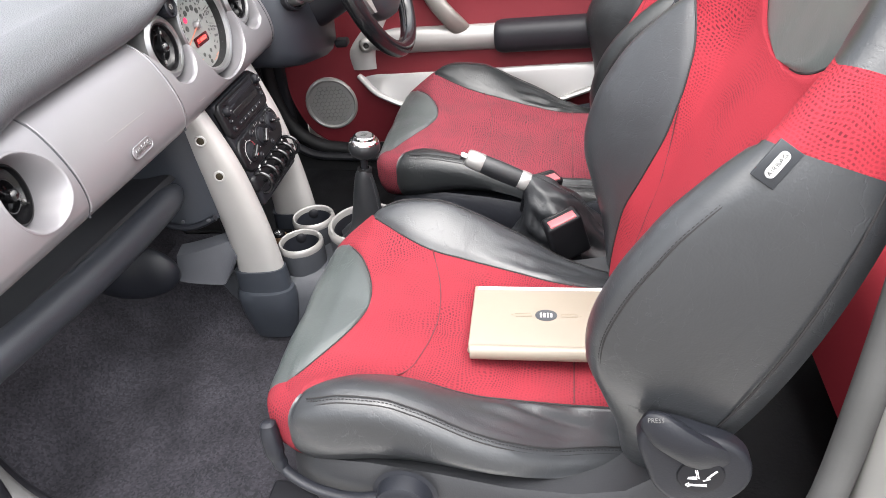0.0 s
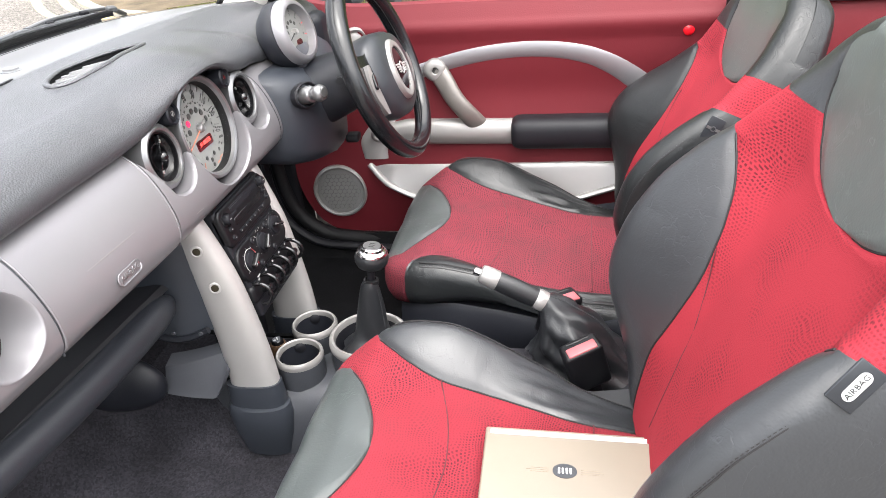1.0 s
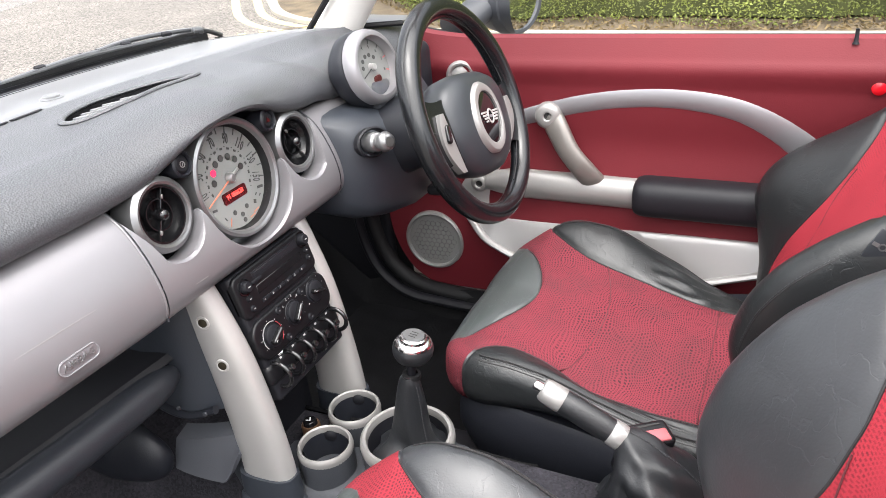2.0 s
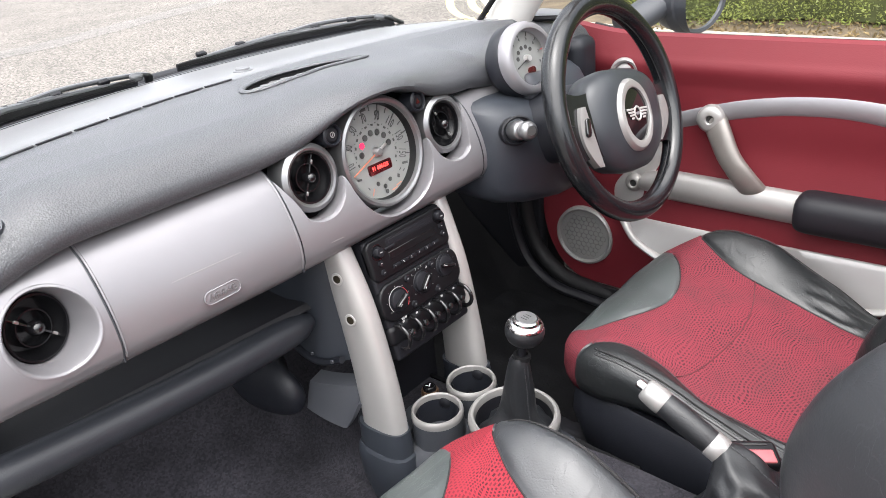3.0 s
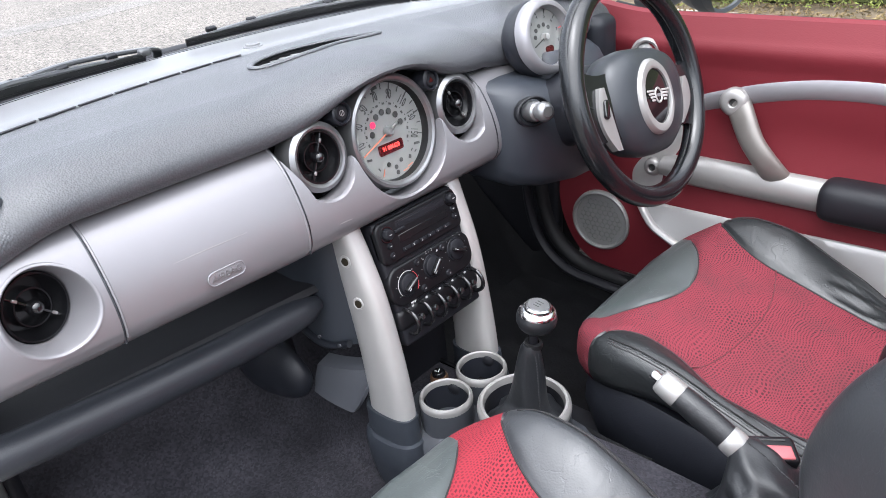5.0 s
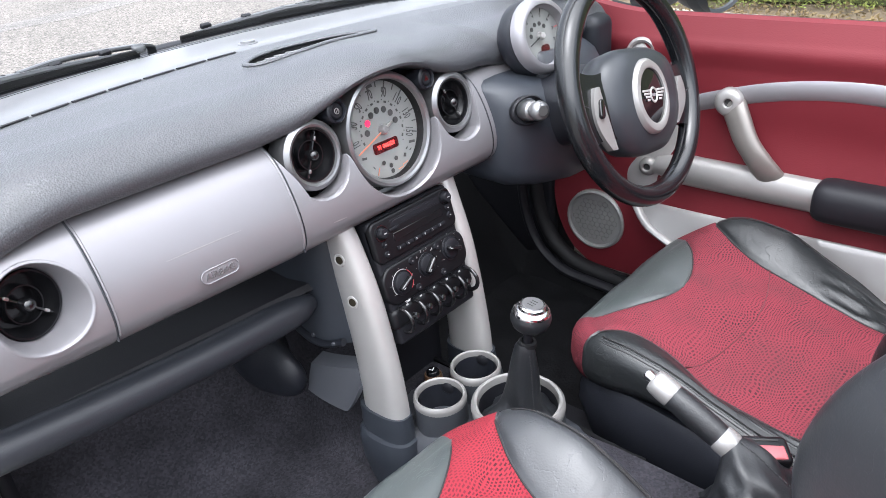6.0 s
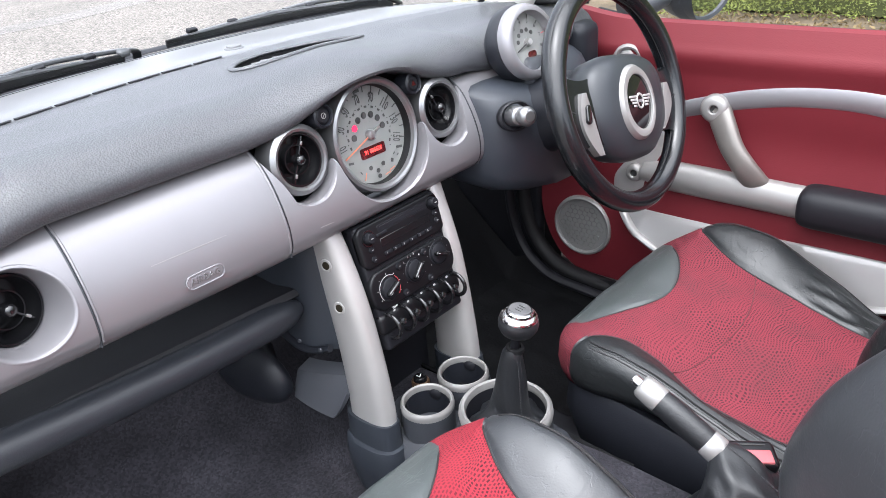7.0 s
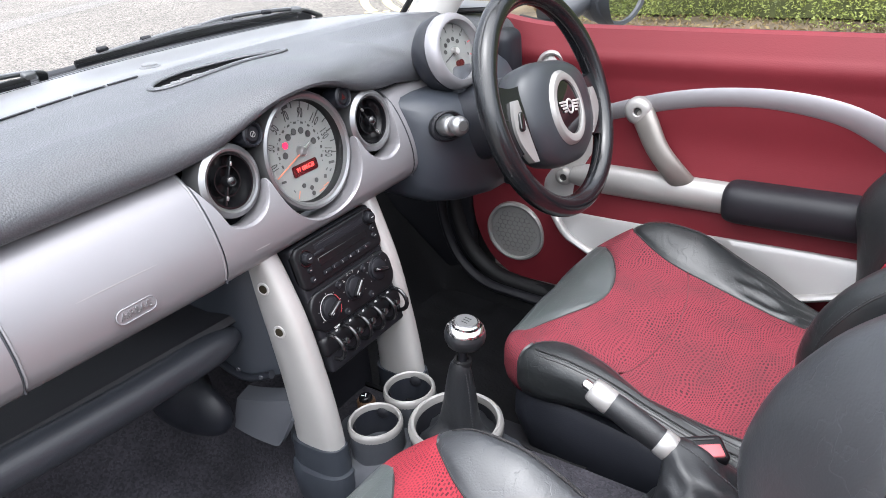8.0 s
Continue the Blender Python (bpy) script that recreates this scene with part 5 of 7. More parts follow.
for off in (-0.0035, 0.0035):
    pts = []
    for r in rows[1:-1]:
        p = Vector(r[30])
        pts.append(p + Vector((off, -0.0008, 0)))
    part("stitching", stitches(pts, 0.003, 0.002, 0.0007), M_STITCH, gear)
m = axes((0.010, -0.250, 0.306), (0.03, -0.10, 1))
part("stick", lathe([(0.0068, -0.02), (0.0068, 0.034), (0, 0.034)], m, 20), M_BLACK, gear)
part("boot_collar", lathe([(0.0125, -0.008), (0.0145, -0.002), (0.0135, 0.004), (0.009, 0.005)], m, 24), M_RUBBER, gear)
m = axes((0.012, -0.2565, 0.352), (0.03, -0.14, 1)) @ Matrix.Diagonal((0.94, 0.94, 0.94, 1))
part("knob", lathe([(0.008, -0.0205), (0.0185, -0.0190), (0.0268, -0.0135), (0.0310, -0.005), (0.0320, 0.003), (0.0312, 0.008), (0.0292, 0.0125)], m, 44), M_BOOT, gear, "black leather knob")
part("chrome_top", lathe([(0.0296, 0.0118), (0.0296, 0.0135), (0.0280, 0.0165), (0.0245, 0.0192), (0.0215, 0.0195), (0.0212, 0.0245), (0.0190, 0.0265), (0, 0.0272)], m, 48), M_CHROME, gear, "bright chrome cap")
part("shift_plate", slab(ellipse(0.0165, 0.0165, 32), m @ Matrix.Translation((0, 0, 0.0266)), 0.0012), M_BEZEL, gear)
for u in (-0.006, 0, 0.006):
    part("shift_mark", box(m @ Matrix.Translation((u, 0, 0.0281)), (0.0012, 0.011, 0.0005), 0), M_INK, gear)

# handbrake
hb = thing("handbrake", (0.022, -0.62, 0.12), "black handbrake lever with pale silver ends and leather boot", "handbrake")
A, B = Vector((0.021, -0.452, 0.318)), Vector((0.020, -0.560, 0.263))
D = (B - A).normalized()
part("button", lathe([(0, -0.019), (0.0060, -0.0185), (0.0072, -0.0165), (0.0072, 0.006)], axes(A, D), 24), M_CHROME, hb, "chromed release button")
part("end_cap", lathe([(0.0074, -0.007), (0.0130, -0.0066), (0.0156, -0.0045), (0.0168, 0.000), (0.0176, 0.010), (0.0178, 0.024), (0.0172, 0.026)], axes(A, D), 36), M_PALE, hb, "pale silver end cap")
pts = [A + D * s for s in (0.022, 0.03, 0.05, 0.07, 0.09, 0.104)]
part("grip", sweep(pts, [(0.0165, 0.0165), (0.0170, 0.0175), (0.0172, 0.0185), (0.0172, 0.0185), (0.0170, 0.0180), (0.0165, 0.0170)], segs=28), M_BOOT, hb, "black leather grip")
part("lower_ring", lathe([(0.0165, 0.099), (0.0182, 0.101), (0.0186, 0.108), (0.0186, 0.116), (0.0178, 0.119), (0.015, 0.119)], axes(A, D), 36), M_PALE, hb)
rows = []
C0 = A + D * 0.115
P0 = Vector((0, -D.z, D.y)).normalized()
for s in np.linspace(0, 1, 40):
    c = C0.lerp(Vector((0.012, -0.640, 0.118)), s ** 0.9)
    e2 = P0.lerp(Vector((0, 1, 0) if P0.y > 0 else (0, -1, 0)), min(1, s * 1.4)).normalized()
    w = soft(s, [0, 0.10, 0.3, 0.6, 1], [0.0165, 0.043, 0.060, 0.064, 0.072])
    d = soft(s, [0, 0.10, 0.3, 0.6, 1], [0.0165, 0.030, 0.054, 0.080, 0.100])
    line = []
    for k in range(60):
        a = 2 * math.pi * k / 60
        f = 1 + (0.12 * math.sin(3 * a + 7 * s) + 0.075 * math.sin(7 * a - 13 * s) + 0.03 * math.sin(11 * a + 17 * s)) * min(1, s * 4) * (1 - 0.4 * s)
        line.append(c + Vector((1, 0, 0)) * (w * f * math.cos(a)) + e2 * (d * f * math.sin(a)) + Vector((0, 0, 0.007 * math.sin(5 * a + 9 * s) * min(1, 3 * s) * (1 - s))))
    rows.append(line)
part("boot", fix(grid(rows, close_u=True)), M_BOOT, hb, "wrinkled black leather boot")
pts = [Vector(r[15 if P0.z > 0 else 45]) * 1.0 + Vector((0, 0, 0.0010)) for r in rows]
part("stitching", stitches(pts, 0.004, 0.003, 0.0010), M_STITCH, hb)

# ---------------------------------------------------------------- steering
WC = Vector((0.361, -0.222, 0.596))
WN = Vector((0.0, -0.943, 0.333)).normalized()
wheel = thing("steering_wheel", WC, "black leather three-spoke steering wheel with silver spoke inserts", "steering wheel")
wm = axes(WC, WN)
RW = 0.1765
wm = wm @ pose(0, 0, 0, 0, 0, -10)
pts = [wm @ Vector((RW * math.cos(a), RW * math.sin(a), 0)) for a in np.linspace(0, 2 * math.pi, 97)[:-1]]
sizes = []
for a in np.linspace(0, 2 * math.pi, 97)[:-1]:
    fat = 0.0012 * math.exp(-((a - 0.5) / 0.25) ** 2) + 0.0012 * math.exp(-((a - math.pi + 0.5) / 0.25) ** 2)
    sizes.append((0.0175 + fat, 0.0185 + fat))
part("rim", sweep(pts, sizes, up=tuple(WN), segs=22, closed=True), M_WHEEL, wheel, "black leather rim")
pts = [wm @ Vector(((RW - 0.0176) * math.cos(a), (RW - 0.0176) * math.sin(a), 0.002)) for a in np.linspace(radians(-60), radians(240), 80)]
part("rim_stitching", sweep(pts, 0.0011, segs=6), M_SEAM, wheel)
# padded hub
rows = []
for h, k in ((-0.045, 0.80), (-0.030, 0.96), (-0.005, 1.0), (0.010, 0.97), (0.022, 0.86), (0.030, 0.66), (0.034, 0.40), (0.0355, 0.0)):
    line = []
    for j in range(64):
        a = 2 * math.pi * j / 64
        rx, ry = 0.112, 0.088
        c, s = math.cos(a), math.sin(a)
        x = rx * math.copysign(abs(c) ** 0.66, c)
        y = ry * math.copysign(abs(s) ** 0.66, s) - 0.022
        if s < 0:
            x *= 1 - 0.22 * abs(s)
        line.append(wm @ Vector((x * k, y * k, h)))
    rows.append(line)
part("hub", fix(grid(rows, close_u=True)), M_HUB, wheel, "charcoal padded hub")
part("badge_ring", lathe([(0.0335, 0.030), (0.0340, 0.0385), (0.0365, 0.0400), (0.0430, 0.0385), (0.0465, 0.033), (0.0465, 0.024)], wm @ Matrix.Translation((-0.010, -0.018, 0)) @ Matrix.Diagonal((1.08, 1.30, 1, 1)), 56), M_SATIN, wheel, "silver badge ring")
badge = part("badge", lathe([(0, 0.0375), (0.02, 0.0372), (0.0340, 0.0355)], wm @ Matrix.Translation((-0.010, -0.018, 0)) @ Matrix.Diagonal((1.08, 1.30, 1, 1)), 48), M_GLOSS, wheel, "gloss black badge with plain silver wings")
bmk = wm @ Matrix.Translation((-0.010, -0.017, 0.0386)) @ Matrix.Diagonal((1.3, 1.55, 1, 1))
part("badge_disc", lathe([(0.0058, 0.0), (0.0064, 0.0012), (0.0078, 0.0012), (0.0084, 0.0)], bmk, 32), M_LEG, badge)
part("badge_core", slab(pill(0.009, 0.003), bmk, 0.0010), M_SILVER, badge)
for s in (-1, 1):
    for k in range(4):
        part("badge_wing", box(bmk @ Matrix.Translation((s * (0.0165 - 0.0011 * k), 0.0048 - 0.0032 * k, 0.0006)), (0.0175 - 0.0035 * k, 0.0022, 0.0010), 0.0003, 1), M_LEG, badge)
# spokes
for s in (-1, 1):
    rows = []
    for k in range(11):
        u = k / 10
        x = s * (0.070 + 0.104 * u)
        top = 0.040 - 0.014 * math.sin(math.pi * u) + 0.006 * u
        low = -0.078 + 0.012 * math.sin(math.pi * u) - 0.012 * u
        z = 0.012 - 0.010 * u
        line = [(top, z - 0.016)] + [(top + (low - top) * j / 6, z + 0.005 * math.sin(math.pi * j / 6)) for j in range(7)] + [(low, z - 0.016)]
        rows.append([wm @ Vector((x * min(1, math.sqrt(max(0, RW * RW - y * y)) / abs(x)), y, h)) for y, h in line])
    part("spoke", fix(grid(rows, close_u=True, caps=True)), M_WHEEL, wheel, "leather covered spoke")
    rows = []
    for k in range(15):
        u = k / 14
        y = 0.009 - (0.098 if s < 0 else 0.078) * u
        x = s * ((0.1275 if s < 0 else 0.1205) - 0.026 * u * u + 0.004 * math.sin(math.pi * u))
        hw = 0.0035 + 0.0130 * math.sin(math.pi * (0.06 + 0.86 * u))
        z = 0.0165 - 0.004 * u
        rows.append([wm @ Vector((x - hw, y, z - 0.012)), wm @ Vector((x - hw, y, z)), wm @ Vector((x, y, z + 0.0025)), wm @ Vector((x + hw, y, z)), wm @ Vector((x + hw, y, z - 0.012))])
    ins = part("spoke_insert", fix(grid(rows, close_u=True, caps=True)), M_SATIN, wheel, "silver spoke insert")
    if s < 0:
        part("key_pad", slab(pill(0.030, 0.0120), wm @ pose(s * 0.1285, -0.024, 0.0160, 0, 0, 82 if s < 0 else -82), 0.005, 0.002), M_GLOSS, ins)
    part("grip_joint", box(wm @ pose(s * 0.150, -0.018, 0.0072, 0, 0, 20 * s), (0.026, 0.0014, 0.005), 0.0004, 1), M_SEAM, wheel)

# column shroud, knee panel and stalks
col = thing("steering_column", (0.34, -0.05, 0.5), "charcoal steering column shroud above the knee panel", "steering column")
pts = [WC - WN * d for d in (0.035, 0.06, 0.10, 0.15, 0.21, 0.27)]
part("shroud", sweep(pts, [(0.056, 0.048), (0.064, 0.056), (0.070, 0.062), (0.076, 0.068), (0.084, 0.076), (0.09, 0.084)], up=(0, 0, 1), segs=36, power=2.6), M_SHROUD, col)
rows = []
for x, y0, zt, zb in ((0.207, 0.0, 0.606, 0.462), (0.214, -0.050, 0.622, 0.448), (0.232, -0.080, 0.618, 0.436), (0.28, -0.105, 0.616, 0.424), (0.36, -0.110, 0.612, 0.408), (0.44, -0.100, 0.620, 0.396), (0.52, -0.075, 0.63, 0.392), (0.60, -0.02, 0.62, 0.40), (0.625, 0.03, 0.62, 0.41)):
    line = [(x, 0.04, zt + 0.008), (x, y0 + 0.065, zt + 0.001), (x, y0 + 0.040, zt - 0.007), (x, y0 + 0.020, zt - 0.020), (x, y0 + 0.007, zt - 0.040), (x, y0, zt - 0.065), (x, y0 - 0.006, (zt + zb) / 2), (x, y0, zb + 0.03), (x, y0 + 0.012, zb + 0.008), (x, y0 + 0.035, zb), (x, 0.10, zb + 0.005)]
    rows.append(line)
part("knee_panel", fix(grid(rows)), M_KNEE, col, "smooth charcoal knee panel")
m = axes((0.238, -0.098, 0.577), (-0.42, -0.86, 0.22))
stalk = part("light_switch", lathe([(0.026, -0.012), (0.027, 0.002), (0.0245, 0.0045), (0.0215, 0.002), (0.0215, -0.01)], m @ Matrix.Diagonal((1.15, 0.92, 1, 1)), 40), M_BLACK, col, "satin silver ignition barrel in a dark socket")
part("barrel", lathe([(0.0165, -0.01), (0.0168, 0.012), (0.0150, 0.017), (0.0115, 0.019), (0.0105, 0.027), (0.0145, 0.031), (0.0165, 0.038), (0.0140, 0.046), (0.0085, 0.050), (0, 0.051)], m, 40), M_BEZEL, stalk)
part("barrel_face", slab(ellipse(0.008, 0.008, 20), m @ Matrix.Translation((0, 0, 0.0505)), 0.0012), M_BRUSHED, stalk)
for s in (-1, 1):
    base = WC - WN * 0.075
    pts = curve_points([base + Vector((s * 0.05, 0, 0.01)), base + Vector((s * 0.08, -0.006, 0.022)), base + Vector((0.165 if s > 0 else -0.105, -0.012, 0.026))], 6)
    part("stalk", sweep(pts, [(0.007, 0.006)] * 8 + [(0.009, 0.007)] * (len(pts) - 8), segs=14), M_BLACK, col)
part("release_tab", box(pose(0.40, -0.125, 0.43, 0, 0, 0), (0.03, 0.03, 0.018), 0.006), M_BLACK, col)

# tachometer on the column
tach = thing("rev_counter", (0.341, -0.05, 0.64), "round rev counter with a silver bezel on the column", "gauge")
TM = axes((0.334, -0.062, 0.676), (-0.12, -0.95, 0.28)) @ Matrix.Diagonal((1.04, 1.04, 1.15, 1))
part("can", lathe([(0.0560, -0.010), (0.0615, -0.0115), (0.0634, -0.016), (0.0625, -0.034), (0.050, -0.05), (0, -0.055)], TM, 56), M_SHROUD, tach)
part("bezel", lathe([(0.0462, -0.006), (0.0468, 0.006), (0.0482, 0.0095), (0.0530, 0.0095), (0.0585, 0.006), (0.0615, -0.002), (0.0615, -0.010)], TM, 64), M_SILVER, tach, "broad pale silver bezel")
dial = part("dial", slab(ellipse(0.0480, 0.0480, 56), TM @ Matrix.Translation((0, 0, -0.008)), 0.002), M_DIAL, tach)
for k in range(9):
    deg = -130 + 30 * k
    x, y = polar(deg, 0.0415)
    part("tick", box(TM @ pose(x, y, -0.0056, 0, 0, -deg), (0.0015, 0.007, 0.0005), 0), M_INK if k < 7 else M_TEMPRED, dial)
    x, y = polar(deg, 0.0335)
    if k:
        writing("numeral", str(k), 0.0075, TM @ pose(x, y, -0.0056), M_INK, dial, 0.0002)
for k, deg in enumerate((-80, -48, -16, 16, 48)):
    x, y = polar(deg, 0.020)
    part("lamp", slab(ellipse(0.0036, 0.0036, 14), TM @ Matrix.Translation((x, y, -0.0058)), 0.0005), M_INK, dial)
part("display", slab(pill(0.020, 0.011), TM @ Matrix.Translation((0.006, -0.021, -0.0058)), 0.0007), M_LCD, dial)
part("needle", box(TM @ pose(-0.013, -0.005, -0.002, 0, 0, 20), (0.036, 0.0022, 0.0010), 0.0004, 1), M_INK, dial)
part("needle_hub", lathe([(0, 0.003), (0.005, 0.002), (0.0068, -0.006)], TM, 22), M_PALE, dial)
part("stand", box(pose(0.345, -0.045, 0.622, -15, 0, 0), (0.06, 0.06, 0.05), 0.012), M_DARK, tach)
lens = part("lens", slab(ellipse(0.0475, 0.0475, 56), TM @ Matrix.Translation((0, 0, 0.004)), 0.001), M_GLASS, tach)
lens.visible_shadow = False


# ---------------------------------------------------------------- driver's door
DX = 0.668
door = thing("door_driver", (0.70, -0.4, 0.05), "closed driver's door trimmed in red vinyl and satin silver", "car door")


def door_front(z):
    return soft(z, [0.05, 0.10, 0.20, 0.35, 0.50, 0.60, 0.665], [0.02, 0.085, 0.125, 0.135, 0.12, 0.085, 0.055])


def door_x(y, z):
    """The trim's surface: belt leaning out, a shallow hollow under the belt, a swell low down."""
    x = DX + 0.010 * math.exp(-((z - 0.44) / 0.06) ** 2) - 0.012 * math.exp(-((z - 0.20) / 0.10) ** 2)
    k = min(1, max(0, (z - 0.555) / 0.042))
    x -= 0.007 * k * k * (3 - 2 * k)
    if z > 0.594:
        x += 0.55 * (z - 0.594) * min(1, (z - 0.594) / 0.012)
    return x


def belt_rise(y):
    """The window line climbs a little towards the windscreen pillar."""
    return 0.018 * min(1, max(0, (y + 0.12) / 0.16)) ** 2


rows = []
for z in list(np.linspace(0.06, 0.55, 30)) + list(np.linspace(0.557, 0.636, 16)) + [0.640, 0.643]:
    f = door_front(z)
    k = min(1, max(0, (z - 0.59) / 0.05))
    rows.append([(door_x(y, z) + (0.008 if z > 0.641 else 0), y, z + k * belt_rise(y)) for y in np.linspace(f, -0.925, 60)])
bm = grid(rows)
part("trim_panel", solid(bm, -0.012), M_VINYL, door, "deep red vinyl trim panel")
rows = [[(0.742 + 0.02 * math.sin(math.pi * (z + 0.1) / 0.8), y, z) for y in np.linspace(0.14, -0.94, 12)] for z in np.linspace(-0.10, 0.624, 10)]
part("outer_skin", solid(grid(rows), 0.003), M_BODY, door, "pale painted outer skin")
part("belt_seal", sweep([(0.702, y, 0.640 + belt_rise(y)) for y in np.linspace(0.05, -0.925, 40)], (0.012, 0.006), segs=10, power=3), M_RUBBER, door)
part("belt_chrome", sweep([(0.713, y, 0.645 + belt_rise(y)) for y in np.linspace(0.03, -0.925, 40)], (0.0022, 0.002), segs=10), M_PALE, door, "bright strip along the window sill")
part("outer_seal", sweep([(0.727, y, 0.642 + belt_rise(y)) for y in np.linspace(0.03, -0.925, 40)], (0.010, 0.006), segs=10), M_RUBBER, door)


def door_band(top, bottom, y0, y1, proud, n=50, m=9, roll=1.0):
    """A raised band on the door between two lines."""
    rows = []
    for y in np.linspace(y0, y1, n):
        zt, zb = soft(-y, *top), soft(-y, *bottom)
        line = []
        for k in range(m + 1):
            u = k / m
            z = zt + (zb - zt) * u
            line.append((door_x(y, z) - proud * max(0.0, math.sin(math.pi * u)) ** (0.45 * roll) - 0.001, y, z))
        rows.append(line)
    return rows


# cloth insert under the silver arch
ARCH_TOP = ([0.05, 0.13, 0.20, 0.25, 0.33, 0.42, 0.52, 0.62, 0.70, 0.77, 0.83, 0.88], [0.440, 0.480, 0.512, 0.529, 0.550, 0.564, 0.568, 0.556, 0.528, 0.484, 0.425, 0.36])
ARCH_LOW = ([0.05, 0.13, 0.20, 0.25, 0.33, 0.42, 0.52, 0.62, 0.68, 0.73, 0.79, 0.84], [0.405, 0.438, 0.462, 0.476, 0.498, 0.513, 0.515, 0.496, 0.463, 0.422, 0.365, 0.30])
rows = []
for y in np.linspace(-0.20, -0.80, 40):
    zt, zb = soft(-y, *ARCH_LOW) + 0.004, 0.33
    rows.append([(door_x(y, z) - 0.0035, y, z) for z in np.linspace(max(zt, zb + 0.01), zb, 12)])
part("cloth_insert", solid(grid(rows), -0.006), M_VINYL_DEEP, door, "deep red cloth insert")
rows = door_band(ARCH_TOP, ARCH_LOW, -0.16, -0.86, 0.016)
part("silver_arch", fix(grid(rows)), M_SILVER, door, "satin silver arch over the insert")
# upright plate at the arch's front end
rows = []
for s in np.linspace(0, 1, 24):
    z = 0.470 - 0.195 * s
    yc = soft(s, [0, 0.25, 0.5, 0.75, 1], [-0.190, -0.165, -0.125, -0.095, -0.095])
    hw = soft(s, [0, 0.25, 0.5, 0.75, 1], [0.020, 0.022, 0.038, 0.047, 0.042])
    rows.append([(door_x(yc, z) - 0.018 * max(0, math.sin(math.pi * k / 8)) ** 0.4, yc + hw - 2 * hw * k / 8, z) for k in range(9)])
# brighter plastic than the arch: its colour carries the light on this plate
part("front_plate", fix(grid(rows)), M_LEG, door, "silver plate joining arch and rail")
# boss and slanting grip
for (y, z, r, nm) in ((-0.270, 0.502, 0.027, "upper_boss"), (-0.110, 0.341, 0.020, "lower_boss")):
    m = axes((DX - 0.026, y, z), (-1, -0.12, 0.08), (0, 1, 0))
    b = part(nm, lathe([(0.0072, 0.001), (0.0078, 0.0055), (0.0095, 0.0070), (r * 0.6, 0.0068), (r * 0.85, 0.004), (r, -0.002), (r * 1.04, -0.02)], m, 40), M_SATIN, door)
    part("screw", lathe([(0, 0.0005), (0.005, 0.0005), (0.0076, 0.003)], m, 20), M_INK, b, "dark sunken screw")
pts = curve_points([(DX - 0.012, -0.272, 0.500), (DX - 0.024, -0.290, 0.474), (DX - 0.032, -0.312, 0.436), (DX - 0.032, -0.336, 0.404), (DX - 0.024, -0.358, 0.374), (DX - 0.008, -0.366, 0.356)], 6)
part("pull_grip", sweep(pts, [(0.022 + 0.006 * abs(k / (len(pts) - 1) - 0.5), 0.0145) for k in range(len(pts))], up=(1, 0, 0), segs=24, power=2.3), M_GRIP, door, "slanting brownish silver pull grip")
pts = [(DX - 0.012, y, 0.346 + 0.010 * (y + 0.1)) for y in np.linspace(-0.128, -0.50, 20)]
part("rail", sweep(pts, [(0.026, 0.020 + 0.013 * min(1, k / 3)) for k in range(20)], segs=28), M_SATIN, door, "satin silver horizontal rail")
pts = [(DX - 0.026, y, 0.346) for y in [-0.448, -0.449, -0.452, -0.457, -0.464, -0.475] + list(np.linspace(-0.49, -0.745, 16))]
sz = [(0.042 * k, 0.039 * k) for k in (0.55, 0.72, 0.84, 0.92, 0.975, 1.0)] + [(0.042, 0.039)] * 16
part("armrest", sweep(pts, sz, segs=28, power=2.8), M_BLACK, door, "padded black armrest")
# map pocket
PT = ([0.074, 0.12, 0.20, 0.36, 0.55, 0.68, 0.88], [0.264, 0.261, 0.260, 0.261, 0.264, 0.265, 0.267])
PB = ([0.074, 0.09, 0.11, 0.15, 0.20, 0.30, 0.42, 0.54, 0.61, 0.68, 0.78, 0.88], [0.260, 0.246, 0.228, 0.204, 0.181, 0.157, 0.149, 0.160, 0.180, 0.203, 0.232, 0.250])
rows = []
for y in np.linspace(-0.075, -0.88, 60):
    zt, zb = soft(-y, *PT), soft(-y, *PB)
    g = min(1, (-0.060 - y) / 0.07)
    line = [(door_x(y, zt) + 0.004, y, zt), (door_x(y, zt) - 0.010 * g - 0.001, y, zt), (door_x(y, zt) - 0.014 * g - 0.002, y, zt - 0.003)]
    for k in range(1, 10):
        u = k / 9
        line.append((door_x(y, zt) - (0.014 + 0.024 * u ** 0.8) * g - 0.002, y, zt - 0.003 + (zb - zt + 0.003) * u))
    line.append((door_x(y, zb) + 0.004, y, zb - 0.002))
    rows.append(line)
part("map_pocket", fix(grid(rows)), M_SILK, door, "satin silver map pocket")
pts = [(door_x(y, soft(-y, *PB)) - 0.038 * min(1, (-0.060 - y) / 0.07) - 0.002, y, soft(-y, *PB)) for y in np.linspace(-0.076, -0.88, 56)]
part("pocket_rim", sweep(pts, (0.010, 0.0075), segs=10), M_SILK, door, "pale rim below the pocket")
# speaker
m = axes((DX - 0.026, 0.014, 0.186), (-1, -0.05, 0.03), (0, 1, 0))
spk = part("speaker", lathe([(0.0625, 0.001), (0.0635, 0.006), (0.0675, 0.008), (0.0725, 0.005), (0.0745, -0.012)], m, 64), M_SATIN, door, "round speaker with a silver ring")
part("grille", lathe([(0, 0.0045), (0.03, 0.0042), (0.0632, 0.002)], m, 48), M_SPEAKER, spk, "perforated grey grille")
hexes = bmesh.new()
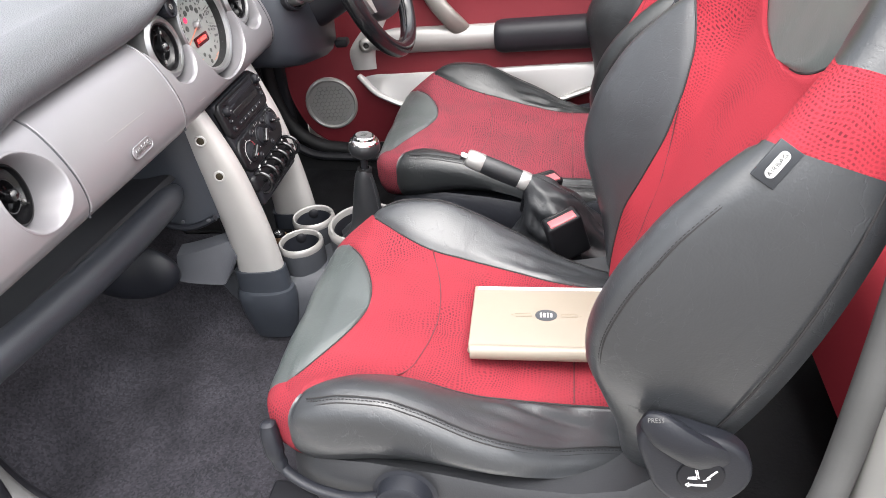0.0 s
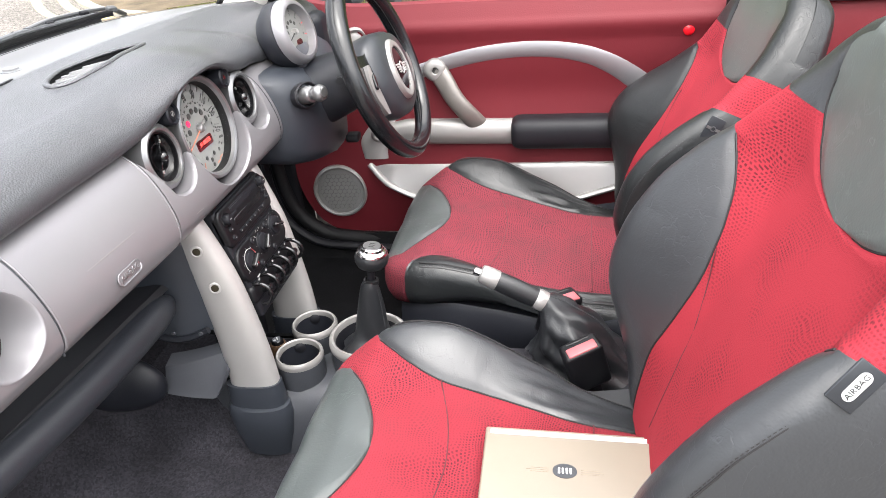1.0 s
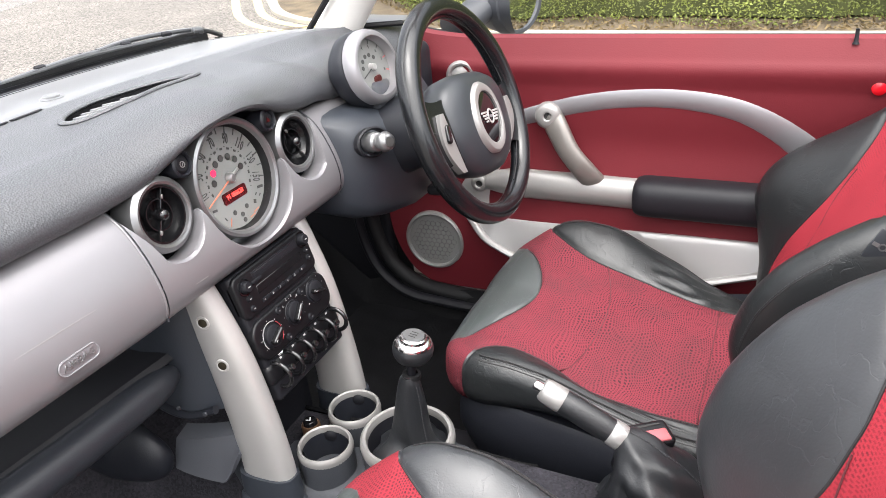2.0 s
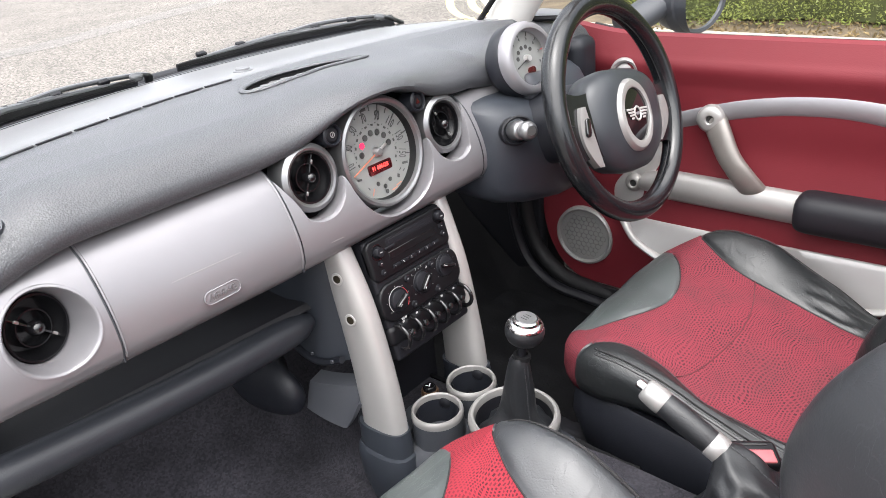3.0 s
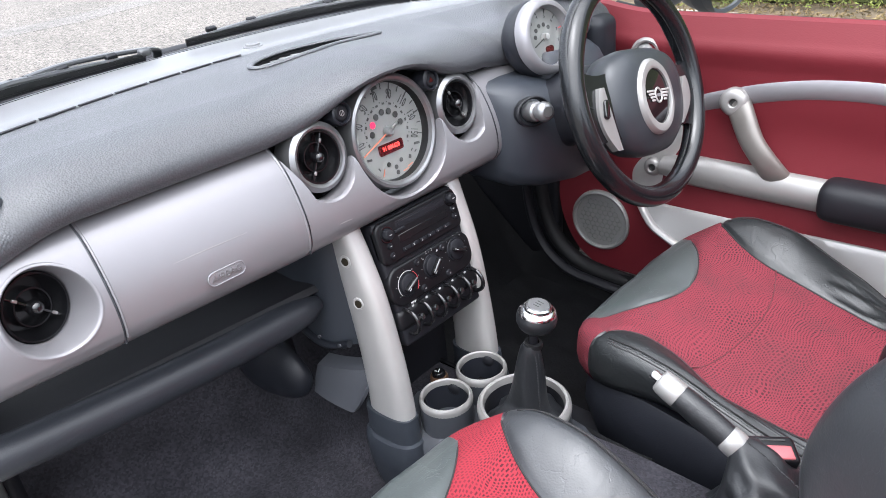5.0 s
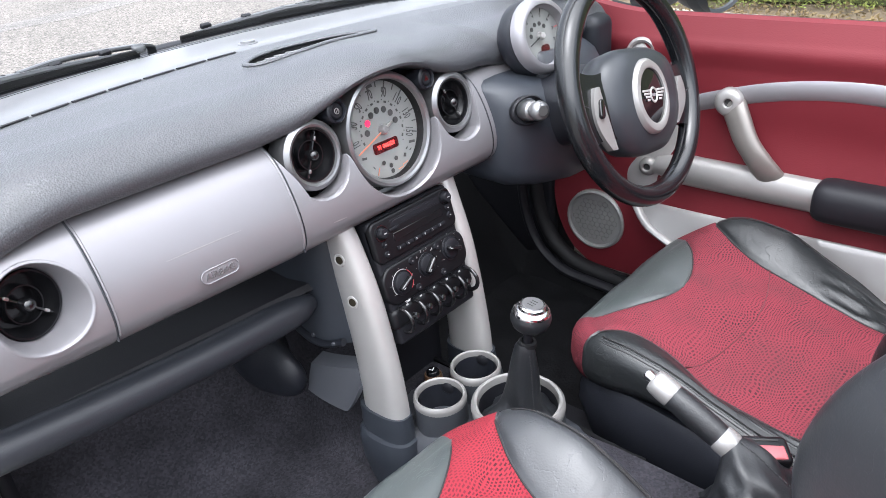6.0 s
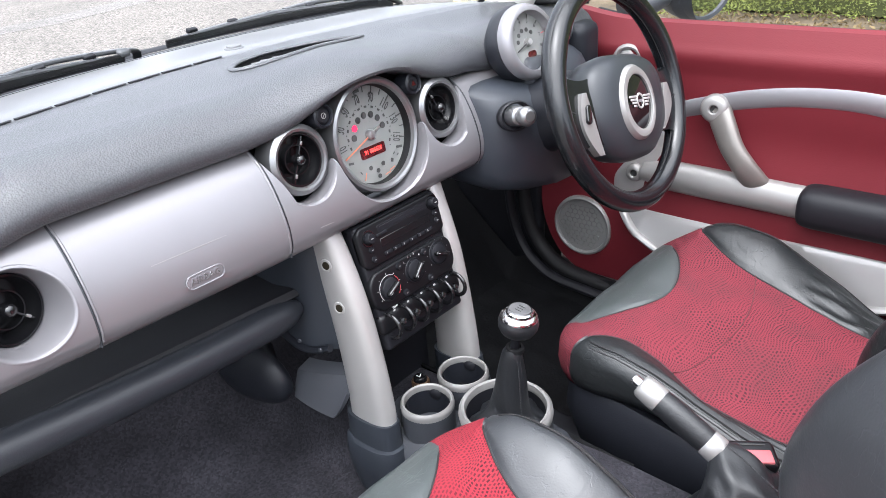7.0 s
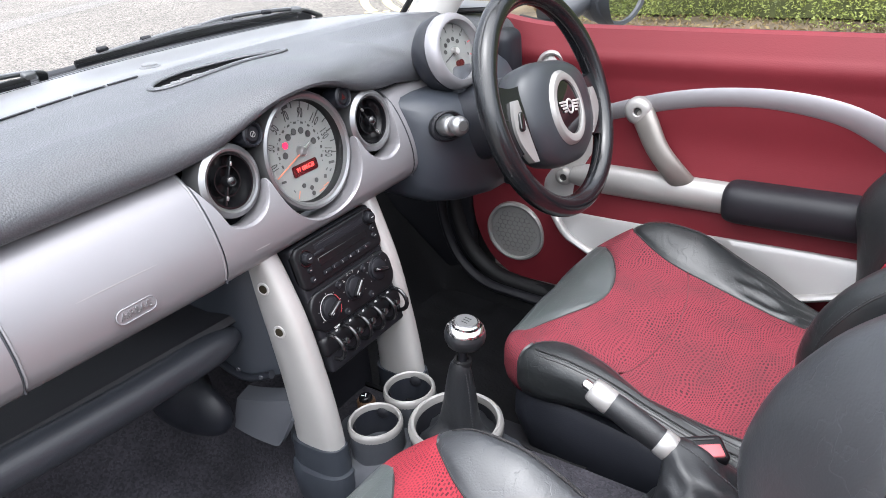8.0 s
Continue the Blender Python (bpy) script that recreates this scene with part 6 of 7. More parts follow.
for i in range(-5, 6):
    for j in range(-5, 6):
        u, v = (i + 0.5 * (j % 2)) * 0.0125, j * 0.0108
        if math.hypot(u, v) < 0.052:
            pts = [m @ Vector((u + 0.0068 * math.cos(radians(60 * k + 30)), v + 0.0068 * math.sin(radians(60 * k + 30)), 0.0046 - 0.0000)) for k in range(6)]
            sweep(pts, 0.0006, up=(-1, 0, 0), segs=4, closed=True, bm=hexes)
part("honeycomb", hexes, material("dull_mesh", (0.13, 0.127, 0.125), 0.6, 0.2, vary=0.05), spk)
# tweeter
m = axes((DX - 0.020, -0.082, 0.579), (-1, -0.35, 0.15), (0, 1, 0))
tw = part("tweeter", lathe([(0.0205, 0.002), (0.0215, 0.008), (0.0255, 0.010), (0.0300, 0.005), (0.0315, -0.012)], m, 48), M_SATIN, door, "small round tweeter with a silver ring")
part("grille", lathe([(0, 0.008), (0.012, 0.0065), (0.0208, 0.002)], m, 36), M_SPEAKER, tw)
part("lock_pin", lathe([(0, 0.026), (0.0032, 0.025), (0.0036, 0.004), (0.006, 0.0)], Matrix.Translation((0.674, -0.800, 0.642)), 16), M_BLACK, door, "small black lock pin")
part("courtesy_reflector", lathe([(0, 0.008), (0.008, 0.007), (0.0120, 0.004), (0.0125, -0.003)], axes((0.656, -0.845, 0.573), (-1, 0, 0), (0, 1, 0)), 28), M_REDSPOT, door, "round red reflector")

# door mirror outside
mir = thing("door_mirror", (0.83, -0.09, 0.66), "dark rounded door mirror outside the driver's window", "door mirror")
mc = Vector((0.892, -0.104, 0.692))
rows = []
for s in np.linspace(0, 1, 12):
    k = math.sqrt(max(0, 1 - (1 - s) ** 2.2))
    rows.append([mc + Vector((0.105 * k * math.cos(a), 0.085 - 0.115 * s + 0.012 * math.cos(a) * s, 0.078 * k * math.sin(a))) for a in np.linspace(0, 2 * math.pi, 41)[:-1]])
part("shell", fix(grid(rows, close_u=True)), M_DARK, mir)
mm = axes(mc + Vector((0.0, -0.028, 0)), (-0.16, -1, 0.03))
part("glass_rim", lathe([(0.86, -0.004), (0.87, 0.005), (0.96, 0.007), (1.02, 0.0), (1.02, -0.02)], mm @ Matrix.Diagonal((0.105, 0.078, 1, 1)), 56), M_DARK, mir)
part("mirror", slab(ellipse(0.096, 0.071, 48), mm @ Matrix.Translation((0, 0, -0.001)), 0.002), M_MIRROR, mir, "oval mirror glass")
pts = curve_points([(0.735, -0.03, 0.655), (0.77, -0.050, 0.668), (0.82, -0.072, 0.690), (0.86, -0.082, 0.71)], 5)
part("foot", sweep(pts, (0.042, 0.030), up=(0, 0, 1), segs=16), M_DARK, mir)


# ---------------------------------------------------------------- seats
def pad(place, ts, W, b, p, H, profile, zones, parent, cap_from=None):
    """An upholstered pad. place(a, t, h): world point; ts: rows; W, b, p: half widths of pad, bolster seam and end panel; H: height;
    profile: list of (out, down) round the outer edge; zones: names, labels and materials of bolster, cloth and end panel."""
    cols = [("bolster", 16), ("cloth", 9), ("panel", 14), ("cloth", 9), ("bolster", 16)]
    bms = {"bolster_l": bmesh.new(), "bolster_r": bmesh.new(), "cloth": bmesh.new(), "panel": bmesh.new(), "cap_l": bmesh.new(), "cap_r": bmesh.new()}
    uv = {k: bm.loops.layers.uv.verify() for k, bm in bms.items()}

    def seam_dip(a, t, w, bb, pp):
        d = min(abs(abs(a) - bb) if bb < w - 0.003 else 9, abs(abs(a) - pp) if pp > 0.004 else 9)
        return -0.0045 * math.exp(-(d / 0.006) ** 2) * min(1, (w - pp) / 0.04) ** 2

    A, P = [], []
    for t in ts:
        w = W(t)
        bb, pp = min(b(t), w), max(0.0, min(p(t), b(t) - 0.002, w - 0.002 if cap_from is not None else w))
        xs = []
        for lo, hi, n in ((-w, -bb, 16), (-bb, -pp, 9), (-pp, pp, 14), (pp, bb, 9), (bb, w, 16)):
            for k in range(n):
                u = k / n
                if n == 16:
                    u = 0.5 - 0.5 * math.cos(math.pi * u)
                xs.append(lo + (hi - lo) * u)
        xs.append(w)
        A.append([(a, t) for a in xs])
        P.append([Vector((a, t, H(a, t) + seam_dip(a, t, w, bb, pp))) for a in xs])
    names = []
    for zone, n in cols:
        names += [zone] * n

    def zone_of(i, j):
        z = names[j]
        if z == "bolster":
            return "bolster_l" if j < 20 else "bolster_r"
        if z == "cloth" and cap_from is not None and ts[i] > cap_from:
            return "cap_l" if j < 30 else "cap_r"
        return z

    def quad(key, q, uvq):
        if len({(round(v.x, 5), round(v.y, 5), round(v.z, 5)) for v in q}) < 3:
            return
        bm = bms[key]
        vs = [bm.verts.new(place(v.x, v.y, v.z)) for v in q]
        f = bm.faces.new(vs)
        for lp, c in zip(f.loops, uvq):
            lp[uv[key]].uv = c

    nr, nc = len(P), len(P[0])
    for i in range(nr - 1):
        for j in range(nc - 1):
            ij = ((i, j), (i, j + 1), (i + 1, j + 1), (i + 1, j))
            q = [P[a][c] for a, c in ij]
            if (q[0] - q[1]).length < 2e-5 and (q[3] - q[2]).length < 2e-5:
                continue
            quad(zone_of(i, j), q, [A[a][c] for a, c in ij])
    # edge: left side, far end, right side
    loop = [(i, 0) for i in range(nr)] + [(nr - 1, j) for j in range(1, nc)] + [(i, nc - 1) for i in range(nr - 2, -1, -1)]
    pts = [P[i][j] for i, j in loop]
    keep = [0]
    for k in range(1, len(pts)):
        if (pts[k] - pts[keep[-1]]).length > 4e-4:
            keep.append(k)
    loop = [loop[k] for k in keep]
    pts = [pts[k] for k in keep]
    n = len(pts)
    skirt = []
    for k in range(n):
        d = (pts[min(k + 1, n - 1)] - pts[max(k - 1, 0)])
        o = Vector((d.y, -d.x, 0)).normalized() * -1
        line = []
        for out, down in profile:
            dn = down(pts[k]) if callable(down) else down
            line.append(pts[k] + o * out + Vector((0, 0, -dn)))
        skirt.append(line)
    for k in range(n - 1):
        i, j = loop[k]
        i2, j2 = loop[k + 1]
        if i == nr - 1 and i2 == nr - 1:
            key = zone_of(nr - 2, max(j, j2) - 1)
        else:
            t = (pts[k].y + pts[k + 1].y) / 2
            left = j == 0
            front = cap_from is None and p(t) > W(t) - 0.001
            key = "panel" if front else ("bolster_l" if left else "bolster_r") if b(t) < W(t) - 0.001 else "cloth" if cap_from is None or t < cap_from else "cap_l" if left else "cap_r"
        chain0, chain1 = [pts[k]] + skirt[k], [pts[k + 1]] + skirt[k + 1]
        for s in range(len(chain0) - 1):
            q = [chain0[s], chain1[s], chain1[s + 1], chain0[s + 1]]
            quad(key, q, [(v.x + (v.z * 1.0 if abs(v.x) > 0.1 else 0), v.y - (v.z if abs(v.x) <= 0.1 else 0)) for v in q])
    out = {}
    for key, bm in bms.items():
        if not bm.faces:
            bm.free()
            continue
        nm, label, mat = zones[key.split("_")[0]]
        bmesh.ops.remove_doubles(bm, verts=bm.verts, dist=2e-5)
        bmesh.ops.recalc_face_normals(bm, faces=bm.faces)
        out[key] = part(nm, bm, mat, parent, label, angle=70)
    # piping along the seams
    for sgn in (-1, 1):
        for fn, lo in ((b, 0.0), (p, 0.004)):
            line = []
            for t in ts:
                a = fn(t)
                if lo < a < W(t) - 0.001 and (fn is b or a < min(b(t) - 0.002, W(t) - 0.006)):
                    line.append(Vector((sgn * a, t, H(sgn * a, t) - 0.0042)))
            if len(line) > 3:
                part("seam", sweep([place(*v) for v in line], 0.0016, segs=6), M_SEAM, parent)
    return out


def arc_profile(r, n=6):
    return [(r * math.sin(math.pi / 2 * k / n), r * (1 - math.cos(math.pi / 2 * k / n))) for k in range(1, n + 1)]


def car_seat(cx, outer, label, tag):
    """A front seat; outer is -1 or 1, the side that faces its door."""
    s = thing("front_seat", (cx, -0.5, 0.0), label, "car seat", "front seats")
    thread = M_SEAM if outer < 0 else M_STITCH

    def at_cushion(a, t, h):
        if outer > 0 and a < 0:
            a -= 0.062 * min(1, max(0, (-0.32 - t) / 0.16)) * math.sin(math.pi * min(1, -a / W(t)))
        if outer < 0 and a < -0.12:
            u = min(1, max(0, (-0.50 - t) / 0.20))
            a += 0.042 * u * u * (3 - 2 * u) * min(1, (-0.12 - a) / 0.08)
        return Vector((cx + a, t, h))

    def W(t):
        d = min(1, max(0, (t + 0.345) / 0.092))
        return 0.226 - 0.075 * (1 - math.sqrt(max(0, 1 - d * d))) - 0.030 * min(1, max(0, (-0.55 - t) / 0.2)) ** 1.3

    def b(t):
        return soft(t, [-0.72, -0.62, -0.55, -0.48, -0.41, -0.36, -0.325, -0.300, -0.285], [0.135, 0.140, 0.146, 0.150, 0.152, 0.168, 0.190, 0.212, 0.235])

    def p(t):
        return soft(t, [-0.336, -0.330, -0.322, -0.311, -0.296, -0.280, -0.265, -0.253], [0.0, 0.035, 0.062, 0.088, 0.117, 0.141, 0.160, 0.174]) if t > -0.336 else 0.0

    def H(a, t):
        mid = soft(t, [-0.72, -0.60, -0.50, -0.41, -0.34, -0.29, -0.253], [0.198, 0.206, 0.220, 0.243, 0.262, 0.266, 0.258])
        w, bb = W(t), min(b(t), W(t) - 0.02)
        crest = soft(t, [-0.72, -0.625, -0.53, -0.43, -0.36, -0.31, -0.28, -0.253], [-0.040, -0.018, 0.028, 0.060, 0.050, 0.028, 0.010, 0.0])
        u = min(1, max(0, (abs(a) - bb * 0.72) / (w - bb * 0.72)))
        if outer > 0:
            crest *= 0.45 if a < 0 else 0.88
        up = crest * (u * u * (3 - 2 * u))
        rear = max(0, 1 - ((t + 0.585) / 0.085) ** 2) * min(1, max(0, (abs(a) - bb) / 0.02)) * max(0, 1 - u ** 6)
        up += (0.0032 if outer < 0 else 0.0012 if a < 0 else 0.0060) * rear * math.sin(210 * (abs(a) - bb) + 55 * t + 3.0 * noise.noise(Vector((a * 12, t * 12, cx))))
        puff = 0.004 * math.sin(math.pi * min(1, abs(a) / max(bb, 0.01)))
        x, y = a * 9, t * 9
        return mid + up + puff + 0.0022 * noise.noise(Vector((x, y, cx * 7))) + 0.0012 * noise.noise(Vector((x * 3, y * 3, cx)))

    ts = list(np.linspace(-0.72, -0.34, 60)) + [-0.3364, -0.3359, -0.3355, -0.3348] + list(np.linspace(-0.334, -0.253, 34))
    part("cushion_core", box(pose(cx, -0.48, 0.140), (0.26, 0.34, 0.05), 0.02), M_BLACK, s)

    def down(v):
        if outer < 0 and v.x < 0:
            return v.z - soft(v.y, [-0.72, -0.62, -0.52, -0.42, -0.30, -0.24], [0.135, 0.150, 0.190, 0.209, 0.196, 0.172])
        return v.z - soft(v.y, [-0.72, -0.62, -0.52, -0.42, -0.30, -0.24], [0.120, 0.135, 0.185, 0.205, 0.190, 0.165])

    prof = arc_profile(0.031) + [(0.0325, lambda v: 0.45 * down(v) + 0.5 * 0.031), (0.030, lambda v: 0.8 * down(v)), (0.022, down), (0.005, down)]
    zones = {"bolster": ("cushion_bolster", "black leather side bolster, creased", M_LEATHER), "cloth": ("cushion_cloth", "darker, lightly soiled red patterned cloth", M_CLOTH_DARKER),
             "panel": ("cushion_front", "slate leather front panel", M_LEATHER_SLATE)}
    if outer > 0:
        zones["cloth"] = ("cushion_cloth", "soiled red patterned cloth", M_CLOTH_WORN)
        zones["bolster"] = ("cushion_bolster", "dark creased leather side bolster", M_LEATHER_WORN)
        zones["panel"] = ("cushion_front", "cracked slate leather front panel", M_LEATHER_SLATE)
    pad(at_cushion, ts, W, b, p, H, prof, zones, s)
    # cross seam in the cloth
    for tt, bow in ((-0.408 if outer < 0 else -0.428, -0.030), (-0.640, 0.0)):
        line = []
        for u in np.linspace(-0.99, 0.99, 26):
            t = tt + bow * (1 - u * u)
            a = u * b(t)
            line.append(at_cushion(a, t, H(a, t) - 0.0004))
        part("cross_seam", sweep(line, 0.0011, segs=6), M_CLOTH_SEAM, s)
    # twin stitching along the bolsters
    for sgn in (-1, 1):
        d, line = 0.014, []
        for t in np.linspace(-0.70, -0.312, 44):
            w = W(t)
            line.append(at_cushion(sgn * (w + d), t, H(sgn * w, t) - d * d * 14 + 0.0006))
        part("stitching", stitches(line), thread, s)
        for e in (-0.0045, 0.0045):
            groove = [q + Vector((sgn * e * 0.75, 0, -e * 0.65 - 0.0006)) for q in line]
            part("bolster_seam", sweep(groove, 0.0010, segs=6), M_SEAM, s)

    # backrest, leaning back
    L = radians(22 if outer < 0 else 26)
    O, U, N = Vector((cx, -0.700, 0.20)), Vector((0, -math.sin(L), math.cos(L))), Vector((0, math.cos(L), math.sin(L)))

    def at_back(a, t, h):
        return O + Vector((a, 0, 0)) + U * t + N * h

    def rise(t):
        return t + 0.05 * min(1, max(0, (t - 0.2) / 0.2)) if outer > 0 else t

    def fall(t):
        if outer < 0 or t <= 0.2:
            return t
        return (t + 0.05) / 1.25 if t < 0.45 else t - 0.05

    def BW(t):
        t = rise(t)
        top = min(1, max(0, (t - 0.50) / 0.115))
        return soft(t, [0.0, 0.08, 0.18, 0.28, 0.38, 0.46, 0.54, 0.64], [0.195, 0.222, 0.246, 0.256, 0.250, 0.230, 0.205, 0.180]) - 0.07 * (1 - math.sqrt(max(0, 1 - top * top)))

    def bb(t):
        t = rise(t)
        return soft(t, [0.0, 0.10, 0.18, 0.26, 0.325, 0.37, 0.408, 0.436, 0.454], [0.176, 0.162, 0.146, 0.142, 0.156, 0.176, 0.202, 0.230, 0.27])

    def bp(t):
        t = rise(t)
        return soft(t, [0.450, 0.454, 0.461, 0.472, 0.488, 0.508, 0.545, 0.64], [0.0, 0.045, 0.075, 0.103, 0.127, 0.145, 0.156, 0.158]) if t > 0.450 else 0.0

    def BH(a, t):
        low_side = 1 - 0.75 * (0.5 - 0.5 * math.cos(math.pi * min(1, max(0, (t - 0.14) / 0.28)))) if outer > 0 and a > 0 else 1.0
        if outer < 0 and a < 0:
            low_side = 1.08
        crest = low_side * soft(rise(t), [0.0, 0.06, 0.11, 0.16, 0.22, 0.28, 0.34, 0.40, 0.46, 0.54, 0.64], [0.004, 0.030, 0.062, 0.094, 0.108, 0.108, 0.098, 0.078, 0.050, 0.018, 0.0])
        w, q = BW(t), min(bb(t), BW(t) - 0.03)
        u = min(1, max(0, (abs(a) - q * 0.70) / (w - q * 0.70)))
        mid = 0.016 * math.sin(math.pi * min(1, rise(t) / 0.45)) + 0.014 * max(0, rise(t) - 0.43) / 0.2
        x, y = a * 8, t * 8
        return mid + crest * (u * u * (3 - 2 * u)) + 0.002 * noise.noise(Vector((x, y, 4 + cx))) + 0.0012 * noise.noise(Vector((x * 3, y * 3, cx)))

    ts = list(np.linspace(0.0, 0.435, 42)) + list(np.linspace(0.440, 0.58, 32)) + [0.590, 0.598, 0.605, 0.610, 0.6135]
    ts = [fall(t) for t in ts]

    def deep(v):
        return v.z + soft(v.y, [0.0, 0.10, 0.25, 0.40, 0.62], [0.070, 0.080, 0.078, 0.070, 0.050])

    prof = arc_profile(0.026) + [(0.0285, lambda v: 0.04), (0.029, lambda v: 0.45 * deep(v)), (0.0275, lambda v: 0.8 * deep(v)), (0.020, lambda v: 0.97 * deep(v)), (-0.004, deep)]
    zones = {"bolster": ("back_bolster", "black leather backrest bolster and side", M_LEATHER), "cloth": ("back_cloth", "red patterned cloth", M_CLOTH),
             "panel": ("shoulder_panel", "slate leather shoulder panel", M_LEATHER_GREY), "cap": ("shoulder_cap", "black leather shoulder", M_LEATHER if outer < 0 else M_LEATHER_WORN)}
    if outer > 0:
        zones["bolster"] = ("back_bolster", "dark creased leather backrest bolster", M_LEATHER_WORN)
    pad(at_back, ts, BW, bb, bp, BH, prof, zones, s, fall(0.512 if outer < 0 else 0.503))
    rows = []
    for t in np.linspace(0.0, fall(0.60), 24):
        w = BW(t) + 0.006
        d = soft(t, [0.0, 0.10, 0.25, 0.40, 0.62], [0.070, 0.080, 0.078, 0.070, 0.050])
        rows.append([at_back(a * w, t, -d + 0.012 * (abs(a) ** 4) - 0.006) for a in np.linspace(-1, 1, 13)])
    part("back_shell", solid(grid(rows), 0.006), M_DARK, s)
    for sgn in (-1, 1):
        line = []
        for k in np.linspace(0, 1, 16):
            t = 0.31 - 0.26 * k
            a = sgn * (0.146 - 0.062 * math.sin(math.pi * k * 0.55))
            line.append(at_back(a, t, BH(a, t) - 0.0002))
        part("cloth_seam", sweep(line, 0.0010, segs=6), M_CLOTH_SEAM, s)
    for sgn in (-1, 1):
        for d in (0.012, 0.017):
            line = []
            for t in np.linspace(0.03, fall(0.445), 40):
                w = BW(t)
                line.append(at_back(sgn * (w + 0.0235), t, BH(sgn * w, t) - d - 0.002))
            part("stitching", stitches(line), thread, s)
        line = []
        for t in np.linspace(0.03, fall(0.445), 40):
            w = BW(t)
            line.append(at_back(sgn * (w + 0.0240), t, BH(sgn * w, t) - 0.0165))
        part("bolster_seam", sweep(line, 0.0011, segs=6), M_SEAM, s)
        line = []
        for t in np.linspace(0.06, fall(0.55), 30):
            w = BW(t)
            d = soft(t, [0.0, 0.10, 0.25, 0.40, 0.62], [0.070, 0.080, 0.078, 0.070, 0.050])
            line.append(at_back(sgn * (w + 0.0288), t, -0.58 * d))
        part("side_seam", sweep(line, 0.0014, segs=6), M_SEAM, s)
    # tag on the outboard or inboard side
    sgn = -1
    t, th = (0.434, 0.058) if outer < 0 else (0.372, 0.052)
    w = BW(t)
    q = at_back(sgn * (w + 0.0295), t, th)
    tm = axes(q, (sgn, -0.08, 0.22) if outer < 0 else (sgn, -0.03, 0.10), tuple(U)) @ pose(0, 0, 0, 0, 0, -16 if outer < 0 else 0) @ Matrix.Diagonal((0.72, 0.74, 1, 1))
    tg = part("label_tag", box(tm, (0.052, 0.034, 0.0028), 0.0012), M_HUB, s, tag)
    if tag.startswith("black airbag"):
        part("tag_oval", slab(pill(0.036, 0.0135), tm @ Matrix.Translation((0, 0, 0.0012)), 0.0009), M_WHITE, tg)
        writing("letters", "AIRBAG", 0.0092, tm @ Matrix.Translation((0, 0, 0.0024)), M_INK, tg, 0.0002)
    else:
        part("tag_disc", lathe([(0.004, 0.0014), (0.004, 0.0022), (0.006, 0.0022), (0.006, 0.0014)], tm, 20), M_BEZEL, tg)
        for k in (-1, 1):
            part("tag_wing", box(tm @ Matrix.Translation((0.0, k * 0.0105, 0.0018)), (0.006, 0.009, 0.0008), 0), M_BRUSHED, tg)

    # head restraint
    pts = [at_back(a, fall(0.685), -0.006 - 0.4 * a * a) for a in np.linspace(-0.115, 0.115, 21)]
    hz = [(0.030 * max(0.25, math.sqrt(max(0, 1 - (abs(k - 10) / 10.4) ** 4))), 0.052 * max(0.25, math.sqrt(max(0, 1 - (abs(k - 10) / 10.4) ** 4)))) for k in range(21)]
    part("head_restraint", sweep(pts, hz, up=tuple(U), segs=24, power=2.6), M_LEATHER, s, "black leather head restraint")

    # plastic base with rails
    rows = []
    for y, w, zt, zb in ((-0.81, 0.235, 0.235, 0.06), (-0.76, 0.255, 0.215, 0.05), (-0.70, 0.260, 0.172, 0.045), (-0.64, 0.261, 0.162, 0.045), (-0.56, 0.261, 0.168, 0.045), (-0.47, 0.260, 0.187, 0.045), (-0.38, 0.256, 0.198, 0.05), (-0.30, 0.243, 0.187, 0.07), (-0.262, 0.215, 0.170, 0.09)):
        rows.append([(cx - w + 0.06, y, zt - 0.014), (cx - w + 0.008, y, zt + 0.002), (cx - w, y, zt - 0.012), (cx - w - 0.004, y, (zt + zb) / 2), (cx - w + 0.012, y, zb),
                     (cx + w - 0.012, y, zb), (cx + w + 0.004, y, (zt + zb) / 2), (cx + w, y, zt - 0.012), (cx + w - 0.008, y, zt + 0.002), (cx + w - 0.06, y, zt - 0.014)])
    part("seat_base", fix(grid(rows, close_u=True, caps=True)), M_BASE if outer < 0 else M_SHROUD, s, "dark plastic seat base")
    for a in (-0.19, 0.19):
        part("rail", box(pose(cx + a, -0.50, 0.028), (0.045, 0.62, 0.056), 0.006), M_BLACK, s)
    if outer < 0:
        xo = cx - 0.266
        # reclining mechanism cover with its round plate
        m = axes((xo - 0.006, -0.775, 0.259), (-1, 0, 0.05), (0, -1, 0))
        outline = []
        for k in range(40):
            a = 2 * math.pi * k / 40
            r = 0.052 + 0.034 * math.exp(-((math.atan2(math.sin(a - 2.3), math.cos(a - 2.3))) / 0.5) ** 2)
            outline.append((r * math.cos(a) * 1.05, r * math.sin(a)))
        rc = part("recliner_cover", slab(outline, m, 0.022, 0.008), M_SHROUD, s, "dark plastic recliner cover")
        part("recliner_plate", lathe([(0, 0.0255), (0.020, 0.0255), (0.0245, 0.0245), (0.026, 0.021)], m, 40), M_BLACK, rc)
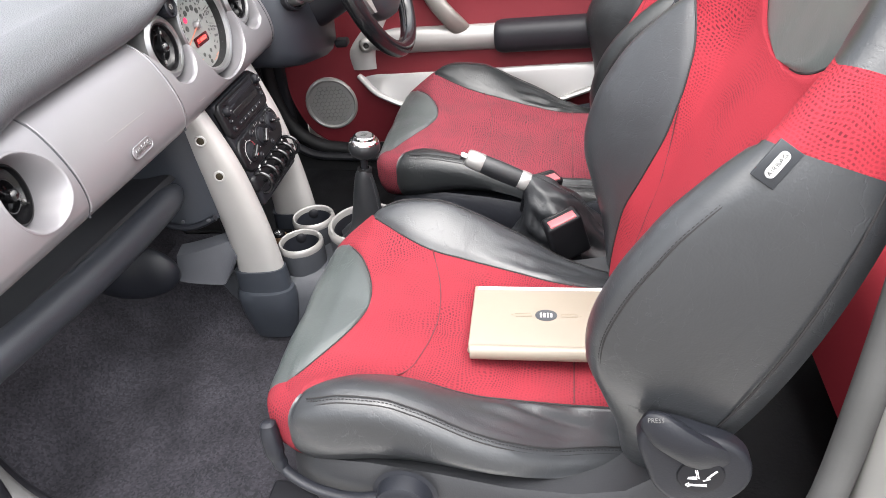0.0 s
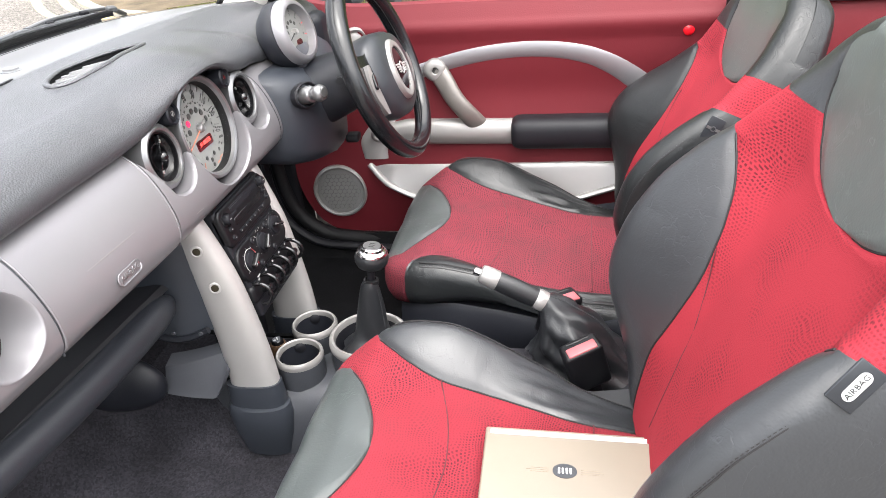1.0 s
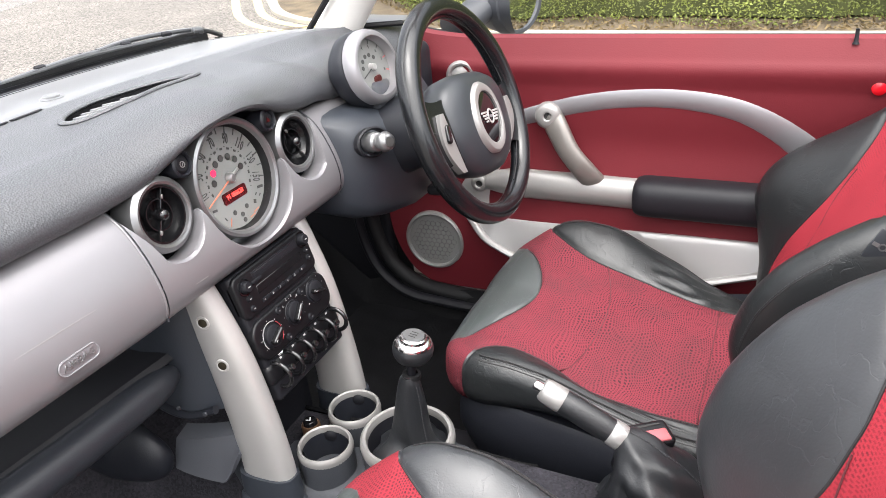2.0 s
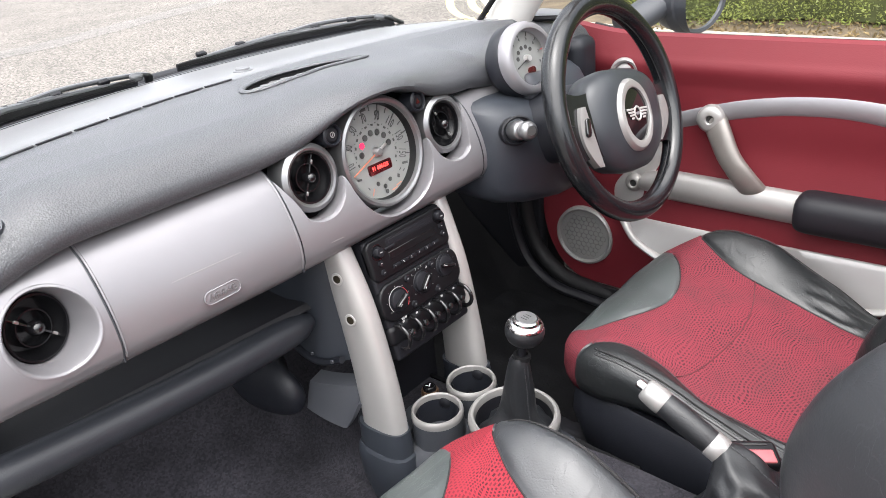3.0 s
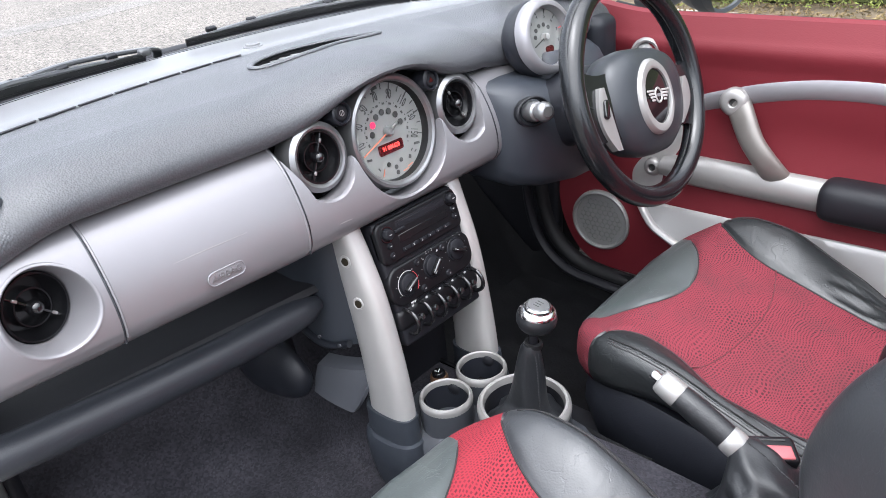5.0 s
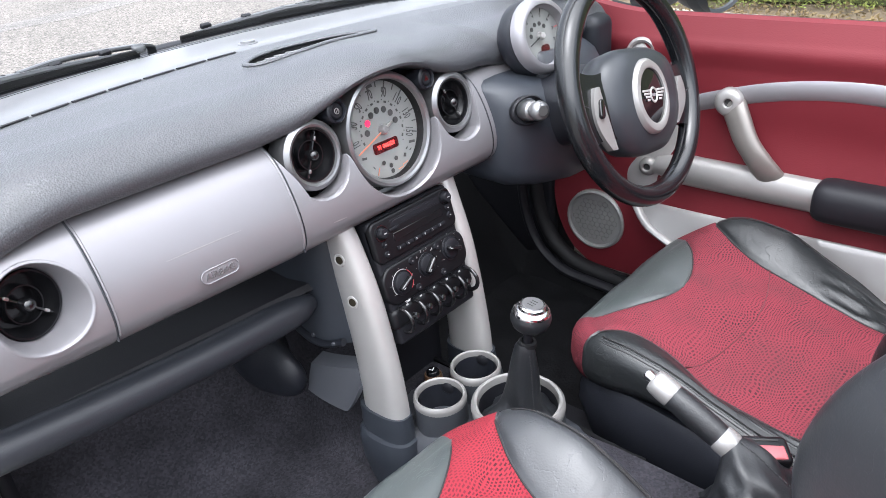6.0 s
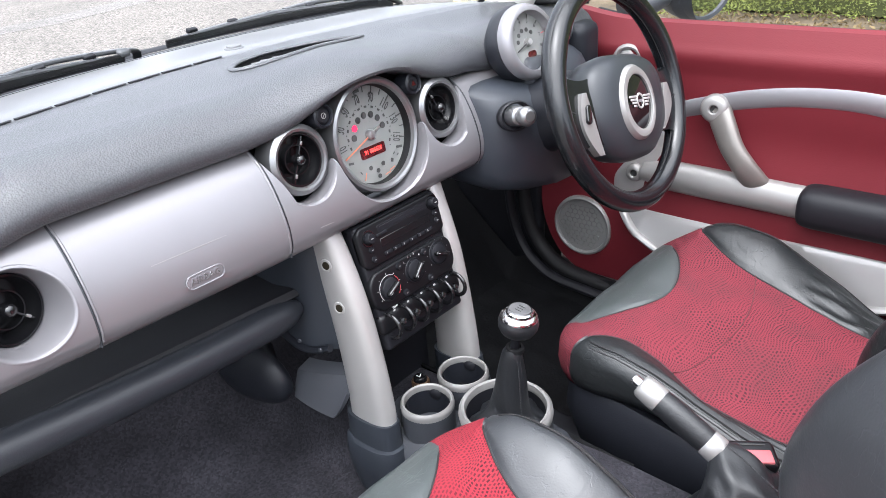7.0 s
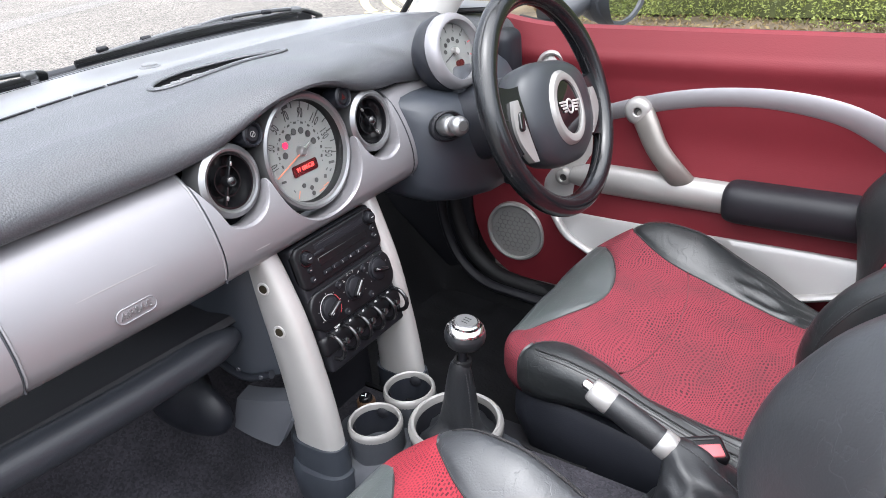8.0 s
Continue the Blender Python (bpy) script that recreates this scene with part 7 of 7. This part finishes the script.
        for u, v, w, h, r in ((-0.0035, 0.005, 0.0013, 0.013, 12), (-0.0055, 0.0055, 0.0009, 0.012, 12), (-0.009, -0.002, 0.010, 0.0011, 0), (-0.009, 0.0005, 0.009, 0.0009, 8), (0.011, 0.005, 0.0022, 0.015, -38), (0.006, -0.003, 0.008, 0.0014, 25), (-0.003, -0.0105, 0.020, 0.0008, 0), (-0.003, -0.0125, 0.020, 0.0008, 0), (-0.014, -0.0100, 0.005, 0.0010, 40), (-0.014, -0.0130, 0.005, 0.0010, -40)):
            part("pictogram", box(m @ pose(u, v, 0.0258, 0, 0, r), (w, h, 0.0006), 0), M_WHITE, rc)
        lv = curve_points([(xo - 0.018, -0.795, 0.275), (xo - 0.026, -0.768, 0.296), (xo - 0.024, -0.738, 0.318), (xo - 0.014, -0.714, 0.336)], 5)
        rl = part("recliner_lever", sweep(lv, [(0.022, 0.010)] * 6 + [(0.021, 0.010)] * 5 + [(0.020, 0.009), (0.018, 0.009), (0.016, 0.008), (0.012, 0.007), (0.006, 0.005)], up=(1, 0, 0), segs=14, power=2.6), M_SHROUD, s)
        writing("letters", "PRESS", 0.0068, axes((xo - 0.026, -0.724, 0.340), (-0.75, 0.1, 0.66), (0, -1, 0)), M_THREAD, rl, 0.0003)
        # height lever at the front and the round adjuster
        lv = curve_points([(xo + 0.034, -0.250, 0.252), (xo + 0.026, -0.252, 0.218), (xo + 0.018, -0.262, 0.182), (xo + 0.004, -0.300, 0.165), (xo - 0.004, -0.350, 0.158), (xo - 0.006, -0.395, 0.165)], 6)
        sz = [(0.006, 0.006)] + [(0.0100, 0.0110)] * 2 + [(0.0115, 0.0130)] * 6 + [(0.009, 0.010)] * 3 + [(0.0055, 0.0075)] * (len(lv) - 12)
        hl = part("height_lever", sweep(lv, sz, up=(1, 0, 0), segs=16, power=2.6), M_SHROUD, s, "black curved height lever")
        part("lever_mark", box(axes((xo + 0.022, -0.258, 0.236), (-0.8, -0.5, 0.3)), (0.007, 0.003, 0.0006), 0), M_WHITE, hl)
        m = axes((xo - 0.004, -0.428, 0.168), (-1, 0, 0.05), (0, 1, 0))
        part("adjuster", lathe([(0, 0.024), (0.028, 0.024), (0.034, 0.021), (0.036, 0.0), (0.042, -0.002)], m, 40), M_SHROUD, s, "round dark adjuster knob")
    return s


car_seat(-0.345, -1, "passenger seat in red cloth and black leather bolsters", "black airbag tag with a white oval")
car_seat(0.352, 1, "driver's seat in red cloth and creased black leather", "small black badge tag with pale wings")

# rear bench glimpsed behind the front seats
rear = thing("rear_seat", (0, -1.25, 0.1), "red cloth rear bench behind the front seats", "rear seat")
for side in (-1, 1):
    rows = []
    for t in np.linspace(0, 1, 24):
        y = -1.44 + 0.44 * t
        z = 0.30 + 0.05 * math.sin(math.pi * t * 0.6)
        k = math.sqrt(max(0, 1 - max(0, (t - 0.8) / 0.2) ** 2))
        rows.append([(side * 0.31 + 0.26 * a, y, 0.12 + (z - 0.12) * k * (1 - abs(a) ** 8 * 0.4)) for a in np.linspace(-1, 1, 17)])
    part("cushion", fix(grid(rows)), M_CLOTH, rear)
    rows = []
    for t in np.linspace(0, 1, 16):
        rows.append([(side * 0.31 + 0.27 * a, -1.38 - 0.10 * t + 0.02 * (1 - a * a), 0.30 + 0.42 * t) for a in np.linspace(-1, 1, 13)])
    part("backrest", solid(grid(rows), 0.05), M_CLOTH, rear)


# ---------------------------------------------------------------- belt buckles and wallet
def buckle(at, lean, roll, spin):
    b = thing("seat_belt_buckle", at, "black seat belt buckle with a red release button", "buckle", "belt buckles")
    m = Matrix.Translation(at) @ pose(0, 0, 0, lean, roll, spin)
    part("stalk", box(m @ Matrix.Translation((0, 0, -0.055)), (0.028, 0.008, 0.08), 0.003), M_BLACK, b)
    part("housing", box(m @ Matrix.Translation((0, 0.003, -0.004)), (0.066, 0.040, 0.086), 0.007, 4), M_STACK, b)
    part("release_button", box(m @ Matrix.Translation((0, -0.004, 0.0375)), (0.050, 0.020, 0.006), 0.002), M_BUCKLE, b, "pale red release button")
    part("slot", box(m @ Matrix.Translation((0, 0.0140, 0.0385)), (0.040, 0.003, 0.003), 0.0005, 1), M_INK, b)
    return b


buckle(Vector((-0.078, -0.628, 0.212)), 4, -16, -68)
buckle(Vector((0.049, -0.582, 0.222)), 12, 6, -50)

book = thing("document_wallet", (-0.345, -0.60, 0.215), "cream vinyl document wallet lying on the passenger seat", "wallet")
bc = Vector((-0.350, -0.614, 0.2375))
wm2 = Matrix.Translation(bc) @ pose(0, 0, 0, 2.5, 1.0, 2)
part("lower_cover", box(wm2 @ Matrix.Translation((0.012, 0.0, -0.008)), (0.156, 0.250, 0.008), 0.0035), M_CREAM, book)
part("page_block", box(wm2 @ Matrix.Translation((0.006, 0.0, -0.001)), (0.142, 0.236, 0.010), 0.002), M_WHITE, book)
part("upper_cover", box(wm2 @ Matrix.Translation((-0.006, 0.0, 0.007)), (0.136, 0.246, 0.006), 0.0028), M_CREAM, book, "cream cover")
pts = [wm2 @ Vector((-0.074, y, 0.0)) for y in np.linspace(-0.120, 0.120, 12)]
part("spine", sweep(pts, (0.0095, 0.0115), segs=16), M_CREAM, book, "rounded cream spine")
em = wm2 @ pose(-0.002, 0.014, 0.0101, 0, 0, 90)
emb = part("emblem", slab(ellipse(0.0160, 0.0128, 36), em, 0.0006), M_DARK, book, "dark oval emblem with thin bars")
for k in range(4):
    part("emblem_bar", box(em @ Matrix.Translation((-0.0075 + 0.0050 * k, 0, 0.0008)), (0.0026, 0.010, 0.0004), 0), M_WHITE, emb)
m_line = material("pressed_line", (0.25, 0.21, 0.16), 0.5, 0, vary=0.05)
for sgn in (-1, 1):
    for k in (-1, 0, 1):
        part("emblem_line", box(em @ Matrix.Translation((sgn * (0.036 - 0.003 * abs(k)), k * 0.0034, 0.0003)), (0.030 - 0.006 * abs(k), 0.0007, 0.0004), 0), m_line, emb)
